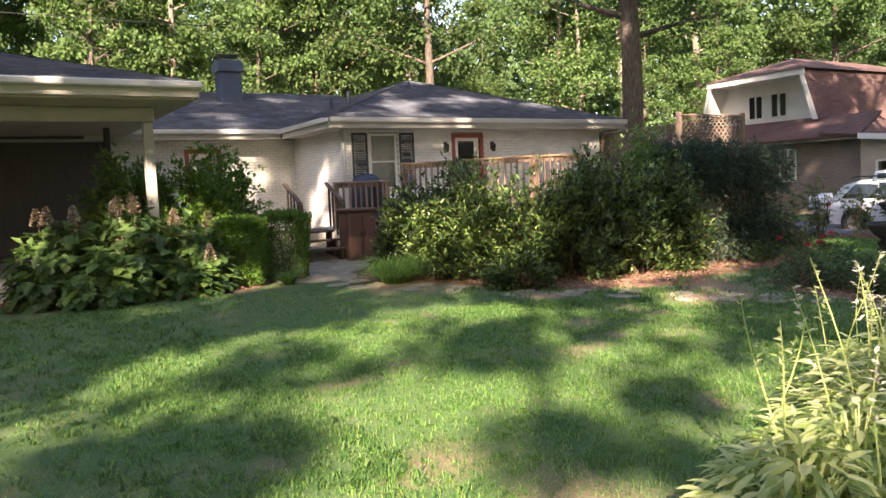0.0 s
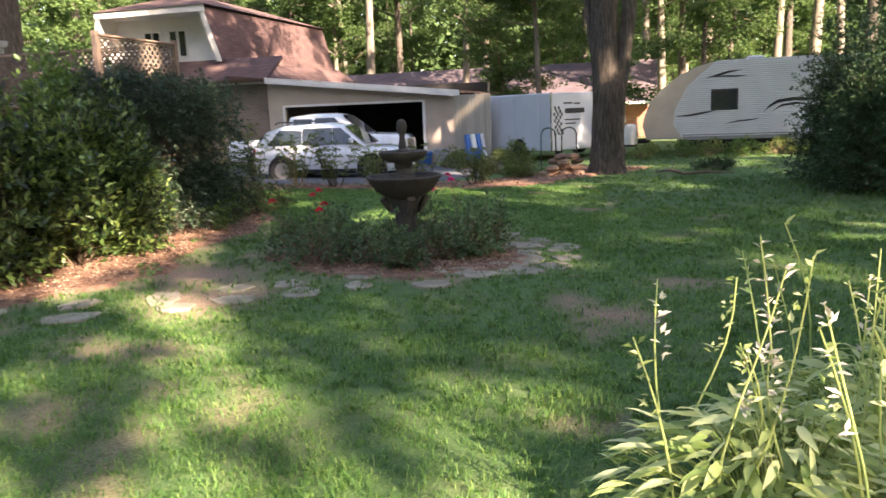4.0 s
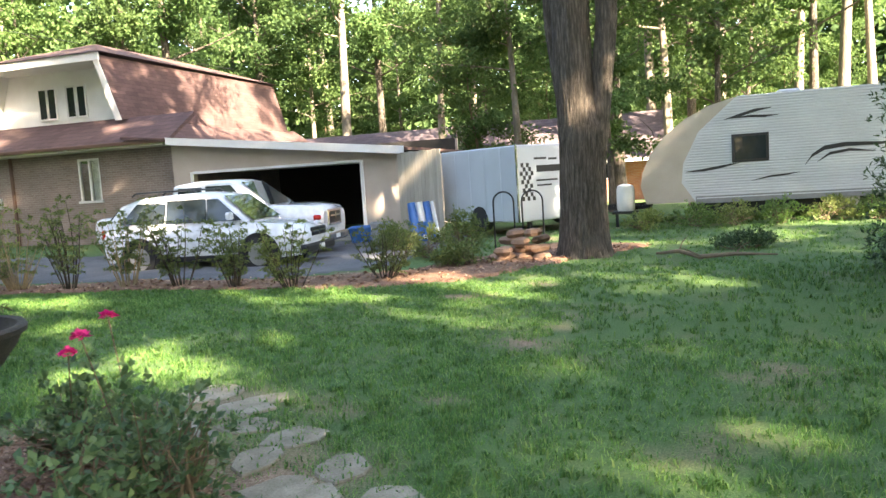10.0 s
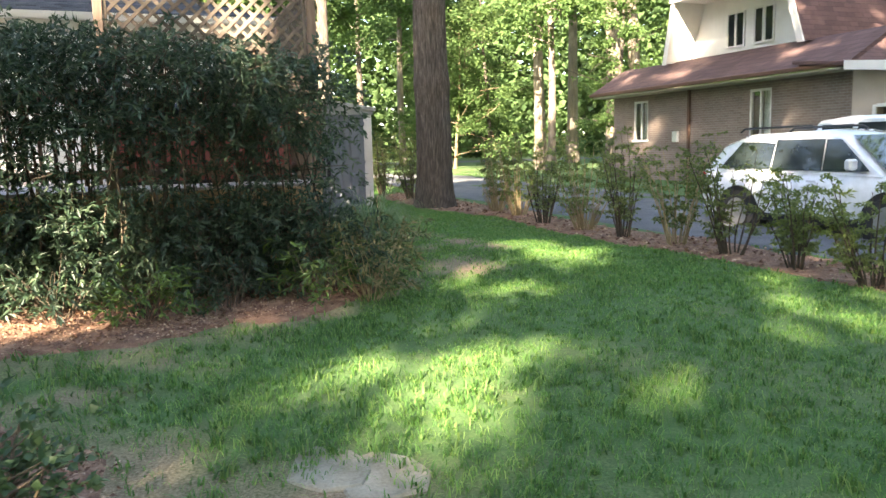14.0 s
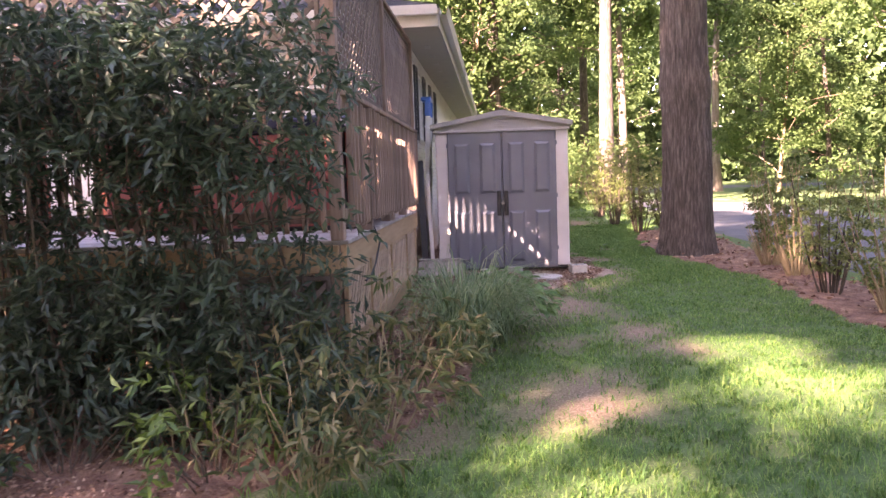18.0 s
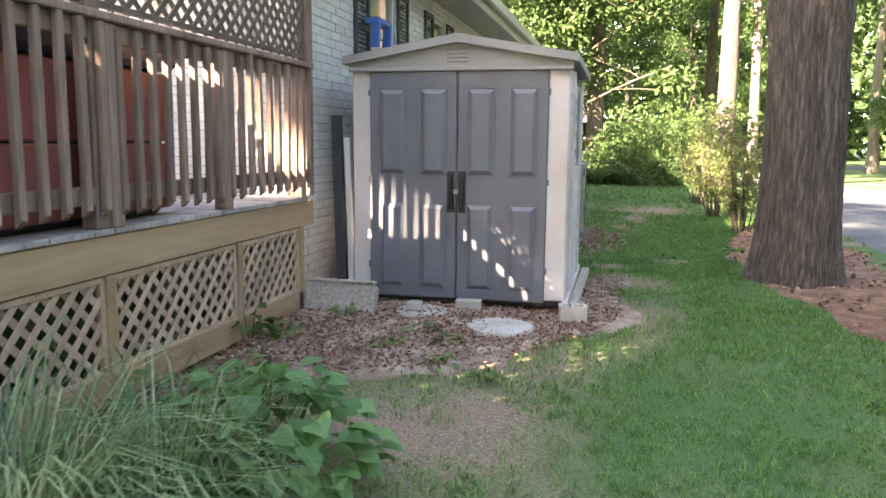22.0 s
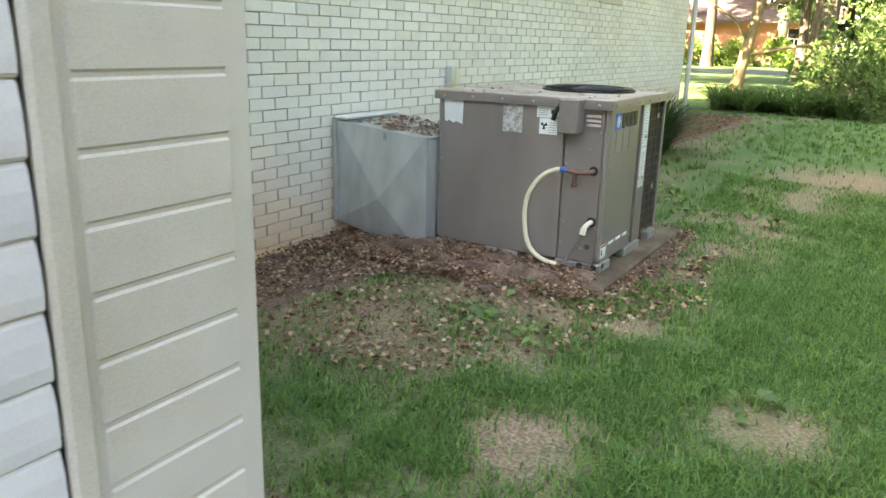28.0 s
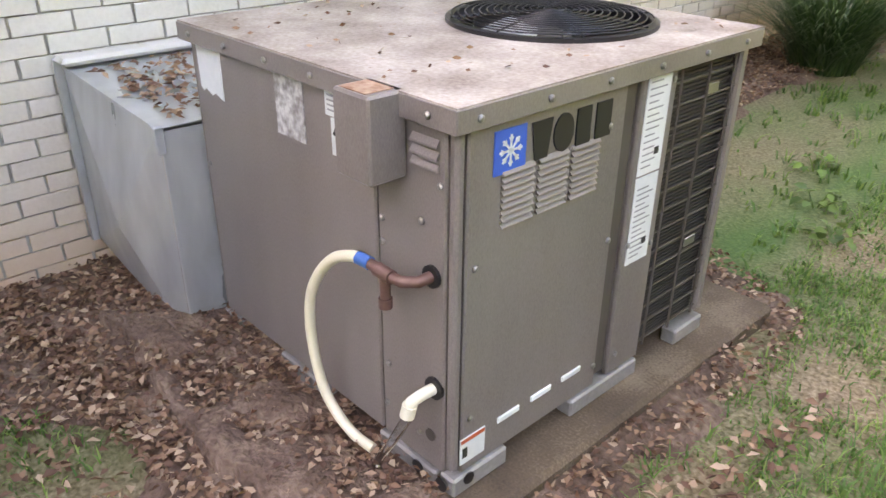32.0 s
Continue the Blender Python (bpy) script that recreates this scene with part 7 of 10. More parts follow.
# ---- travel trailer ----
rv = thing("travel_trailer", "white corrugated travel trailer with tan nose and dark swooshes", "camper", (27.5, 3.5, 0))
RO = (27.5, 3.5, 0)
nose = [(3.30, 0.30), (3.42, 0.72), (3.36, 1.05), (3.18, 1.45), (2.85, 1.85), (2.4, 2.2), (1.9, 2.45), (1.35, 2.60), (1.30, 2.60), (2.1, 1.9), (2.45, 1.2), (2.5, 0.75), (2.2, 0.30)]
body = [(2.2, 0.30), (2.5, 0.75), (2.45, 1.2), (2.1, 1.9), (1.30, 2.60), (0.5, 2.64), (-4.6, 2.64), (-4.75, 2.5), (-4.75, 0.30)]
part("nose_cap", local(Geo().prism(nose, 0, 27.5, 29.9), RO), M_RVNOSE, rv, "tan curved nose cap")
part("body", local(Geo().prism(body, 0, 27.5, 29.9), RO), M_RV, rv)
g = Geo()
for k in range(38):
    z = 0.36 + k * 0.06
    ye = 2.2 + min(0.28, (z - 0.3) * 0.6) if z < 1.2 else (2.45 - (z - 1.2) * 0.5 if z < 1.9 else 2.1 - (z - 1.9) * 1.14)
    if z < 2.58:
        g.prism([(27.5, z), (27.488, z + 0.012), (27.488, z + 0.034), (27.5, z + 0.046)], 1, -4.7, ye - 0.06)
part("corrugation", local(g, RO), M_RV, rv, "white corrugated side skin")
part("side_skirt", local(Geo().box((27.49, -4.7, 0.26), (27.52, 2.2, 0.44), 0.006), RO), M_RVGREY, rv)
wd = part("window", local(Geo().box((27.47, 0.62, 1.15), (27.49, 1.40, 1.78), 0.02), RO), M_BLACK, rv, "black framed window")
part("pane", local(Geo().box((27.462, 0.68, 1.21), (27.468, 1.34, 1.72), 0.002), RO), M_CARGLASS, wd)


def swoosh(pts, w):
    g = Geo()
    n = len(pts)
    for i, (y, z) in enumerate(pts):
        t = w * math.sin(math.pi * (i + 0.15) / (n - 0.7))
        g.v += [(27.482, y, z - t), (27.482, y, z + t)]
    g.f = [(2 * i, 2 * i + 1, 2 * i + 3, 2 * i + 2) for i in range(n - 1)]
    part("swoosh", local(g, RO), M_INK, rv, "dark swoosh decal")


swoosh([(2.4, 1.0), (2.0, 1.02), (1.6, 1.08), (1.25, 1.14)], 0.035)
swoosh([(1.55, 2.12), (1.2, 2.2), (0.9, 2.28), (0.55, 2.32)], 0.04)
swoosh([(1.4, 2.14), (1.0, 2.16), (0.7, 2.14), (0.4, 2.15)], 0.03)
swoosh([(1.0, 0.72), (0.6, 0.80), (0.3, 0.82), (0.0, 0.86)], 0.025)
swoosh([(-0.1, 1.0), (-0.25, 1.2), (-0.5, 1.35), (-0.9, 1.4), (-1.6, 1.38), (-2.2, 1.42)], 0.05)
swoosh([(-0.35, 1.05), (-0.6, 1.22), (-1.0, 1.28), (-1.5, 1.22)], 0.035)
part("roof_vent", local(Geo().box((28.4, -0.2, 2.64), (28.9, 0.3, 2.76), 0.04), RO), M_RV, rv)
part("chassis", local(Geo().box((27.7, -4.6, 0.0), (29.7, 2.3, 0.26), 0.02), RO), M_BLACK, rv, "dark chassis under the skirt")
part("awning_arm", local(Geo().box((27.44, -3.2, 0.6), (27.48, -3.15, 2.5), 0.006), RO), M_RV, rv)
for k in range(2):
    yy = -1.0 - k * 0.85
    w = part("wheel", local(Geo().tube([(27.56, yy, 0.22), (27.8, yy, 0.22)], 0.34, 20), RO), M_TYRE, rv)
    part("rim", local(Geo().tube([(27.54, yy, 0.22), (27.57, yy, 0.22)], 0.2, 16), RO), M_RIM, w)
part("hitch", local(Geo().bar((27.9, 3.2, 0.22), (28.6, 4.9, 0.22), 0.08, 0.1).bar((29.4, 3.2, 0.22), (28.7, 4.9, 0.22), 0.08, 0.1).box((28.55, 4.3, -0.2), (28.65, 4.4, 0.5), 0.01), RO), M_BLACK, rv, "black tow hitch")
part("tank_tray", local(Geo().box((27.5, 3.5, 0.1), (28.3, 4.1, 0.16), 0.01).box((27.55, 3.55, -0.25), (27.62, 3.62, 0.1)).box((27.55, 3.95, -0.25), (27.62, 4.02, 0.1)), RO), M_BLACK, rv)
part("propane_cover", local(Geo().lathe([(0.19, 0.0), (0.21, 0.06), (0.21, 0.5), (0.18, 0.6), (0.08, 0.64)], 20, (27.75, 3.78, 0.16)), RO), M_WHITE, rv, "white propane tank cover", smooth=True)

# ---- vehicles ----
def ring_loft(g, rings):
    k, n = len(g.v), len(rings[0])
    for r in rings:
        g.v += r
    for i in range(len(rings) - 1):
        for j in range(n):
            a, b = k + i * n + j, k + i * n + (j + 1) % n
            g.f.append((a, b, b + n, a + n))
    g.f += [tuple(k + j for j in range(n))[::-1], tuple(k + (len(rings) - 1) * n + j for j in range(n))]
    return g


def section(x, w, z0, z1, r=0.08, tuck=0.9, crown=0.03):
    """One cross-section of a car body at x: half-width w from z0 to z1."""
    return [(x, -w * tuck, z0), (x, -w, z0 + (z1 - z0) * 0.35), (x, -w, z0 + (z1 - z0) * 0.6), (x, -w * 0.97, z1 - r), (x, -w * 0.88, z1), (x, 0, z1 + crown), (x, w * 0.88, z1), (x, w * 0.97, z1 - r), (x, w, z0 + (z1 - z0) * 0.6), (x, w, z0 + (z1 - z0) * 0.35), (x, w * tuck, z0)]


def vehicle(name, label, at, turn, sections, cabin, glass, axle, wr, hw, lamps, pick=False):
    v = thing(name, label, "car", at, turn)
    part("body", ring_loft(Geo(), [section(*s) for s in sections]), M_CARWHITE, v, "white painted bodywork", smooth=True)
    rings = []
    for x, wb, wt, zb, zt in cabin:
        rings.append([(x, -wb, zb), (x, -wt, zt - 0.06), (x, -wt * 0.86, zt), (x, 0, zt + 0.02), (x, wt * 0.86, zt), (x, wt, zt - 0.06), (x, wb, zb)])
    cb = part("cabin", ring_loft(Geo(), rings), M_CARWHITE, v, smooth=True)
    for s in (-1, 1):
        for (x0_, x1_, t0, t1, zb, zt) in glass["side"]:
            wb, wt = glass["wb"] + 0.012, glass["wt"] + 0.012
            part("side_window", Geo().add([(x0_, s * wb, zb), (x1_, s * wb, zb), (t1, s * wt, zt), (t0, s * wt, zt)], [(0, 1, 2, 3)]), M_CARGLASS, cb)
        part("mirror", Geo().box((glass["mir"], s * (hw + 0.02), 1.08), (glass["mir"] + 0.12, s * (hw + 0.2), 1.24), 0.03), M_CARWHITE, v)
        for z_ in (0.80,):
            part("handle", Geo().box((0.0, s * (hw + 0.005), z_ + 0.1), (0.16, s * (hw + 0.025), z_ + 0.13), 0.006), M_CARWHITE, v)
        part("sill", Geo().box((axle[0] + wr + 0.1, s * (hw - 0.04), 0.26), (axle[1] - wr - 0.1, s * (hw + 0.01), 0.38), 0.02), M_BLACK, v)
        part("headlamp", Geo().box((lamps[0] - 0.3, s * (hw - 0.42), lamps[1]), (lamps[0], s * (hw - 0.06), lamps[1] + 0.16), 0.04), M_LAMP, v)
        part("tail_lamp", Geo().box((sections[0][0] + 0.01, s * (hw - 0.17), 0.80), (sections[0][0] + 0.13, s * (hw - 0.05), 1.0), 0.03), M_REDLAMP, v)
        for ax_ in axle:
            part("wheel_arch", Geo().tube([(ax_, s * (hw - 0.25), wr), (ax_, s * (hw + 0.008), wr)], wr + 0.07, 28), M_BLACK, v)
            wh = part("wheel", Geo().lathe([(wr * 0.62, -0.11), (wr * 0.95, -0.11), (wr, -0.07), (wr, 0.07), (wr * 0.95, 0.11), (wr * 0.62, 0.11)], 28), M_TYRE, v, "black tyre", smooth=True)
            wh.matrix_basis = pose(ax_, s * (hw - 0.09), wr, 90, 0, 0)
            part("rim", Geo().lathe([(wr * 0.63, -0.115), (wr * 0.60, -0.09), (wr * 0.60, 0.09), (wr * 0.63, 0.115)], 28), M_RIM, wh)
            sp_ = Geo()
            for k in range(6):
                a = k * math.pi / 3
                for e in (-0.1, 0.1):
                    sp_.bar((0.03 * math.cos(a), 0.03 * math.sin(a), e), (wr * 0.6 * math.cos(a), wr * 0.6 * math.sin(a), e), 0.06, 0.02)
            part("spokes", sp_.lathe([(0.05, -0.118), (0.05, 0.118)], 12), M_RIM, wh)
    for pts in glass["ends"]:
        part("windscreen", Geo().add(pts, [(0, 1, 2, 3)]), M_CARGLASS, cb)
    fx = sections[-1][0]
    if pick:
        part("grille_surround", Geo().box((fx - 0.02, -0.5, lamps[1] - 0.16), (fx + 0.015, 0.5, lamps[1] + 0.23), 0.02), M_CHROME, v)
        for s in (-1, 1):
            part("turn_lamp", Geo().box((lamps[0] - 0.2, s * (hw - 0.16), lamps[1] + 0.01), (lamps[0] - 0.01, s * (hw - 0.035), lamps[1] + 0.13), 0.03), M_REDLAMP, v)
    part("grille", Geo().box((fx - 0.03, -0.42, lamps[1] - (0.02, 0.12)[pick]), (fx + 0.02, 0.42, lamps[1] + (0.16, 0.19)[pick]), 0.02), M_BLACK, v)
    part("grille_bar", Geo().box((fx + 0.02, -0.38, lamps[1] + 0.05), (fx + 0.035, 0.38, lamps[1] + 0.09), 0.005).box((fx + 0.021, -0.03, lamps[1] - 0.01), (fx + 0.034, 0.03, lamps[1] + 0.15), 0.005), M_CHROME, v)
    part("bumper", Geo().box((fx - 0.1, -hw * 0.92, 0.3), (fx + 0.06, hw * 0.92, 0.5), 0.04), (M_BLACK, M_CHROME)[pick], v)
    part("number_plate", Geo().box((fx + 0.06, -0.15, 0.36), (fx + 0.07, 0.15, 0.46), 0.003), M_PAPER, v)
    return v


suv_s = [(-2.25, 0.80, 0.42, 1.0), (-2.18, 0.88, 0.30, 1.06), (-1.2, 0.92, 0.26, 1.04), (0.6, 0.92, 0.26, 1.02), (1.0, 0.915, 0.26, 1.01), (1.6, 0.90, 0.26, 0.97), (2.0, 0.86, 0.28, 0.90), (2.2, 0.77, 0.30, 0.80), (2.30, 0.66, 0.34, 0.72)]
suv_c = [(-2.2, 0.80, 0.70, 1.0, 1.06), (-1.86, 0.84, 0.69, 1.0, 1.47), (-1.3, 0.86, 0.72, 1.0, 1.62), (0.0, 0.86, 0.72, 1.0, 1.66), (0.45, 0.86, 0.70, 1.0, 1.58), (1.15, 0.85, 0.80, 0.98, 1.03)]
vehicle("suv", "white SUV parked on the asphalt drive behind the hedge", (23.4, 12.12, -0.42), -85.0, suv_s, suv_c,
        {"side": [(-1.78, -0.735, -1.42, -0.735, 1.08, 1.50), (-0.715, 0.21, -0.715, 0.17, 1.06, 1.53), (0.23, 1.0, 0.19, 0.44, 1.06, 1.52)], "wb": 0.86, "wt": 0.725, "mir": 0.75,
         "ends": [[(1.17, -0.74, 1.06), (1.17, 0.74, 1.06), (0.52, 0.60, 1.575), (0.52, -0.60, 1.575)], [(-2.155, -0.7, 1.16), (-2.155, 0.7, 1.16), (-1.925, 0.58, 1.43), (-1.925, -0.58, 1.43)]]},
        (-1.34, 1.34), 0.365, 0.92, (2.2, 0.66))
bpy.data.objects["suv"].scale = (0.985, 0.98, 1.0)
for s in (-0.6, 0.6):
    part("roof_rail", Geo().tube([(-1.6, s, 1.66), (-1.5, s, 1.72), (-0.2, s, 1.73), (-0.1, s, 1.68)], 0.018, 8), M_BLACK, bpy.data.objects["suv"])
tr_s = [(-2.95, 0.94, 0.55, 1.12), (-2.8, 0.98, 0.5, 1.16), (-0.9, 0.98, 0.48, 1.14), (0.0, 0.98, 0.45, 1.14), (1.2, 0.97, 0.45, 1.22), (1.7, 0.97, 0.45, 1.25), (2.4, 0.96, 0.45, 1.22), (2.8, 0.92, 0.48, 1.15), (2.92, 0.84, 0.5, 1.04)]
tr_c = [(-1.0, 0.90, 0.76, 1.1, 1.16), (-0.85, 0.90, 0.76, 1.1, 1.86), (-0.2, 0.91, 0.78, 1.1, 1.93), (0.62, 0.91, 0.77, 1.1, 1.91), (0.85, 0.91, 0.75, 1.1, 1.83), (1.6, 0.90, 0.82, 1.1, 1.24)]
vehicle("pickup_truck", "white crew-cab pickup truck parked before the garage", (26.0, 13.6, -0.42), -84, tr_s, tr_c,
        {"side": [(-0.75, -0.1, -0.72, -0.1, 1.20, 1.78), (0.0, 1.22, 0.0, 0.64, 1.20, 1.80)], "wb": 0.905, "wt": 0.79, "mir": 1.15,
         "ends": [[(1.61, -0.76, 1.27), (1.61, 0.76, 1.27), (0.86, 0.66, 1.86), (0.86, -0.66, 1.86)], [(-0.98, -0.7, 1.25), (-0.98, 0.7, 1.25), (-0.9, 0.62, 1.78), (-0.9, -0.62, 1.78)]]},
        (-1.85, 1.9), 0.40, 0.98, (2.9, 0.84), True)

# ---- red brick house beyond, and one across the road ----
fh = thing("far_brick_house", "low red brick house with plum-grey roof behind the trailers", "house", (45, 6, -0.4))
FO = (45, 6, -0.4)
part("wall", local(Geo().box((45, 3.3, -0.4), (45.2, 5.0, 1.55)).box((45, 5.0, -0.4), (45.2, 6.0, 0.7)).box((45, 6.0, -0.4), (45.2, 22, 1.55)).box((45.2, 3.3, -0.4), (54, 3.5, 1.55)), FO), M_RBRICK, fh, "red brick wall")
part("roof", local(Geo().prism([(44.3, 1.5), (49.5, 3.9), (55, 1.5), (55, 1.35), (49.5, 3.7), (44.3, 1.35)], 1, 2.8, 23), FO), M_PSHINGLE, fh, "plum-grey gable roof")
part("gutter", local(Geo().box((44.2, 2.8, 1.38), (44.3, 23, 1.52), 0.02), FO), M_WHITE, fh)
w = part("window", local(Geo().box((44.96, 4.95, 0.65), (45.0, 6.05, 0.7)).box((45.02, 5.47, 0.7), (45.1, 5.53, 1.55)), FO), M_WHITE, fh)
part("pane", local(Geo().box((45.1, 5.0, 0.7), (45.12, 6.0, 1.55)), FO), M_DARKGLASS, w)
rh = thing("house_across_road", "red brick house across the road behind clipped hedges", "house", (3, 84, 0))
part("wall", Geo().box((-9, 0, -0.3), (9.5, 0.3, 1.2)).box((-9, 0, 2.7), (9.5, 0.3, 3.4)).box((-9, 0, 1.2), (6.4, 0.3, 2.7)).box((7.6, 0, 1.2), (9.5, 0.3, 2.7)), M_RBRICK, rh, "red brick wall")
w = part("window", Geo().box((6.4, 0.05, 1.2), (6.5, 0.15, 2.7)).box((7.5, 0.05, 1.2), (7.6, 0.15, 2.7)).box((6.5, 0.05, 1.92), (7.5, 0.15, 1.98)).box((6.97, 0.05, 1.2), (7.03, 0.15, 1.92)), M_WHITE, rh)
part("pane", Geo().box((6.5, 0.16, 1.2), (7.5, 0.18, 2.7)), M_DARKGLASS, w)
part("shutter", Geo().box((5.9, -0.05, 1.15), (6.35, -0.01, 2.75), 0.01), M_DARKWOOD, w)
part("shutter", Geo().box((7.65, -0.05, 1.15), (8.1, -0.01, 2.75), 0.01), M_DARKWOOD, w)
part("roof", Geo().prism([(-1.0, 3.3), (4.5, 6.6), (10, 3.3), (10, 3.1), (4.5, 6.4), (-1.0, 3.1)], 0, -10, 10.4), M_PSHINGLE, rh, "grey gable roof")
mb = thing("mailbox", "red mailbox on a pale post by the road", "mailbox", (12.3, 50.5, 0.1), 20)
part("post", Geo().box((-0.06, -0.06, 0), (0.06, 0.06, 1.5), 0.01), M_WHITE, mb)
part("box", Geo().prism([(-0.1, 0.95), (0.1, 0.95), (0.1, 1.1), (0.06, 1.18), (-0.06, 1.18), (-0.1, 1.1)], 1, -0.55, -0.07), M_REDLAMP, mb, "red metal mailbox")

# stone pile and hoops by the double oak
rp = random.Random(8)
for k in range(14):
    lx, ly, lz = 22.0 + rp.uniform(-0.2, 0.35), 5.25 + rp.uniform(-0.35, 0.35), -0.22 + (k // 4) * 0.14
    g = Geo().lathe([(0.02, -0.07), (0.12, -0.06), (0.17, 0.0), (0.13, 0.06), (0.02, 0.08)], 9, lobes=3, deep=0.18)
    ob = solo("stacked_stone", g, mat("red_tan_stone", [(0.16, 0.09, 0.06), (0.28, 0.18, 0.125)], 6, 0.9, bump=0.6) if k == 0 else bpy.data.materials["red_tan_stone"], "reddish rough stone in a low stack", "stone", group="stacked stones")
    ob.matrix_world = pose(lx, ly, lz, rp.uniform(-12, 12), rp.uniform(-12, 12), rp.uniform(0, 360))
hp_ = thing("garden_hoops", "two black wire plant hoops stuck in the ground", "plant support", (23.5, 5.6, float(land(23.5, 5.6))))
for k in range(2):
    part("hoop", Geo().tube([(0, -0.28 + k * 0.56 + 0.2 * math.cos(math.pi * j / 12), 0.95 + 0.2 * math.sin(math.pi * j / 12)) for j in range(13)], 0.018, 6).tube([(0, -0.48 + k * 0.56, 0.95), (0, -0.48 + k * 0.56, -0.1)], 0.018, 6).tube([(0, -0.08 + k * 0.56, 0.95), (0, -0.08 + k * 0.56, -0.1)], 0.018, 6), M_BLACK, hp_)

fb = thing("fallen_branch", "bare grey fallen branch lying on the grass verge", "branch", (21.4, 2.2, float(land(21.4, 2.2))))
part("limb", Geo().tube([(0.45, 0.85, 0.05), (0.25, 0.5, 0.10), (-0.1, 0.2, 0.04), (-0.2, -0.3, 0.08), (-0.15, -0.9, 0.05)], [0.02, 0.035, 0.04, 0.03, 0.012], 8), M_TWIG, fb, smooth=True)
for a, b in (((0.25, 0.5, 0.10), (0.45, 0.35, 0.32)), ((-0.1, 0.2, 0.05), (-0.3, 0.5, 0.22)), ((-0.2, -0.3, 0.08), (0.05, -0.55, 0.24))):
    part("twig", Geo().tube([a, tuple((p + q) / 2 + 0.02 for p, q in zip(a, b)), b], [0.014, 0.009, 0.004], 6), M_TWIG, fb, smooth=True)

# power line high over the yard
solo("power_line", Geo().tube([(-20 + 8 * k, 26 - 0.3 * k, 7.0 + 0.02 * (k - 4) ** 2) for k in range(9)], 0.012, 5), M_BLACK, "thin overhead wire above the roofs", "cable")

# ---- trees ----
def trunk_geo(path, radii, n=14, rough=0.0, seed=0, flare=0.0, ridges=0):
    """A bark-rough tapering trunk or limb along path."""
    rr = random.Random(seed)
    g = Geo()
    ph = [rr.uniform(0, 6.28) for _ in range(4)]
    pts = [Vector(p) for p in path]
    for i, p in enumerate(pts):
        d = (pts[min(i + 1, len(pts) - 1)] - pts[max(i - 1, 0)]).normalized()
        x = Vector((1, 0, 0)) - d * d.x
        if x.length < 0.2:
            x = Vector((0, 1, 0)) - d * d.y
        x.normalize()
        y = d.cross(x)
        for j in range(n):
            a = 2 * math.pi * j / n
            h = p.z - pts[0].z
            k = 1 + rough * (math.sin(3 * a + ph[0] + h * 0.7) * 0.5 + math.sin(7 * a + ph[1] + h * 1.9) * 0.35)
            if ridges:
                w = noise.noise((math.cos(a) * 2.2 + seed, math.sin(a) * 2.2, h * 1.0))
                k += rough * 0.62 * math.sin(ridges * a + 13.0 * w + ph[2]) * (0.6 + 0.8 * abs(noise.noise((a * 4, h * 1.7, seed)))) + rough * 0.45 * noise.noise((math.cos(a) * 9, math.sin(a) * 9, h * 2.6))
            k += flare * math.exp(-h * 3.2) * (1 + 0.45 * math.sin(5 * a + ph[3]))
            g.v.append(tuple(p + (x * math.cos(a) + y * math.sin(a)) * radii[i] * k))
    for i in range(len(pts) - 1):
        for j in range(n):
            a, b = i * n + j, i * n + (j + 1) % n
            g.f.append((a, b, b + n, a + n))
    return g


def curve_path(p, q, bend, seed, n=7):
    rr = random.Random(seed)
    p, q = Vector(p), Vector(q)
    o = Vector((rr.uniform(-1, 1), rr.uniform(-1, 1), rr.uniform(-0.2, 0.3))) * bend
    o2 = Vector((rr.uniform(-1, 1), rr.uniform(-1, 1), 0)) * bend * 0.4
    return [p.lerp(q, i / (n - 1)) + o * math.sin(math.pi * i / (n - 1)) + o2 * math.sin(2 * math.pi * i / (n - 1)) for i in range(n)]


def taper(r0, r1, n, p=1.0):
    return [r0 + (r1 - r0) * (i / (n - 1)) ** p for i in range(n)]


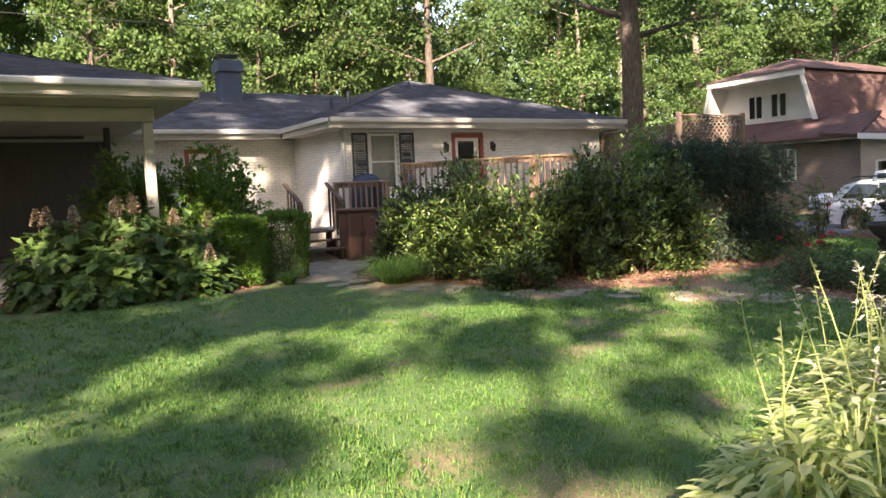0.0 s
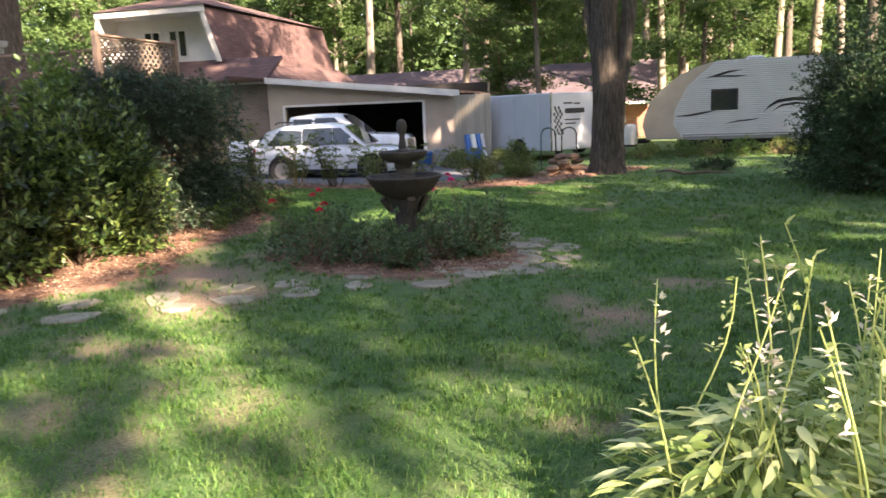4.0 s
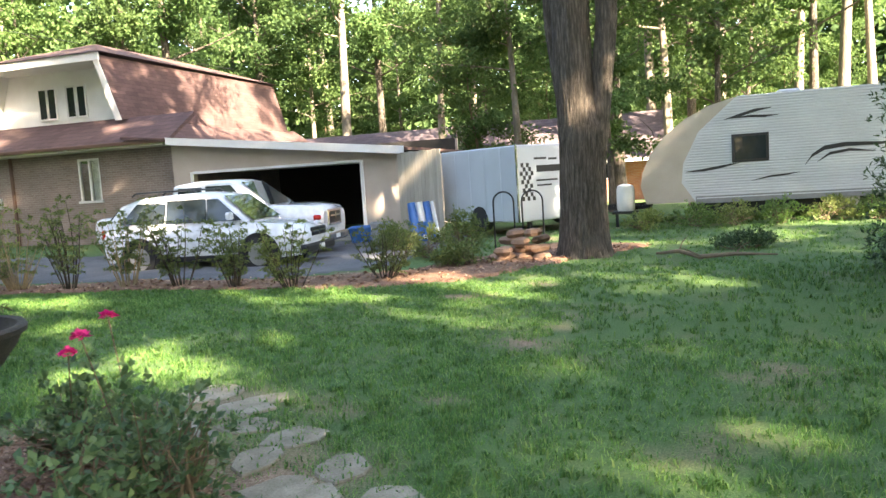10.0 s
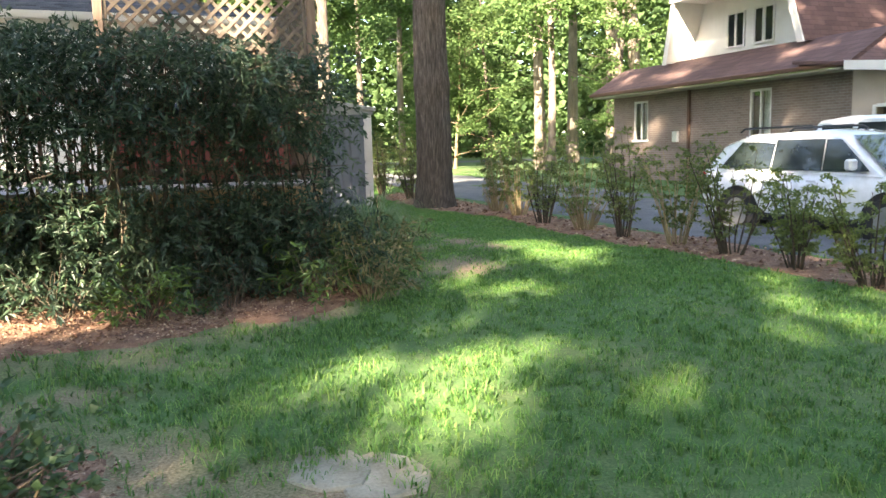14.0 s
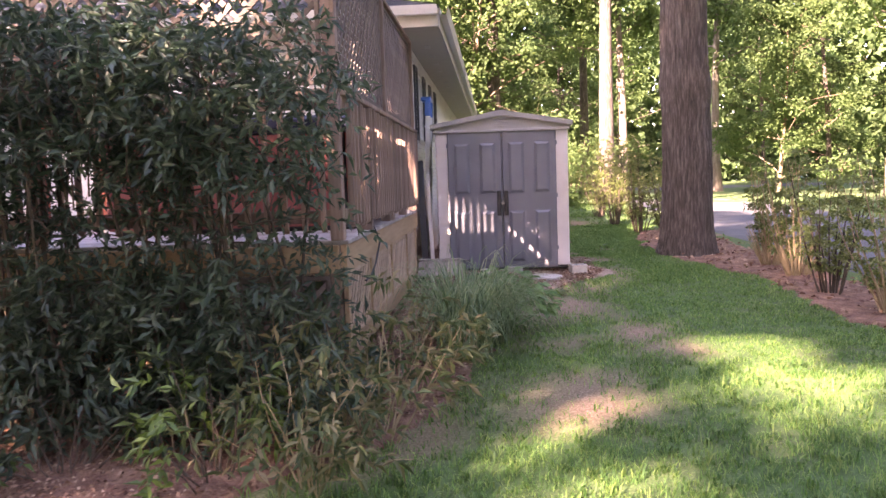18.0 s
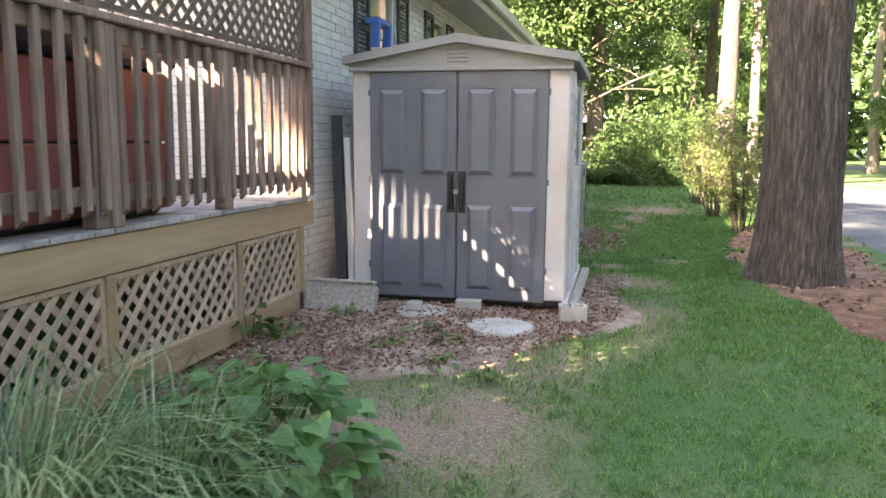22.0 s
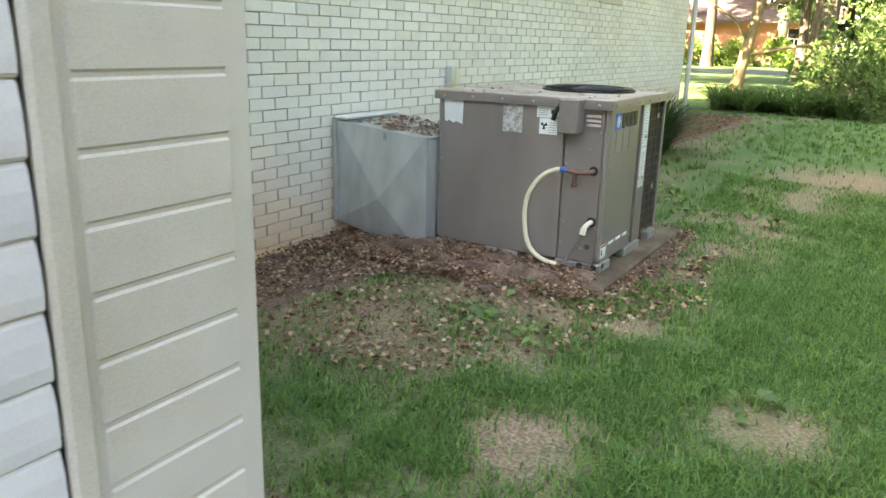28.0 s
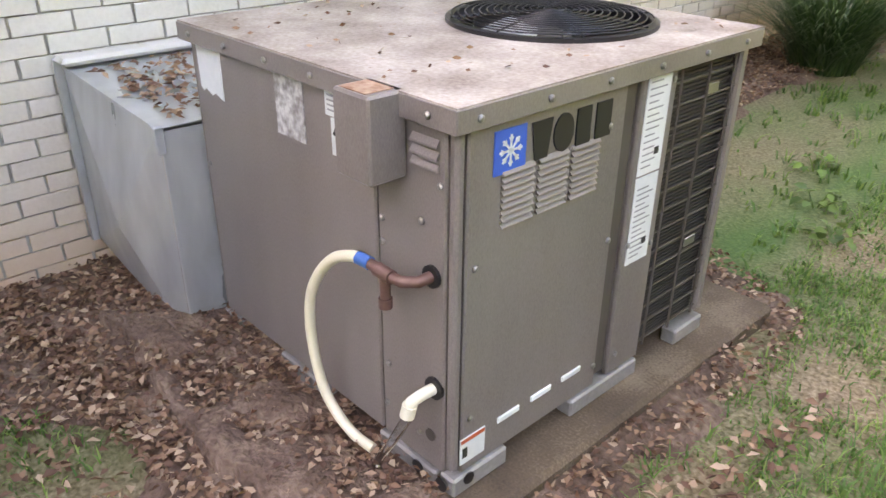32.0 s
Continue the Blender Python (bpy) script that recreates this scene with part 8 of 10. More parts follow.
def make_tree(label, seed, height, r0, crown_lo, spread, leaves, leaf, bark, green, limbs=14, name="tree", seg=10, clumps=60, clump=0.22):
    """A tall woodland tree: tapered trunk, limbs, and a loose crown of leaf clumps with gaps."""
    rr, rng = random.Random(seed), np.random.default_rng(seed)
    t = thing(name, label, "tree")
    n = 12
    top = (rr.uniform(-0.6, 0.6), rr.uniform(-0.6, 0.6), height)
    path = curve_path((0, 0, -0.3), top, 0.25, seed, n)
    part("trunk", trunk_geo(path, taper(r0, r0 * 0.16, n, 0.9), seg, 0.05, seed, 0.35), bark, t, smooth="all")
    ends = []
    lg = Geo()
    for k in range(limbs):
        f = crown_lo / height + (1 - crown_lo / height) * (k + rr.random()) / limbs
        i = min(n - 2, int(f * (n - 1)))
        p = path[i].lerp(path[i + 1], f * (n - 1) - i)
        a = k * 2.4 + rr.uniform(-0.5, 0.5)
        L = spread * (1.05 - 0.55 * f) * rr.uniform(0.6, 1.15)
        q = p + Vector((math.cos(a) * L, math.sin(a) * L, L * rr.uniform(0.1, 0.7)))
        lp = curve_path(p, q, L * 0.12, seed * 31 + k, 6)
        g = trunk_geo(lp, taper(r0 * 0.32 * (1.15 - f), 0.012, 6), 6, 0.03, k)
        lg.add(g.v, g.f)
        ends += lp[2:]
        for m in range(3):
            b = lp[2 + m]
            e = b + Vector((rr.uniform(-1, 1), rr.uniform(-1, 1), rr.uniform(-0.2, 0.8))).normalized() * L * 0.38
            g = trunk_geo(curve_path(b, e, L * 0.05, seed * 71 + k * 5 + m, 4), taper(r0 * 0.1, 0.008, 4), 5, 0, m)
            lg.add(g.v, g.f)
            ends += [e, b.lerp(e, 0.6)]
    part("limb", lg, bark, t, smooth="all")
    ends = np.array([tuple(e) for e in ends])
    pick = ends[rng.integers(0, len(ends), clumps)] + rng.normal(size=(clumps, 3)) * 0.25
    size = rng.uniform(0.45, 1.15, clumps) * spread * clump
    idx = rng.integers(0, clumps, leaves)
    d = unit(rng, leaves) * (rng.random(leaves) ** 0.45)[:, None]
    pos = pick[idx] + d * size[idx][:, None] * np.array([1.25, 1.25, 0.62])
    way = d + rng.normal(size=(leaves, 3)) * 0.7 + np.array([0, 0, -0.25])
    part("crown", leaf_mesh("crown", pos, way, leaf, leaf * 0.36, green, rng), green, t, "loose leafy crown with gaps")
    return t


def set_tree(src, x, y, turn, scale, first=False):
    m = pose(x, y, float(land(x, y)), 0, 0, turn) @ Matrix.Diagonal((scale, scale, scale, 1))
    if first:
        src.matrix_world = m
        return src
    t = copy_thing(src, pose(x, y, float(land(x, y)), 0, 0, turn))
    t.scale = (scale, scale, scale)
    return t


K = [make_tree("tall grey-brown woodland tree with green crown", 11, 19, 0.30, 7.0, 4.8, 9500, 0.24, M_BARK, L_TREE, 16, clumps=75),
     make_tree("tall pale-barked woodland tree with bright crown", 12, 17, 0.22, 5.5, 4.4, 9500, 0.22, M_BARK2, L_TREE2, 16, clumps=80),
     make_tree("slender woodland tree leafing from low down", 13, 12, 0.14, 2.0, 3.4, 12000, 0.17, M_BARK, L_TREE2, 18, clumps=85),
     make_tree("tall straight woodland tree with high crown", 14, 22, 0.34, 9.0, 5.0, 9500, 0.26, M_BARK2, L_TREE, 15, clumps=75),
     make_tree("bushy understorey tree in the woods", 15, 7.5, 0.10, 0.6, 3.1, 12000, 0.15, M_TWIG, L_TREE2, 18, clumps=85)]
# the kind used only out of view, to break up the sun
K.append(make_tree("unseen wide-limbed tree with a broken high crown, added to dapple the sun", 16, 17.5, 0.09, 7.5, 6.6, 18000, 0.20, M_BARK, L_TREE, 30, clumps=420, clump=0.047))
used = set()


def plant(kind, x, y, scale=1.0, turn=None):
    rr = random.Random(int(x * 131 + y * 17))
    t = set_tree(K[kind], x, y, rr.uniform(0, 360) if turn is None else turn, scale * rr.uniform(0.92, 1.1), kind not in used)
    used.add(kind)
    t["group"] = "woodland trees"
    return t


# trunks seen behind the houses and drive
for kd, x, y, s in ((0, 16.1, 40.0, 1.1), (1, 20.5, 37.5, 1.1), (3, 2.7, 45.7, 1.0), (3, 37.8, 38.3, 1.1), (0, 43.7, 17.7 + 9.5, 1.0), (1, 44.5, 13.0, 1.0), (1, 37.2, 8.0, 0.8), (0, 39.0, 4.5, 0.9), (3, 55.7, 3.4, 1.1), (3, 56.4, 1.0, 1.0),
                    (1, 21.9, 41.7, 1.0), (0, 20.7, 46.3, 1.0), (1, 30.8, 35.1, 1.0), (0, 20.1, 34.5, 0.95), (1, 32.3, 39.1, 1.1), (0, 47.3, 1.5, 0.9), (3, 51.6, 0.0, 1.0), (0, 50.5, -4.3, 1.0), (3, 56.4, -8.4, 1.0),
                    (3, 56.4, 23.0, 1.1), (0, 40.0, -6.0, 1.0), (2, 34.5, 4.5, 0.9), (2, 35.0, 1.2, 1.0), (4, 38.5, 9.5, 1.0), (2, 44.0, 30.0, 1.2), (2, 38.0, 31.5, 1.1), (2, 32.0, 31.5, 0.9)):
    plant(kd, x, y, s)
# the woods all round behind
rw = random.Random(77)
spots = []
for k in range(900):
    a = math.radians(rw.uniform(-55, 110))
    r = rw.uniform(30, 72)
    x, y = 12 + r * math.sin(a), 8 + r * math.cos(a)
    if (28 < x < 46 and 8 < y < 30) or (26 < x < 33 and -6 < y < 6) or (44 < x < 56 and 2 < y < 24) or (20 < x < 28 and y < 52) or (y > 48 and abs(y - 56 - 0.05 * x) < 6) or (-10 < x < 16 and y < 33) or (9 < x < 19 and y < 60):
        continue
    if -9 < x < 14 and 80 < y < 92:
        continue
    if min([math.hypot(x - p, y - q) for p, q in spots] or [99]) < 4.2:
        continue
    spots.append((x, y))
    if len(spots) > 72:
        break
for i, (x, y) in enumerate(spots):
    plant((0, 2, 4, 1, 4, 3, 2)[i % 7], x, y, 1.0 + 0.25 * rw.random())
# behind the house's roof line
for kd, x, y, s in ((2, -6, 36, 1.2), (0, -1, 38, 1.1), (2, 4, 36.5, 1.3), (1, 8, 38, 1.1), (2, 11.5, 37, 1.2), (4, 14.2, 39, 1.5), (0, -9, 34, 1.1), (2, 1.5, 42, 1.4), (3, 7.0, 43, 1.1), (2, 15.0, 46, 1.3), (1, -13, 30, 1.0)):
    plant(kd, x, y, s)
# unseen trees added behind the first viewpoint; their broken crowns dapple lawn and houses
for x, y, sc, turn in ((-26.03, -15.22, 1.20, 200), (12.00, -7.89, 1.20, 160), (15.82, -18.28, 1.50, 80), (-11.73, -16.45, 1.50, 240), (-10.02, -25.08, 1.20, 200), (20.82, -11.38, 0.90, 240), (-9.09, -23.20, 1.20, 80), (6.96, -32.62, 1.50, 200), (-25.79, -18.46, 1.20, 280), (-12.55, -6.92, 1.50, 320),
                       (-12.07, -5.36, 1.50, 240), (1.86, -9.55, 1.20, 120), (8.41, -8.89, 1.50, 40), (1.65, -6.27, 1.50, 40), (19.28, -15.52, 1.20, 40), (6.09, -7.69, 1.50, 320), (0.88, -18.79, 0.90, 240), (-2.54, -29.46, 1.20, 200), (-16.61, -13.33, 0.90, 0), (-25.12, -13.98, 1.50, 280), (1.31, -25.79, 1.50, 80)):
    set_tree(K[5], x, y, turn, sc, 5 not in used)["group"] = "woodland trees"
    used.add(5)
# unseen tree added on the sun's line to shade the shed's right half
slim = make_tree("unseen slim tree with a dense high crown, added to shade the shed", 17, 21.2, 0.15, 16.5, 2.6, 15000, 0.20, M_BARK, L_TREE, 18, clumps=75, clump=0.17)
slim.location = (-0.45, -8.35, float(land(-0.45, -8.35)))

# far edge of the woods, one mass of foliage
rng = np.random.default_rng(5)
n = 340000
# the arc past 125 degrees is never in view, added to cut sky light
a = np.radians(np.where(rng.random(n) < 0.7, rng.uniform(-65, 125, n), rng.uniform(125, 295, n)))
r = rng.uniform(74, 92, n)
h = rng.beta(1.1, 1.5, n) * (27 + 4 * np.sin(a * 9) + 4 * np.sin(a * 23 + 1))
pos = np.stack([12 + r * np.sin(a), 8 + r * np.cos(a), h], 1)
keep = ~((np.abs(pos[:, 0] - 3) < 12) & (pos[:, 1] < 92) & (h < 9))
pos = pos[keep]
tagged(new("far_woods", leaf_mesh("far_woods", pos, unit(rng, len(pos)), 0.8, 0.36, L_FAR, rng)), "distant woodland foliage closing the view, its unseen rear added to cut skylight", "woods", "", "stuff")


def oak(label, x, y, r0, height, seed, split=None, lean=(0, 0), knot=0.0):
    """A great near tree with ridged bark."""
    t = thing("oak_tree", label, "tree", (x, y, float(land(x, y)) - 0.05))
    zs = [-0.15, 0.0, 0.08, 0.18, 0.3, 0.45, 0.65] + [0.8 + 0.12 * k for k in range(int((split + 1.2 if split else height) / 0.12))]
    zs = [z for z in zs if z <= (split + 0.8 if split else height)]
    H_ = float(height)
    part("trunk", trunk_geo([(lean[0] * z + 0.03 * math.sin(z * 1.3), lean[1] * z + 0.03 * math.sin(z * 0.9 + 1), z) for z in zs], [r0 * (1 - 0.45 * max(0, z) / H_) * (1 + knot * math.exp(-((z - 2.75) / 0.22) ** 2)) * (1 if not split or z < split - 0.1 else max(0.25, 1 - (z - split + 0.1) * 0.85)) for z in zs], 300, 0.045, seed, 0.42, 62), M_BARK, t, "deeply furrowed grey-brown bark", smooth="all")
    tops = [(0.0, 0.0)]
    if split:
        for k, (dx, dy, rk) in enumerate(((-0.02, 0.10, 0.80), (0.06, -0.44, 0.45), (0.30, 0.46, 0.24))):
            zz = [split - 1.3 + 0.3 * i for i in range(int((height - split) / 0.3))]
            pth = [(dx * min(1, 0.35 + (z - split + 1.3) * 0.22) + 0.03 * dx * (z - split), dy * min(1, 0.35 + (z - split + 1.3) * 0.22) + 0.05 * dy * (z - split), z) for z in zz]
            part("stem", trunk_geo(pth, [r0 * rk * (1 - 0.35 * (z - split) / H_) for z in zz], 150, 0.05, seed + k + 3, 0, 32), M_BARK, t, smooth="all")
    rr, rg = random.Random(seed), np.random.default_rng(seed)
    ends, lg = [], Geo()
    for k in range(13):
        z = height * (0.5 + 0.5 * (k + rr.random()) / 13)
        b = Vector((lean[0] * z, lean[1] * z, z))
        an, L = k * 2.4, rr.uniform(3.0, 5.5)
        e = b + Vector((math.cos(an) * L, math.sin(an) * L, rr.uniform(-0.6, 2.2)))
        lp = curve_path(b, e, 0.6, seed * 13 + k, 7)
        g = trunk_geo(lp, taper(r0 * 0.32, 0.02, 7), 8, 0.05, k)
        lg.add(g.v, g.f)
        ends += lp[2:]
    part("limb", lg, M_BARK, t, smooth="all")
    ends = np.array([tuple(e) for e in ends])
    nl = 9000
    c = ends[rg.integers(0, len(ends), 90)] + rg.normal(size=(90, 3)) * 0.5
    ix = rg.integers(0, 90, nl)
    d = unit(rg, nl) * (rg.random(nl) ** 0.4)[:, None]
    part("crown", leaf_mesh("crown", c[ix] + d * np.array([1.1, 1.1, 0.6]), d + rg.normal(size=(nl, 3)) * 0.6, 0.17, 0.06, L_TREE, rg), L_TREE, t, "high leafy crown")
    return t


oak("great oak with furrowed bark beside the drive", 19.15, 19.2, 0.40, 13.0, 21, knot=0.09)
oak("great double-stemmed oak among mulch and stones", 22.25, 4.2, 0.40, 17.0, 22, 2.3)

# ---- shrubs ----
def shrub(name, label, x, y, rx, ry, h, leaves, length, width, green, seed, stems=9, lobes=26, lift=0.06, rosette=5, droop=0.0, wood=None, hollow=0.55, grp=""):
    """A shrub: stems from the ground, leaf sprays on an uneven, lobed outline."""
    rr, rng = random.Random(seed), np.random.default_rng(seed)
    t = thing(name, label, "shrub", (x, y, float(land(x, y))), 0, grp)
    lc = unit(rng, lobes)
    lc[:, 2] = np.abs(lc[:, 2])
    lr = rng.uniform(0.22, 0.42, lobes)
    n = leaves // rosette
    k = rng.integers(0, lobes, n)
    d = unit(rng, n)
    base = lc[k] * rng.uniform(hollow, 0.86, n)[:, None] + d * lr[k][:, None] * rng.uniform(0.55, 1.0, n)[:, None]
    base[:, 2] = np.abs(base[:, 2])
    out = base / (np.linalg.norm(base, axis=1, keepdims=True) + 1e-6)
    pos = base * np.array([rx, ry, h * 0.94]) + np.array([0, 0, lift])
    P, Wy = np.repeat(pos, rosette, 0), np.repeat(out, rosette, 0) * 0.75 + rng.normal(size=(n * rosette, 3)) * 0.62 + np.array([0, 0, 0.25 - droop])
    P = P + rng.normal(size=P.shape) * length * 0.25
    P[:, 2] = np.maximum(P[:, 2], 0.03)
    part("leaves", leaf_mesh("leaves", P, Wy, length, width, green, rng), green, t, kind="stuff")
    g = Geo()
    for i in range(stems):
        e = pos[rng.integers(0, n)]
        a = rr.uniform(0, 6.28)
        s = Vector((math.cos(a) * 0.12 * rx, math.sin(a) * 0.12 * ry, -0.05))
        w = trunk_geo(curve_path(s, Vector(e) * 0.92, 0.08, seed * 3 + i, 6), taper(0.016, 0.004, 6), 5, 0, i)
        g.add(w.v, w.f)
        for j in range(3):
            q = Vector(pos[rng.integers(0, n)])
            m = s.lerp(Vector(e), 0.5)
            if (q - m).length < max(rx, h) * 0.9:
                w = trunk_geo(curve_path(m, q, 0.04, seed * 5 + i + j, 4), taper(0.008, 0.003, 4), 4, 0, j)
                g.add(w.v, w.f)
    part("stem", g, wood or M_TWIG, t)
    return t


# laurels before the deck
for i, (x, y, rx, ry, h) in enumerate(((6.45, 11.65, 0.8, 0.75, 1.85), (7.2, 11.15, 0.9, 0.85, 2.15), (8.1, 10.7, 0.9, 0.85, 2.1), (8.95, 10.2, 0.95, 0.85, 2.0), (9.9, 9.85, 0.95, 0.85, 2.0), (10.75, 9.95, 0.9, 0.8, 2.05), (9.6, 10.7, 0.8, 0.7, 2.2))):
    shrub("laurel_shrub", "dense laurel shrub with glossy leaves before the deck", x, y, rx, ry, h, 6500, 0.12, 0.024, L_LAUREL, 100 + i, 14, grp="laurels before the deck")
shrub("laurel_shrub", "low laurel shrub at the front of the mulch bed", 7.2, 9.75, 0.55, 0.5, 0.62, 1800, 0.11, 0.024, L_LAUREL, 120)
shrub("laurel_shrub", "tall bright green laurel beside the screen", 11.15, 10.9, 0.95, 0.65, 2.9, 8500, 0.11, 0.026, L_BOX, 121, 14)
# vine-grown shrubs against the screen: a thick roof of leaves on tall stems, thinner at rail height, open at the foot
def sprays(rng, start, way, count, span, drop):
    """Points and directions of narrow leaves set along drooping twigs that begin at start."""
    k = len(start)
    way = way / np.linalg.norm(way, axis=1, keepdims=True)
    u = rng.uniform(0.1, 1.0, (k, count))
    p = start[:, None] + way[:, None] * (u * span)[..., None] - np.array([0, 0, 1.0]) * (drop * span * u * u)[..., None]
    d = way[:, None] * 0.7 + rng.normal(size=(k, count, 3)) * 0.55 - np.array([0, 0, 0.35]) * u[..., None]
    return p.reshape(-1, 3), d.reshape(-1, 3)


def vine_shrub(x, y, rx, ry, top, seed, twigs=690):
    rr, rng = random.Random(seed), np.random.default_rng(seed)
    t = thing("vine_shrub", "dark tangled vine shrub grown through the deck screen", "shrub", (x, y, float(land(x, y))), 0, "vine shrubs")
    zone = rng.choice(3, twigs, p=(0.50, 0.14, 0.36))
    u = rng.random(twigs)
    z = np.choose(zone, (top - 0.05 - 0.85 * u ** 1.3, 0.95 + 0.75 * u, 0.12 + 0.85 * u))
    st = np.stack([rng.uniform(-rx, rx, twigs), np.where(zone == 0, rng.uniform(-ry, ry, twigs), rng.uniform(-0.9 * ry, ry * 0.5, twigs)), z], 1)
    wy = np.stack([rng.normal(size=twigs), rng.normal(size=twigs) - 0.45, rng.normal(size=twigs) * 0.4 + 0.15], 1)
    p, d = sprays(rng, st, wy, 13, 0.34, 0.45)
    p[:, 2] = np.clip(p[:, 2], 0.04, top + 0.12)
    part("leaves", leaf_mesh("leaves", p, d, 0.085, 0.0125, L_VINE, rng), L_VINE, t, kind="stuff")
    g = Geo()
    for i in range(13):
        b = (rr.uniform(-rx, rx) * 0.9, rr.uniform(-ry, ry) * 0.4, -0.05)
        e = (b[0] + rr.uniform(-0.35, 0.35), b[1] + rr.uniform(-0.25, 0.25), top * rr.uniform(0.75, 1.0))
        w = trunk_geo(curve_path(b, e, 0.12, seed * 7 + i, 8), taper(0.014, 0.005, 8), 5, 0, i)
        g.add(w.v, w.f)
        for k in range(2):
            q = Vector(e) + Vector((rr.uniform(-0.6, 0.6), rr.uniform(-0.6, 0.1), rr.uniform(-0.9, 0.2)))
            w = trunk_geo(curve_path(Vector(b).lerp(Vector(e), 0.6 + 0.4 * k), q, 0.08, seed * 9 + i + 40 * k, 5), taper(0.006, 0.002, 5), 4, 0, i)
            g.add(w.v, w.f)
    part("stem", g, M_VINEWOOD, t, "bare twining stems", kind="stuff")


for i, (x, y, rx, ry, tp) in enumerate(((12.1, 10.85, 0.75, 0.5, 2.5), (12.9, 10.85, 0.75, 0.5, 2.5), (13.7, 10.85, 0.75, 0.5, 2.45), (14.5, 10.9, 0.6, 0.5, 2.35))):
    vine_shrub(x, y, rx, ry, tp, 140 + i)


def cane_plant(x, y, r, h, twigs, green, seed, label, wood, count=9, leaf=0.09):
    """A loose plant of thin arching canes with long narrow leaves."""
    rr, rng = random.Random(seed), np.random.default_rng(seed)
    t = thing("cane_shrub", label, "shrub", (x, y, float(land(x, y))), 0, "shrubs at the screen's foot")
    g, st, wy = Geo(), [], []
    for i in range(twigs):
        a, q = rr.uniform(0, 6.28), rr.random() ** 0.5
        e = Vector((r * q * math.cos(a), r * q * math.sin(a), h * rr.uniform(0.35, 1.0) * (1.1 - 0.4 * q)))
        pth = curve_path((0.2 * e.x, 0.2 * e.y, -0.03), e, 0.06, seed * 11 + i, 5)
        w = trunk_geo(pth, taper(0.006, 0.002, 5), 4, 0, i)
        g.add(w.v, w.f)
        for p in pth[2:]:
            st.append(tuple(p))
            wy.append((math.cos(a) + rr.uniform(-0.7, 0.7), math.sin(a) + rr.uniform(-0.7, 0.7), rr.uniform(-0.1, 0.5)))
    p, d = sprays(rng, np.array(st), np.array(wy), count, 0.2, 0.35)
    p[:, 2] = np.maximum(p[:, 2], 0.03)
    part("leaves", leaf_mesh("leaves", p, d, leaf, leaf * 0.14, green, rng, 0.3, 0.3), green, t, kind="stuff")
    part("stem", g, wood, t, "thin arching canes", kind="stuff")
    return t


for i, (x, y, r, h, n, g_, w_) in enumerate(((14.95, 10.55, 0.5, 1.25, 30, L_VINE, M_VINEWOOD), (15.4, 10.55, 0.5, 0.9, 24, L_STRAW, M_CANE), (15.15, 10.05, 0.45, 0.7, 20, L_STRAW, M_CANE), (14.7, 10.05, 0.45, 0.75, 15, L_BOX, M_VINEWOOD), (13.9, 10.1, 0.4, 0.6, 18, L_VINE, M_VINEWOOD),
                                             (13.2, 9.95, 0.35, 0.55, 14, L_BOX, M_VINEWOOD), (12.5, 10.15, 0.45, 0.7, 20, L_VINE, M_VINEWOOD), (15.5, 11.35, 0.45, 0.8, 22, L_STRAW, M_CANE))):
    cane_plant(x, y, r, h, n, g_, 150 + i, ("dark narrow-leaved shrub at the screen's foot", "straggling shrub with dry yellow tips by the deck corner", "sunlit green shoots at the screen's foot")[(g_ is L_STRAW) + 2 * (g_ is L_BOX)], w_)
# clipped boxwoods and the shrubs by the carport
def clipped(x, y, r, h, seed, n=13000):
    """A boxwood clipped to an upright barrel, with tufts of new shoots on top."""
    rng = np.random.default_rng(seed)
    t = thing("boxwood", "clipped upright boxwood at the path's edge", "shrub", (x, y, float(land(x, y))), 0, "boxwoods")
    a, z = rng.uniform(0, 2 * math.pi, n), rng.uniform(0.02, 1.0, n)
    bulge = 1 + 0.07 * np.sin(3 * a + seed) + 0.06 * np.sin(5 * a + 4 * z) + 0.05 * np.sin(9 * a - 7 * z)
    wide = r * bulge * (0.86 + 0.28 * z - 0.12 * z * z)
    cap = rng.random(n) < 0.3
    q = np.where(cap, np.sqrt(rng.random(n)), 1 - 0.12 * rng.random(n) ** 2)
    zz = np.where(cap, 1.0 - 0.10 * q ** 4 + 0.03 * rng.normal(size=n), z)
    pos = np.stack([wide * q * np.cos(a), wide * q * np.sin(a), h * zz], 1)
    pos[:, 2] = np.maximum(pos[:, 2], 0.03)
    way = np.stack([np.cos(a), np.sin(a), 0.9 + 0 * a], 1) + rng.normal(size=(n, 3)) * 0.5
    part("leaves", leaf_mesh("leaves", pos, way, 0.046, 0.013, L_CLIP, rng), L_CLIP, t, kind="stuff")
    g = Geo()
    for k in range(9):
        c = 2 * math.pi * k / 9
        w = trunk_geo(curve_path(Vector((0.03 * math.cos(c), 0.03 * math.sin(c), -0.05)), Vector((0.75 * r * math.cos(c), 0.75 * r * math.sin(c), h * 0.85)), 0.04, seed + k, 5), taper(0.014, 0.004, 5), 5, 0, k)
        g.add(w.v, w.f)
    part("stem", g, M_TWIG, t)
    return t


for i, (x, y, r, h) in enumerate(((3.56, 12.72, 0.42, 1.12), (4.54, 13.25, 0.44, 1.18))):
    clipped(x, y, r, h, 160 + i)
shrub("flowering_shrub", "large bright green shrub beside the carport post", 3.55, 14.6, 1.2, 0.95, 2.4, 12500, 0.10, 0.03, L_CLIP, 170, 14, 40)
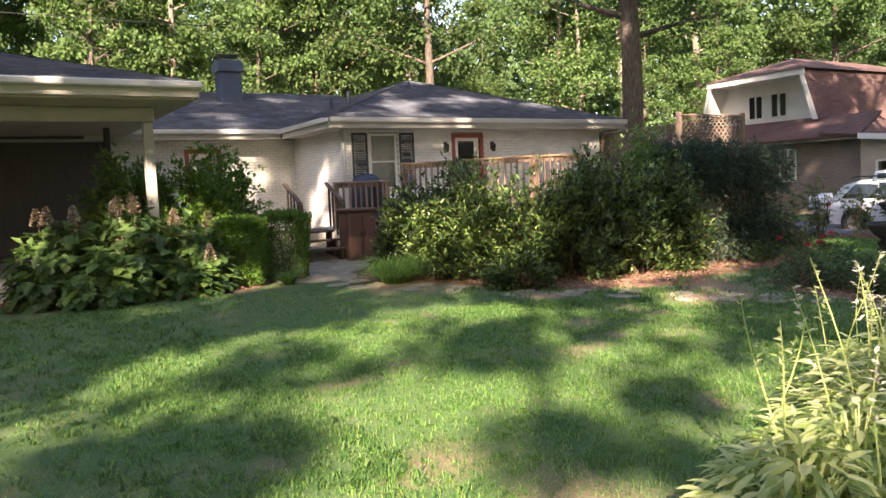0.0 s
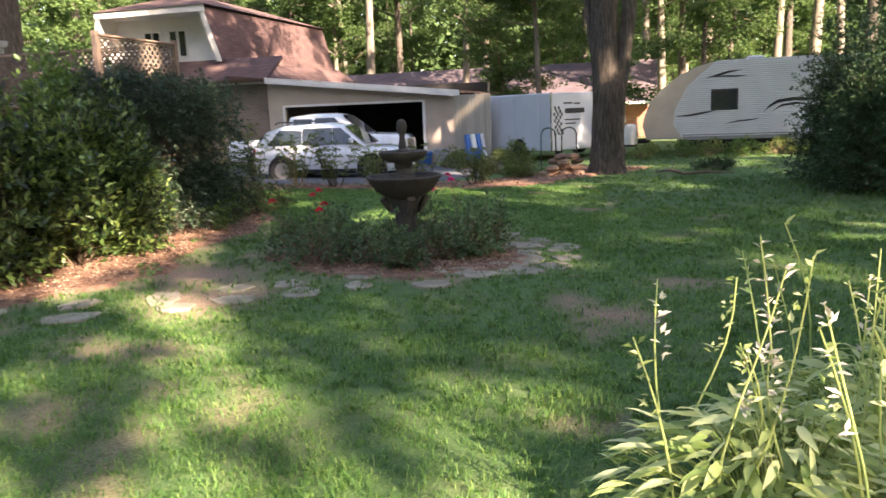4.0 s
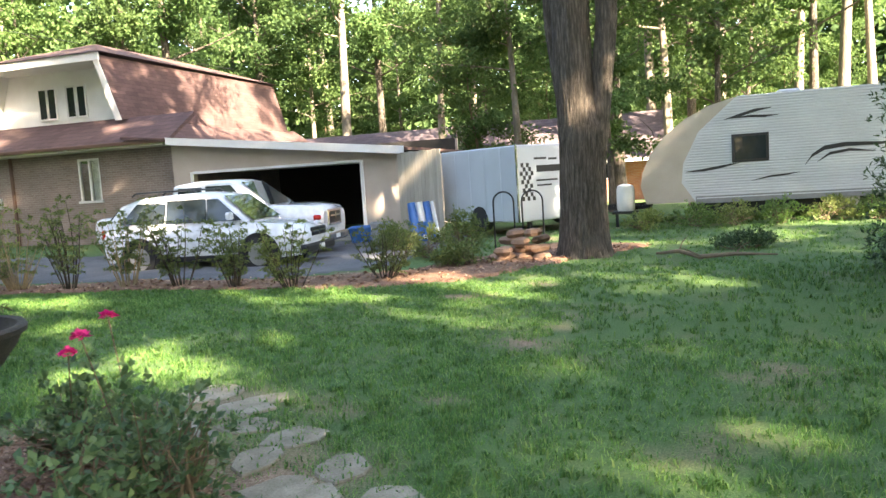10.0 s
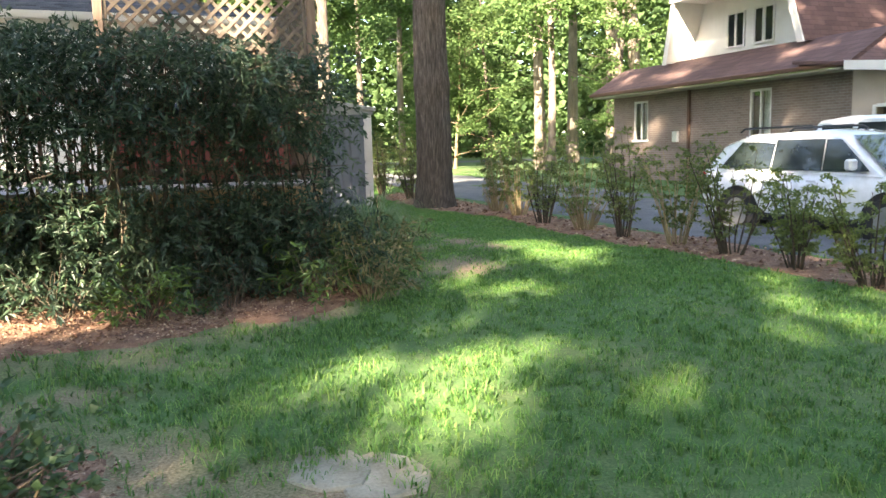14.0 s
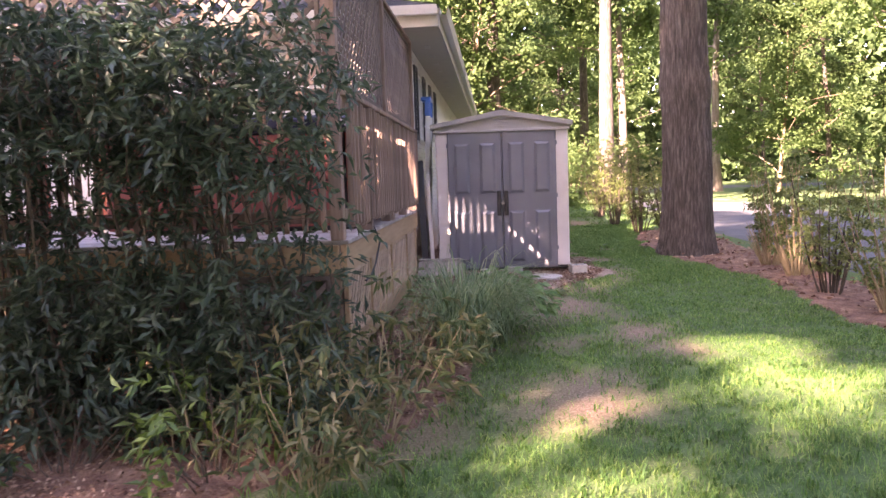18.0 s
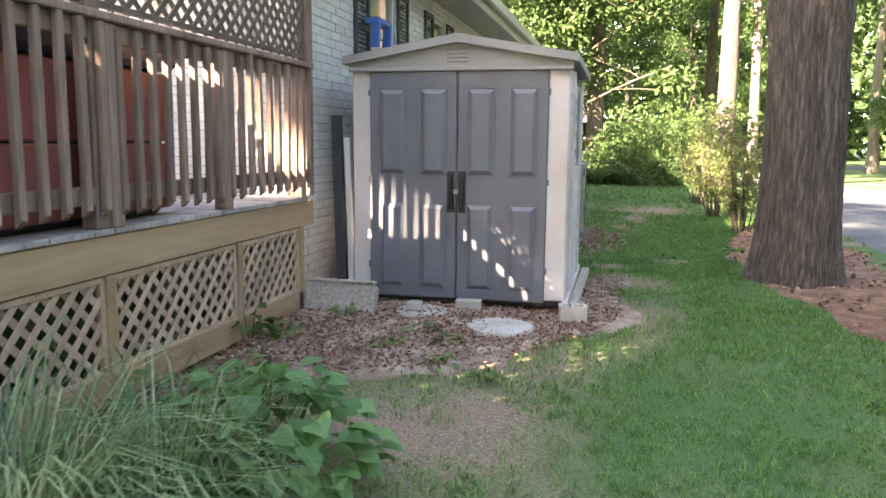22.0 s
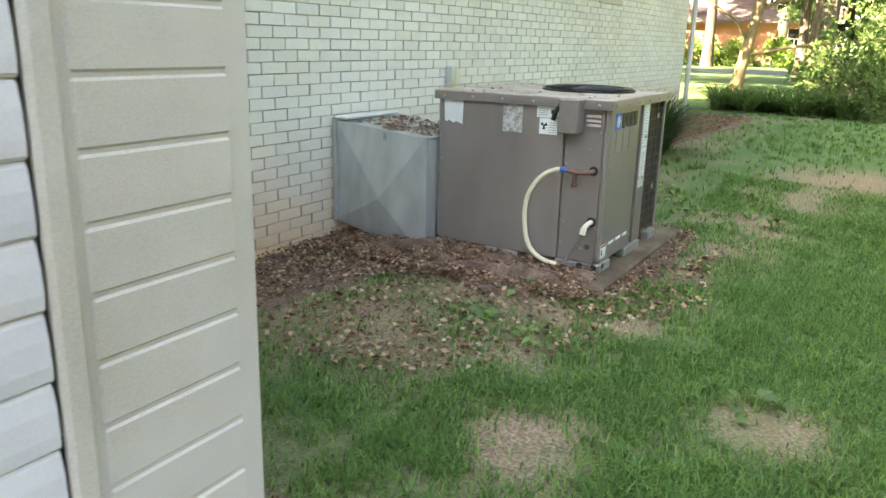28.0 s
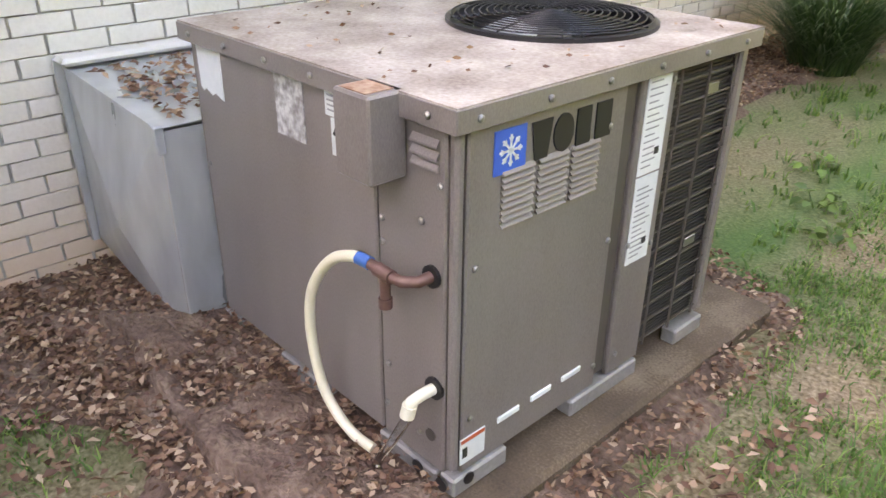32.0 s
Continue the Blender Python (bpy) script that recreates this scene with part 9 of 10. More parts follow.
shrub("flowering_shrub", "tall green shrub behind the carport post", 2.25, 15.1, 0.95, 0.8, 2.35, 9000, 0.11, 0.03, L_BOX, 171, 12)


OAKLEAF = [(0.0, 0.0), (0.02, 0.22), (0.20, 0.36), (0.30, 0.20), (0.48, 0.46), (0.60, 0.20), (0.78, 0.26), (1.0, 0.0)]


def hydrangea(x, y, r, h, seed, heads):
    rr, rng = random.Random(seed), np.random.default_rng(seed)
    t = shrub("hydrangea", "oakleaf hydrangea with faded cone flowers", x, y, r, r, h, 360, 0.16, 0.06, L_HYD, seed, 10, 22, rosette=3, droop=0.3, grp="hydrangeas")
    n = int(620 * (r / 0.75) ** 2)
    d = unit(rng, n)
    d[:, 2] = np.abs(d[:, 2])
    pos = d * np.array([r, r, h]) * rng.uniform(0.55, 1.02, n)[:, None] + np.array([0, 0, 0.06])
    w = d * np.array([1, 1, 0.2]) + rng.normal(size=(n, 3)) * 0.35 + np.array([0, 0, -0.35])
    w /= np.linalg.norm(w, axis=1, keepdims=True)
    side = np.cross(w, d + np.array([0, 0, 0.9]))
    side /= np.linalg.norm(side, axis=1, keepdims=True) + 1e-6
    up = np.cross(side, w)
    L = (0.22 * rng.uniform(0.65, 1.2, n))[:, None]
    vs = [pos + w * L * 0.42 - up * L * 0.05]
    for u, v in OAKLEAF + [(u, -v) for u, v in OAKLEAF[-2:0:-1]]:
        vs.append(pos + w * L * u + side * L * v + up * L * (0.22 * abs(v) - 0.25 * u * u))
    m = len(vs) - 1
    part("lobed_leaves", cloud("lobed_leaves", np.stack(vs, 1), [(0, 1 + k, 1 + (k + 1) % m) for k in range(m)], L_HYD, True), L_HYD, t, kind="stuff")
    for k in range(heads):
        a, f = rr.uniform(0, 6.28), rr.uniform(0.2, 0.95)
        p = Vector((math.cos(a) * r * f, math.sin(a) * r * f, h * (1.05 - 0.35 * f * f)))
        n = 130
        u = rng.random(n)
        ang = rng.uniform(0, 6.28, n)
        rad = 0.075 * (1 - u) ** 0.6
        pos = np.stack([p.x + rad * np.cos(ang), p.y + rad * np.sin(ang), p.z + u * 0.26], 1)
        part("flower_head", leaf_mesh("flower_head", pos, np.stack([np.cos(ang), np.sin(ang), 0.4 + 0 * u], 1), 0.034, 0.017, (M_TANFLOWER, M_CREAM)[k % 4 == 3], rng), M_CREAM, t, "faded cream cone of small flowers", kind="stuff")
        part("stalk", Geo().tube([(p.x * 0.7, p.y * 0.7, h * 0.5), tuple(p + Vector((0, 0, 0.2)))], 0.006, 5), M_TWIG, t)


for i, (x, y, r, h, n) in enumerate(((0.9, 12.7, 0.75, 1.2, 4), (1.9, 12.5, 0.8, 1.3, 7), (2.75, 12.5, 0.65, 1.05, 5), (1.4, 12.1, 0.6, 0.75, 2), (2.6, 12.05, 0.45, 0.6, 3))):
    hydrangea(x, y, r, h, 180 + i, n)
def vase_shrub(x, y, r, h, seed, wood, canes):
    """An upright shrub: canes fan out from a narrow foot and leaf out over their upper part."""
    rr, rng = random.Random(seed), np.random.default_rng(seed)
    t = thing("hedge_shrub", "thin airy shrub with upright stems along the drive", "shrub", (x, y, float(land(x, y))), 0, "hedge shrubs")
    g, st, wy = Geo(), [], []
    for k in range(canes):
        a, q = rr.uniform(0, 6.28), rr.random() ** 0.6
        e = Vector((r * q * math.cos(a), 1.15 * r * q * math.sin(a), h * rr.uniform(0.62, 1.05)))
        pth = curve_path((0.22 * e.x, 0.22 * e.y, -0.03), e, 0.05, seed * 13 + k, 8)
        w = trunk_geo(pth, taper(0.013, 0.003, 8), 5, 0, k)
        g.add(w.v, w.f)
        for p in pth[2:]:
            for m in range(2):
                b = rr.uniform(0, 6.28)
                st.append(tuple(p))
                wy.append((math.cos(b), math.sin(b), rr.uniform(0.1, 1.0)))
    p, d = sprays(rng, np.array(st), np.array(wy), 17, 0.17, 0.3)
    part("leaves", leaf_mesh("leaves", p, d, 0.05, 0.011, L_HEDGE, rng, 0.3, 0.3), L_HEDGE, t, kind="stuff")
    part("stem", g, wood, t, "upright bare canes", kind="stuff")
    return t


# the hedge along the drive: thin upright shrubs, straw-coloured at the foot
hx = [(19.85, 8.6, 1.0), (20.0, 9.7, 1.05), (19.95, 10.7, 1.25), (19.9, 11.7, 1.35), (19.8, 12.8, 1.45), (19.85, 14.0, 1.4), (19.75, 15.2, 1.5), (19.85, 16.4, 1.55), (19.9, 17.5, 1.45), (20.6, 7.3, 0.8), (19.5, 21.8, 1.7), (19.2, 23.4, 1.8), (19.0, 25.4, 1.9), (18.9, 27.6, 2.0)]
for i, (x, y, h) in enumerate(hx):
    t = vase_shrub(x, y, 0.55, h * 1.04, 200 + i, M_CANE if i in (3, 5, 7, 8) else M_VINEWOOD, 15 if i < 10 else 24)
    if i in (5, 7, 8):
        rr = random.Random(i)
        g = Geo()
        for k in range(26):
            a, l = rr.uniform(0, 6.28), rr.uniform(0.3, 0.65)
            g.tube([(0.1 * math.cos(a), 0.1 * math.sin(a), 0.0), (0.22 * math.cos(a), 0.22 * math.sin(a), l * 0.6), (0.32 * math.cos(a), 0.32 * math.sin(a), l)], [0.009, 0.007, 0.003], 5)
        part("cane", g, M_CANE, t, "bundle of straw-coloured canes", kind="stuff")
# the dark evergreen at the lawn's far side and smaller growth
for i, (x, y, r, h, n) in enumerate(((18.6, -1.7, 1.9, 4.8, 42000), (18.0, -0.7, 0.95, 2.7, 15000), (19.7, -0.5, 1.0, 3.6, 17000))):
    shrub("evergreen", "large dark evergreen reaching to the ground", x, y, r, r, h, n, 0.085, 0.015, L_DARK, 230 + i, 12, 60, lift=0.05, hollow=0.4, grp="evergreens")
for i, (x, y, rx, h, g_) in enumerate(((26.5, 3.3, 0.9, 0.42, L_HEDGE), (26.6, 2.3, 0.9, 0.5, L_BOX), (26.5, 1.4, 0.9, 0.48, L_HEDGE), (26.4, 0.5, 0.9, 0.52, L_BOX), (26.6, -0.4, 0.9, 0.5, L_HEDGE), (26.5, -1.3, 0.9, 0.5, L_BOX), (26.5, -2.2, 0.9, 0.55, L_HEDGE), (22.6, 1.6, 0.35, 0.3, L_DARK), (25.2, 8.6, 0.5, 0.7, L_HEDGE), (23.0, 7.2, 0.4, 0.6, L_HEDGE), (24.3, 6.9, 0.35, 0.9, L_HEDGE), (21.6, 6.3, 0.3, 0.5, L_HEDGE), (26.2, 9.3, 0.4, 0.7, L_HEDGE))):
    shrub("low_shrub", "low loose shrub on the grass verge", x, y, rx * 0.8, 0.55, h, 1700, 0.065, 0.014, g_, 250 + i, 8, 22, grp="low shrubs")
for i, (x, y, r, h) in enumerate(((17.6, 33.0, 1.4, 2.2), (19.0, 35.0, 1.6, 2.6), (17.2, 36.5, 1.3, 1.8))):
    shrub("yellow_shrub", "bright yellow-green shrub in the sun by the road", x, y, r, r, h, 4200, 0.11, 0.03, L_TREE2, 270 + i, 10, 26, grp="yellow shrubs")
for i, (x, y) in enumerate(((4.2, 70.0), (6.4, 70.2), (8.6, 70.4), (10.8, 70.6))):
    shrub("clipped_hedge", "square clipped dark hedge before the brick house", x, y, 1.25, 0.9, 1.75, 2600, 0.16, 0.06, L_BOX, 280 + i, 4, 40, hollow=0.75, grp="clipped hedges")

# ---- roses and fountain ----
FXY = (11.63, 6.22)
fz = float(land(*FXY))
fo = thing("fountain", "two-tiered dark cast-stone garden fountain with ball finial", "fountain", (*FXY, fz + 0.005))
fo.scale = (0.97, 0.97, 1.015)
part("plinth", Geo().box((-0.2, -0.2, 0.0), (0.2, 0.2, 0.14), 0.015).lathe([(0.19, 0.14), (0.17, 0.2), (0.13, 0.24)], 24), M_STONE, fo, smooth=True)
part("pedestal", Geo().lathe([(0.13, 0.22), (0.145, 0.3), (0.125, 0.36), (0.14, 0.46), (0.165, 0.58), (0.19, 0.66), (0.20, 0.70)], 40, lobes=10, deep=0.035), M_STONE, fo, "fluted pedestal", smooth=True)
for k in range(4):
    a = k * math.pi / 2 + 0.6
    part("scroll", Geo().tube([(0.16 * math.cos(a), 0.16 * math.sin(a), 0.5), (0.22 * math.cos(a), 0.22 * math.sin(a), 0.58), (0.27 * math.cos(a), 0.27 * math.sin(a), 0.67), (0.30 * math.cos(a), 0.30 * math.sin(a), 0.71)], [0.03, 0.04, 0.05, 0.055], 10), M_STONE, fo, smooth=True)
part("basin", Geo().lathe([(0.16, 0.69), (0.26, 0.72), (0.37, 0.79), (0.44, 0.88), (0.47, 0.935), (0.49, 0.94), (0.495, 0.965), (0.48, 0.98), (0.45, 0.975), (0.42, 0.93), (0.33, 0.86), (0.2, 0.84), (0.08, 0.84)], 56), M_STONE, fo, "broad shallow basin", smooth=True)
part("stem", Geo().lathe([(0.16, 0.84), (0.17, 0.95), (0.15, 0.98), (0.15, 1.0), (0.11, 1.02), (0.10, 1.06), (0.12, 1.09), (0.12, 1.13), (0.145, 1.15)], 36), M_STONE, fo, smooth=True)
part("upper_bowl", Geo().lathe([(0.10, 1.13), (0.19, 1.145), (0.27, 1.185), (0.305, 1.235), (0.315, 1.25), (0.318, 1.272), (0.30, 1.28), (0.25, 1.25), (0.06, 1.24)], 40), M_STONE, fo, smooth=True)
part("finial", Geo().lathe([(0.085, 1.24), (0.09, 1.28), (0.055, 1.31), (0.045, 1.38), (0.036, 1.46), (0.045, 1.49), (0.058, 1.52), (0.068, 1.57), (0.062, 1.62), (0.04, 1.655), (0.015, 1.668)], 24, lobes=6, deep=0.03), M_STONE, fo, "ball finial", smooth=True)
for i, (x, y, r, h) in enumerate(((10.35, 6.9, 0.5, 0.62), (10.9, 7.4, 0.5, 0.6), (10.6, 6.2, 0.45, 0.6), (11.1, 5.6, 0.45, 0.55), (11.55, 5.35, 0.4, 0.65), (12.0, 5.25, 0.42, 0.8), (12.4, 5.6, 0.5, 0.85), (12.6, 6.3, 0.45, 0.7), (11.9, 7.3, 0.5, 0.6), (11.0, 6.7, 0.4, 0.55), (10.2, 5.8, 0.35, 0.45))):
    rr, rng = random.Random(300 + i), np.random.default_rng(300 + i)
    t = shrub("rose_bush", "loose rose bush in mulch round the fountain", x, y, r, r, h, 1000, 0.055, 0.019, L_ROSE, 300 + i, 16, 24, hollow=0.25, grp="rose bushes")
    for k in range(2 if i in (0, 6, 8) else (1 if i in (1, 7) else 0)):
        a = rr.uniform(0, 6.28)
        p = np.array([math.cos(a) * r * 0.6, math.sin(a) * r * 0.6, h + rr.uniform(0.0, 0.14)])
        n = 40
        d = unit(rng, n)
        d[:, 2] = np.abs(d[:, 2]) * 0.7
        m_ = M_PINK if i in (6, 7) else M_ROSE
        part("rose_bloom", leaf_mesh("rose_bloom", p + d * 0.02, d, 0.035, 0.02, m_, rng), m_, t, "open red rose")
        part("stalk", Geo().tube([(p[0] * 0.5, p[1] * 0.5, h * 0.4), (p[0], p[1], p[2])], 0.004, 5), M_TWIG, t)


# ---- clumps of blades ----
def blades(name, label, x, y, r, h, n, width, green, seed, arch=0.7, cat="ornamental grass", plume=0):
    rng = np.random.default_rng(seed)
    t = thing(name, label, cat, (x, y, float(land(x, y))))
    a, q = rng.uniform(0, 6.28, n), rng.random(n) ** 0.5
    b = np.stack([0.25 * r * q * np.cos(a), 0.25 * r * q * np.sin(a), -0.02 + 0 * a], 1)
    a2 = a + rng.normal(size=n) * 0.5
    o = np.stack([np.cos(a2), np.sin(a2), 0 * a], 1)
    L = h * rng.uniform(0.45, 1.15, n)
    reach = r * rng.uniform(0.35, 1.1, n)
    bow = arch * rng.uniform(0.78, 1.08, n)
    side = np.stack([-np.sin(a2), np.cos(a2), 0 * a], 1) * (width * rng.uniform(0.7, 1.2, n))[:, None]
    vs = []
    for u, w in ((0, 1.0), (0.3, 0.95), (0.58, 0.8), (0.8, 0.5)):
        z = L * (u * 1.5 - bow * u * u * 1.05)
        c = b + o * (reach * u ** 1.5)[:, None] + np.stack([0 * a, 0 * a, z], 1)
        vs += [c - side * w, c + side * w]
    z = L * (1.5 - bow * 1.15)
    vs.append(b + o * reach[:, None] + np.stack([0 * a, 0 * a, z], 1))
    part("blade", cloud("blades", np.stack(vs, 1), [(0, 1, 3, 2), (2, 3, 5, 4), (4, 5, 7, 6), (6, 7, 8)], green), green, t, kind="stuff")
    return t


blades("grass_clump", "fine arching green grass clump beside the path", 5.75, 11.3, 0.78, 0.72, 1700, 0.0036, L_GRASS, 401, 0.98)
blades("grass_clump", "fine arching green grass clump by the boxwoods", 4.35, 12.55, 0.3, 0.3, 350, 0.004, L_GRASS, 402)
blades("ornamental_grass", "tall arching grey-green grass clump by the deck", 15.82, 12.35, 0.76, 1.25, 720, 0.0038, L_TALL, 403, 1.16)
blades("ornamental_grass", "arching grey-green grass clump by the deck", 16.02, 12.75, 0.62, 1.05, 420, 0.0038, L_TALL, 404, 1.16)
blades("lily_turf", "dark green lily-turf clump beyond the air conditioner", 15.68, 26.2, 0.85, 0.8, 1100, 0.006, L_LILY, 405)
for i in range(9):
    blades("day_lily", "strappy green day-lily clump at the house corner", 15.2 + 0.28 * i, 32.6 + 0.35 * math.sin(i * 2.1), 0.6, 0.55, 170, 0.016, L_TREE2, 410 + i, cat="day lily")


def broadleaf(name, label, x, y, r, h, n, length, width, green, seed, cat="plant"):
    rng = np.random.default_rng(seed)
    t = thing(name, label, cat, (x, y, float(land(x, y))))
    a, q = rng.uniform(0, 6.28, n), np.sqrt(rng.random(n))
    p = np.stack([r * q * np.cos(a), r * q * np.sin(a), h * (1.05 - 0.6 * q * q) * rng.uniform(0.55, 1.0, n)], 1)
    w = np.stack([np.cos(a), np.sin(a), rng.uniform(-0.5, 0.25, n)], 1) + rng.normal(size=(n, 3)) * 0.25
    nn = len(p)
    w /= np.linalg.norm(w, axis=1, keepdims=True)
    side = np.cross(w, np.array([0, 0, 1.0]) + rng.normal(size=(nn, 3)) * 0.25)
    side /= np.linalg.norm(side, axis=1, keepdims=True)
    up = np.cross(side, w)
    L = (length * rng.uniform(0.6, 1.2, nn))[:, None]
    Wd = (width * rng.uniform(0.7, 1.2, nn))[:, None]
    vs = [p]
    for u, k, dz in ((0.18, 0.8, 0.0), (0.45, 1.0, -0.02), (0.75, 0.6, -0.09)):
        c = p + w * L * u + up * L * dz
        vs += [c + side * Wd * k + up * Wd * 0.25, c, c - side * Wd * k + up * Wd * 0.25]
    vs.append(p + w * L - up * L * 0.2)
    part("leaves", cloud("leaves", np.stack(vs, 1), [(0, 1, 2), (0, 2, 3), (1, 4, 5, 2), (2, 5, 6, 3), (4, 7, 8, 5), (5, 8, 9, 6), (7, 10, 8), (8, 10, 9)], green, True), green, t)
    g = Geo()
    for i in range(0, nn, 3):
        g.tube([(p[i][0] * 0.2, p[i][1] * 0.2, -0.02), tuple(p[i] * np.array([0.75, 0.75, 0.8])), tuple(p[i])], [0.005, 0.004, 0.003], 4)
    part("stem", g, green, t, kind="stuff")
    return t


def bloom_stalks(t, r, n, h, seed):
    rr, rng = random.Random(seed), np.random.default_rng(seed)
    for k in range(n):
        a, q = rr.uniform(0, 6.28), r * rr.random() ** 0.6
        b = Vector((q * math.cos(a), q * math.sin(a), 0.1))
        e = b + Vector((rr.uniform(-0.25, 0.25), rr.uniform(-0.25, 0.25), h * rr.uniform(0.75, 1.15)))
        pth = curve_path(b, e, 0.05, seed + k, 7)
        part("flower_stalk", Geo().tube(pth, taper(0.006, 0.003, 7), 5), L_HOSTA, t)
        m = 18
        u = rng.uniform(0.6, 1.0, m)
        pos = np.array([tuple(b.lerp(e, float(x))) for x in u]) + rng.normal(size=(m, 3)) * 0.006
        d = unit(rng, m)
        d[:, 2] = d[:, 2] * 0.3 + 0.45
        part("bud_spike", leaf_mesh("buds", pos, d, 0.045, 0.009, (M_CREAM, L_HOSTA)[k % 3 > 0], rng), M_CREAM, t, "pale buds up the stalk", kind="stuff")


for i, (x, y, r, h, n, st) in enumerate(((4.55, 2.3, 0.75, 0.5, 760, 9), (5.15, 2.75, 0.6, 0.48, 560, 10), (5.75, 2.2, 0.7, 0.5, 660, 9), (4.0, 1.7, 0.7, 0.5, 660, 5), (5.0, 1.5, 0.8, 0.5, 680, 6), (3.45, 2.05, 0.5, 0.45, 480, 4), (2.9, 1.95, 0.42, 0.4, 400, 3))):
    t = broadleaf("hosta", "variegated hosta with tall pale flower stalks", x, y, r, h, n, 0.15, 0.019, L_HOSTA, 430 + i, "hosta")
    bloom_stalks(t, r * 0.8, st, 0.85, 440 + i)
broadleaf("broadleaf_weed", "broad green-leaved plant by the deck", 16.12, 13.3, 0.44, 0.52, 230, 0.12, 0.05, L_HOSTA2, 450)
broadleaf("broadleaf_weed", "broad green-leaved plant among the mulch", 15.55, 13.75, 0.42, 0.32, 60, 0.10, 0.036, L_HOSTA2, 451)
broadleaf("broadleaf_weed", "small green weed growing through the lattice", 15.12, 15.1, 0.12, 0.3, 14, 0.12, 0.05, L_HYD, 452)
rr = random.Random(9)
for i in range(26):
    x, y = (rr.uniform(15.2, 16.9), rr.uniform(14.7, 16.2)) if i < 8 else (rr.uniform(16.0, 18.2), rr.uniform(19.8, 25)) if i < 20 else (rr.uniform(9.5, 13.5), rr.uniform(7.8, 9.6))
    if 15.5 < x < 17.05 and 21.1 < y < 22.9:
        continue
    broadleaf("weed", "small green weed in bare soil", x, y, 0.10, 0.09, 16, 0.06, 0.022, L_BOX, 460 + i, "weed")

solo("drain_pipe", Geo().tube([(15.05, 30.3, 0.02), (15.2, 30.8, 0.03), (15.5, 31.6, 0.02), (15.75, 32.2, 0.03)], 0.055, 10), M_BLACK, "black corrugated drain pipe lying at the house corner", "pipe", smooth=True)
solo("stray_root", Geo().tube([(15.83, 19.52, -0.10), (15.88, 19.44, -0.055), (16.0, 19.26, -0.065), (16.12, 19.06, -0.10)], [0.014, 0.024, 0.02, 0.008], 9), M_TWIG, "pale stick lying in the leaf litter", "stick", smooth=True)

# ---- brick courses ----
BW, BH, BJ, BV = 0.2155, 0.0708, 0.0065, 0.0115


def brick_shape(w, h, d=0.012, c=0.002):
    """The proud part of one brick in its own plane: along x, out along -y."""
    a, b = w / 2, h / 2
    v = [(-a, 0, -b), (a, 0, -b), (a, 0, b), (-a, 0, b), (-a, -d + c, -b), (a, -d + c, -b), (a, -d + c, b), (-a, -d + c, b), (-a + c, -d, -b + c), (a - c, -d, -b + c), (a - c, -d, b - c), (-a + c, -d, b - c)]
    f = [(0, 1, 5, 4), (1, 2, 6, 5), (2, 3, 7, 6), (3, 0, 4, 7), (4, 5, 9, 8), (5, 6, 10, 9), (6, 7, 11, 10), (7, 4, 8, 11), (8, 9, 10, 11)]
    return np.array(v), f


def lay(name, a, b, z0, z1, holes, own, seed, parent):
    """Courses of running bond on the wall from a to b; bricks in the window own (s0, s1, z0, z1) are pieces of their own."""
    rng = np.random.default_rng(seed)
    a, b = Vector((*a, 0)), Vector((*b, 0))
    L = (b - a).length
    ang = math.degrees(math.atan2(b.y - a.y, b.x - a.x))
    rest, single = {}, []
    r, z = 0, z0
    while z < z1 - 0.03:
        s = -(r % 2) * BW / 2
        while s < L:
            s0, s1 = max(0, s), min(L, s + BW)
            ok = s1 - s0 > 0.04
            for h in holes:
                if z + BH > h[2] and z < h[3]:
                    if s0 >= h[0] - 0.03 and s1 <= h[1] + 0.03:
                        ok = False
                    elif s0 < h[0] < s1:
                        s1 = h[0]
                    elif s0 < h[1] < s1:
                        s0 = h[1]
            if ok and s1 - s0 > 0.04:
                w = s1 - s0 - BV
                key = round(w, 3)
                c = ((s0 + s1) / 2, z + BH / 2)
                if own and own[0] < c[0] < own[1] and own[2] < c[1] < own[3] and abs(w - (BW - BV)) < 0.004 and len(single) < 300:
                    single.append(c)
                else:
                    rest.setdefault(key, []).append(c)
            s += BW
        z += BH
        r += 1
    allv = []
    for key, cs in rest.items():
        sv, sf = brick_shape(key, BH - BJ)
        cs = np.array(cs)
        o = np.zeros((len(cs), 1, 3))
        o[:, 0, 0], o[:, 0, 2] = cs[:, 0], cs[:, 1]
        o[:, 0, 1] = rng.uniform(-0.0025, 0.0025, len(cs))
        allv.append(sv[None] + o + rng.normal(size=(len(cs), 12, 3)) * np.array([0.0012, 0.0006, 0.0012]))
    courses = cloud(name, np.concatenate(allv), sf, M_BRICK)
    courses.shade_flat()
    ob = part(name, courses, M_BRICK, parent, "cream-painted brick courses", kind="stuff")
    ob.matrix_basis = pose(a.x, a.y, 0, 0, 0, ang)
    if single:
        sv, sf = brick_shape(BW - BV, BH - BJ)
        ms = []
        for k in range(6):
            g = Geo()
            g.add((sv + rng.normal(size=sv.shape) * np.array([0.0015, 0.0008, 0.0015])).tolist(), sf)
            ms.append(mesh_of("brick", g, M_BRICK))
        for i, (s, z) in enumerate(single):
            o = new("brick", ms[int(rng.integers(0, 6))])
            o.parent = parent
            o.matrix_basis = pose(a.x, a.y, 0, 0, 0, ang) @ pose(s, float(rng.uniform(-0.003, 0.003)), z)


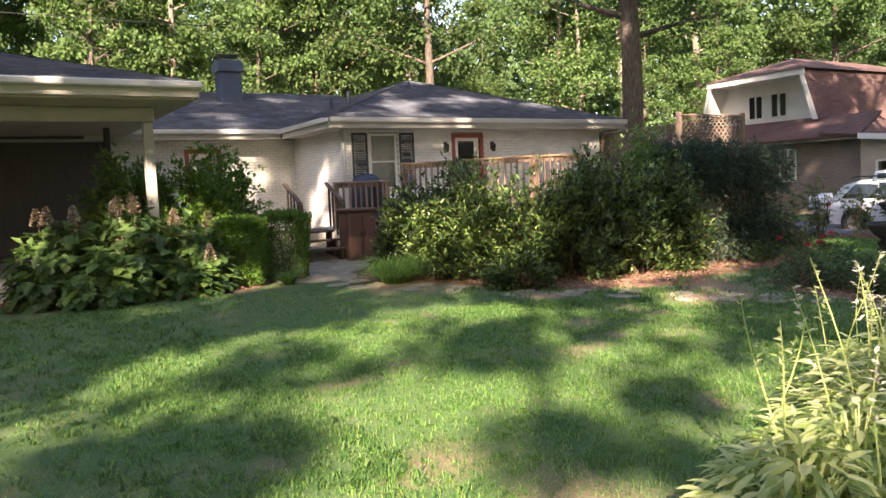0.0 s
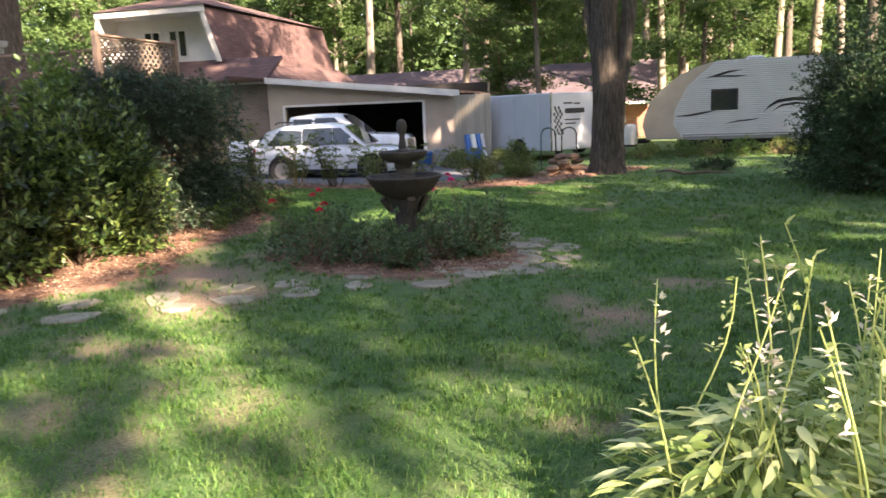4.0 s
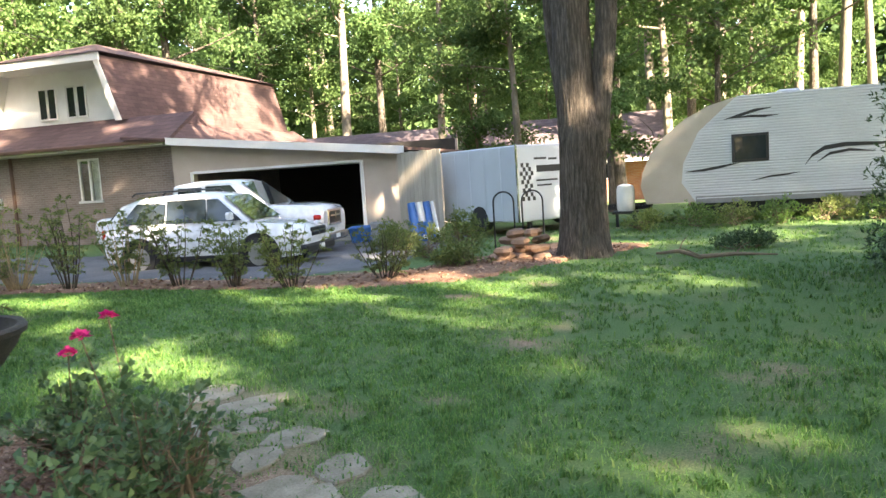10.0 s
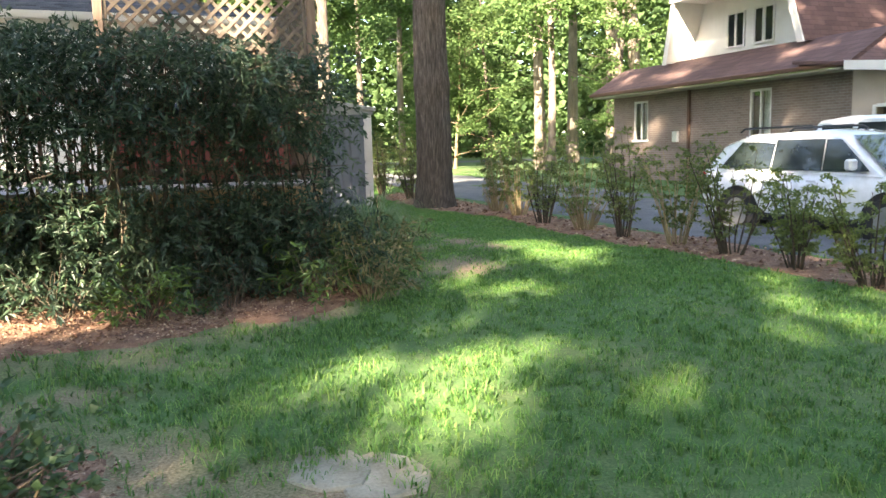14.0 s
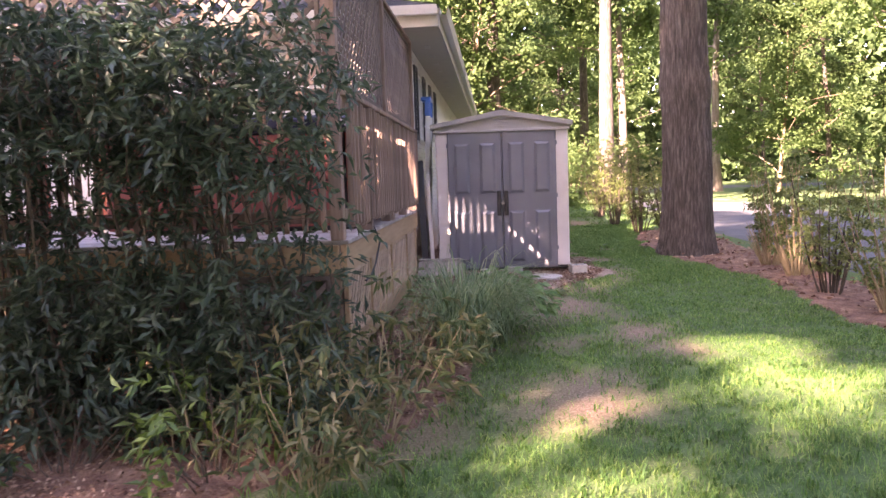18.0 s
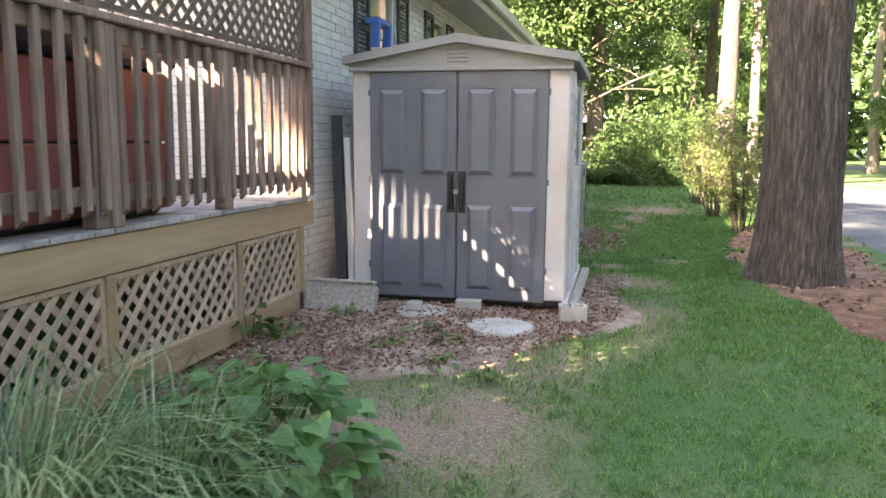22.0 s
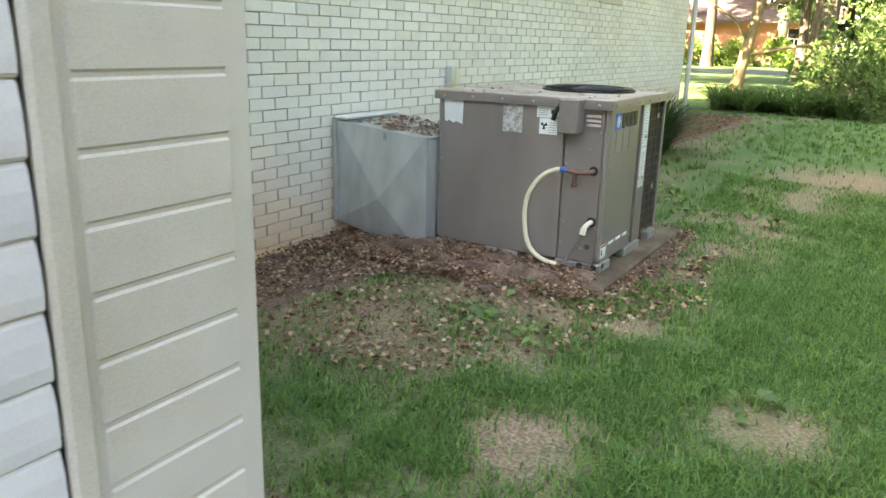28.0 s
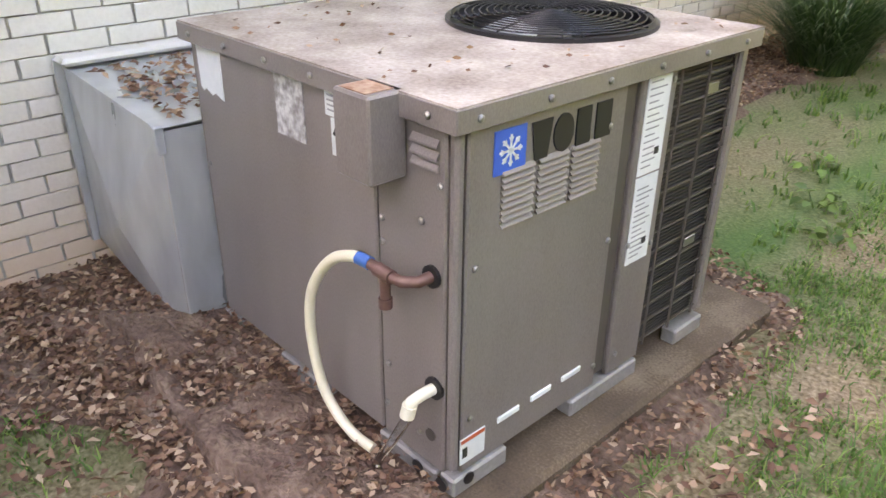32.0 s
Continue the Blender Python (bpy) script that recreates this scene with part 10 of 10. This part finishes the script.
lay("brickwork_east", (WX1, WY0), (WX1, WY1), -0.22, H_TOP, EAST_HOLES, (3.4, 7.2, -0.2, 1.25), 1, house)
lay("brickwork_south", (WX0, WY0), (WX1, WY0), -0.22, H_TOP, SOUTH_HOLES, None, 2, house)
lay("brickwork_west", (WX0, RY), (WX0, WY0), -0.22, H_TOP, [], None, 3, house)
lay("brickwork_recess", (2.6, RY), (WX0, RY), -0.22, H_TOP, [(1.7, 2.6, 0.6, 2.75)], None, 4, house)

# ---- the lawn's blades ----
rng = np.random.default_rng(3)


def free_of_beds(x, y):
    ok = np.ones(x.shape, bool)
    wx, wy = x + (fuzz(x, y, 0.7, 3) - 0.5) * 0.35 + (fuzz(x, y, 0.22, 4) - 0.5) * 0.17, y + (fuzz(x, y, 0.7, 5) - 0.5) * 0.35 + (fuzz(x, y, 0.22, 6) - 0.5) * 0.17
    for poly in BEDS:
        ok &= ~inside(wx, wy, poly)
    ok &= ~inside(x, y, DRIVE)
    ok &= ~((x > 15.2) & (x < 17.1) & (y > 16.4) & (y < 18.6)) & ~((x > 15.5) & (x < 17.05) & (y > 21.1) & (y < 22.9))
    ok &= ~((x < 15.0) & (y > 11.5)) & ~((y > 12.0) & (x < 6.5))
    return ok


def turf(name, boxes, h, w, seed):
    """Grass in tufts strewn over boxes (x0, x1, y0, y1, blades in a square metre): short blades that lean every way."""
    rng = np.random.default_rng(seed)
    P = []
    for x0, x1, y0, y1, n in boxes:
        k = int((x1 - x0) * (y1 - y0) * n)
        tufts = rng.uniform(0, 1, (max(1, k // 9), 2)) * (x1 - x0, y1 - y0) + (x0, y0)
        P.append(tufts[rng.integers(0, len(tufts), k)] + rng.normal(size=(k, 2)) * 0.022)
    P = np.concatenate(P)
    x, y = P[:, 0], P[:, 1]
    ok = free_of_beds(x, y)
    x, y = x[ok], y[ok]
    bare_ = bare_amount(x, y)
    thick = 0.3 + 0.5 * fuzz(x, y, 0.16, 31) + 0.5 * fuzz(x, y, 0.55, 33)
    ok = rng.random(len(x)) < np.clip(thick * (1 - 1.05 * bare_), 0.02, 1)
    x, y = x[ok], y[ok]
    n = len(x)
    z = land(x, y) + (fuzz(x, y, 1.7, 21) - 0.5) * 0.03
    hh = h * rng.uniform(0.4, 1.25, n) * (0.45 + 0.55 * fuzz(x, y, 0.3, 32) + 0.5 * fuzz(x, y, 0.9, 34))
    a = rng.uniform(0, 6.28, n)
    d = np.stack([np.cos(a), np.sin(a), 0 * a], 1)
    s = np.stack([-np.sin(a), np.cos(a), 0 * a], 1) * (w * rng.uniform(0.7, 1.3, n))[:, None]
    lean = (hh * rng.uniform(0.2, 1.5, n))[:, None]
    b = np.stack([x, y, z - 0.004], 1)
    up = np.stack([0 * a, 0 * a, hh], 1)
    m = b + up * 0.66 + d * lean * 0.35
    t = b + up * rng.uniform(0.7, 1.0, n)[:, None] + d * lean
    v = np.stack([b - s, b + s, m + s * 0.8, m - s * 0.8, t], 1)
    return tagged(new(name, cloud(name, v, [(0, 1, 2, 3), (3, 2, 4)], L_GRASS)), "lush green lawn grass", "grass", "", "stuff")


turf("lawn_grass", [(0.6, 9.0, 1.6, 8.5, 2800), (-2.0, 6.0, 3.5, 12.5, 1100), (9.0, 16.0, 0.5, 5.0, 1900), (12.5, 19.8, 4.0, 9.5, 2300), (15.0, 19.6, 9.5, 16.0, 4200), (16.8, 19.4, 16.0, 19.5, 5200)], 0.042, 0.0026, 6)
turf("lawn_grass_back", [(16.8, 19.6, 19.0, 25.5, 11500), (15.2, 17.2, 18.4, 21.5, 6000)], 0.05, 0.0028, 16)
turf("lawn_grass_far", [(6.0, 13.0, -1.0, 10.0, 500), (12.0, 21.0, -3.0, 12.0, 500), (-8.0, 2.0, 2.0, 13.0, 420), (19.0, 29.0, -5.0, 7.0, 260), (14.9, 20.5, 22.0, 36.0, 420), (20.0, 30.0, 20.0, 44.0, 60)], 0.065, 0.0055, 7)

# ---- fallen leaves and chips ----
def litter(name, polys, n, size, seed, label, jitter=0.02, lift=0.028):
    rng = np.random.default_rng(seed)
    P = []
    for poly, share in polys:
        xs, ys = [p[0] for p in poly], [p[1] for p in poly]
        k = int(n * share)
        x, y = rng.uniform(min(xs), max(xs), k * 3), rng.uniform(min(ys), max(ys), k * 3)
        ok = inside(x, y, poly) & (rng.random(len(x)) < 0.25 + fuzz(x, y, 0.5, 41))
        P.append(np.stack([x[ok][:k], y[ok][:k]], 1))
    P = np.concatenate(P)
    pos = np.stack([P[:, 0], P[:, 1], land(P[:, 0], P[:, 1]) + lift + rng.uniform(0, jitter, len(P))], 1)
    way = rng.normal(size=(len(P), 3)) * np.array([1, 1, 0.22])
    tagged(new(name, leaf_mesh(name, pos, way, size, size * 0.3, L_DEAD, rng, 0.5, 0.1)), label, "leaf litter", "", "stuff")


litter("leaf_litter", [(WALL_BED, 0.44), (SHED_BED, 0.22), (FRONT_BED, 0.40), (FOUNTAIN_BED, 0.10)], 62000, 0.031, 8, "dry brown fallen leaves and bark chips")
WALL_FRINGE = [(15.6, 19.3), (16.6, 19.5), (17.2, 20.3), (17.5, 21.2), (17.3, 22.6), (17.0, 21.1), (15.9, 20.7)]
litter("leaf_litter_fringe", [(WALL_FRINGE, 1.0)], 1500, 0.04, 10, "scattered dry leaves on thin grass by the pad", 0.03)
litter("leaf_litter_drift", [([(15.45, 20.98), (16.8, 21.02), (16.9, 21.1), (16.82, 21.36), (15.5, 21.38)], 1.0)], 1700, 0.03, 13, "dry leaves and bark on the soil over the pad", 0.02, 0.088)
litter("leaf_litter_washed", [([(15.1, 20.7), (16.9, 20.85), (16.9, 21.05), (15.4, 21.0), (15.4, 21.35), (15.15, 21.35)], 1.0)], 1500, 0.034, 14, "dry leaves on the soil washed against the pad", 0.025, 0.052)
litter("leaf_litter_far", [(HEDGE_BED, 0.6), (LEFT_BED, 0.4)], 5000, 0.07, 9, "dry brown leaves along the drive")
rng = np.random.default_rng(12)
n = 130
pos = np.stack([AX + rng.uniform(0.02, W - 0.02, n), AY + rng.uniform(0.02, D - 0.02, n), np.full(n, AZ + H + 0.004)], 1)
pos = pos[np.hypot(pos[:, 0] - AX - FX, pos[:, 1] - AY - FY) > FR + 0.05]
tagged(new("lid_debris", leaf_mesh("lid_debris", pos, rng.normal(size=(len(pos), 3)) * np.array([1, 1, 0.03]), 0.022, 0.005, L_DEAD, rng, 0.1, 0.0)), "bits of bark and dead leaf on the steel top", "debris", "", "stuff")
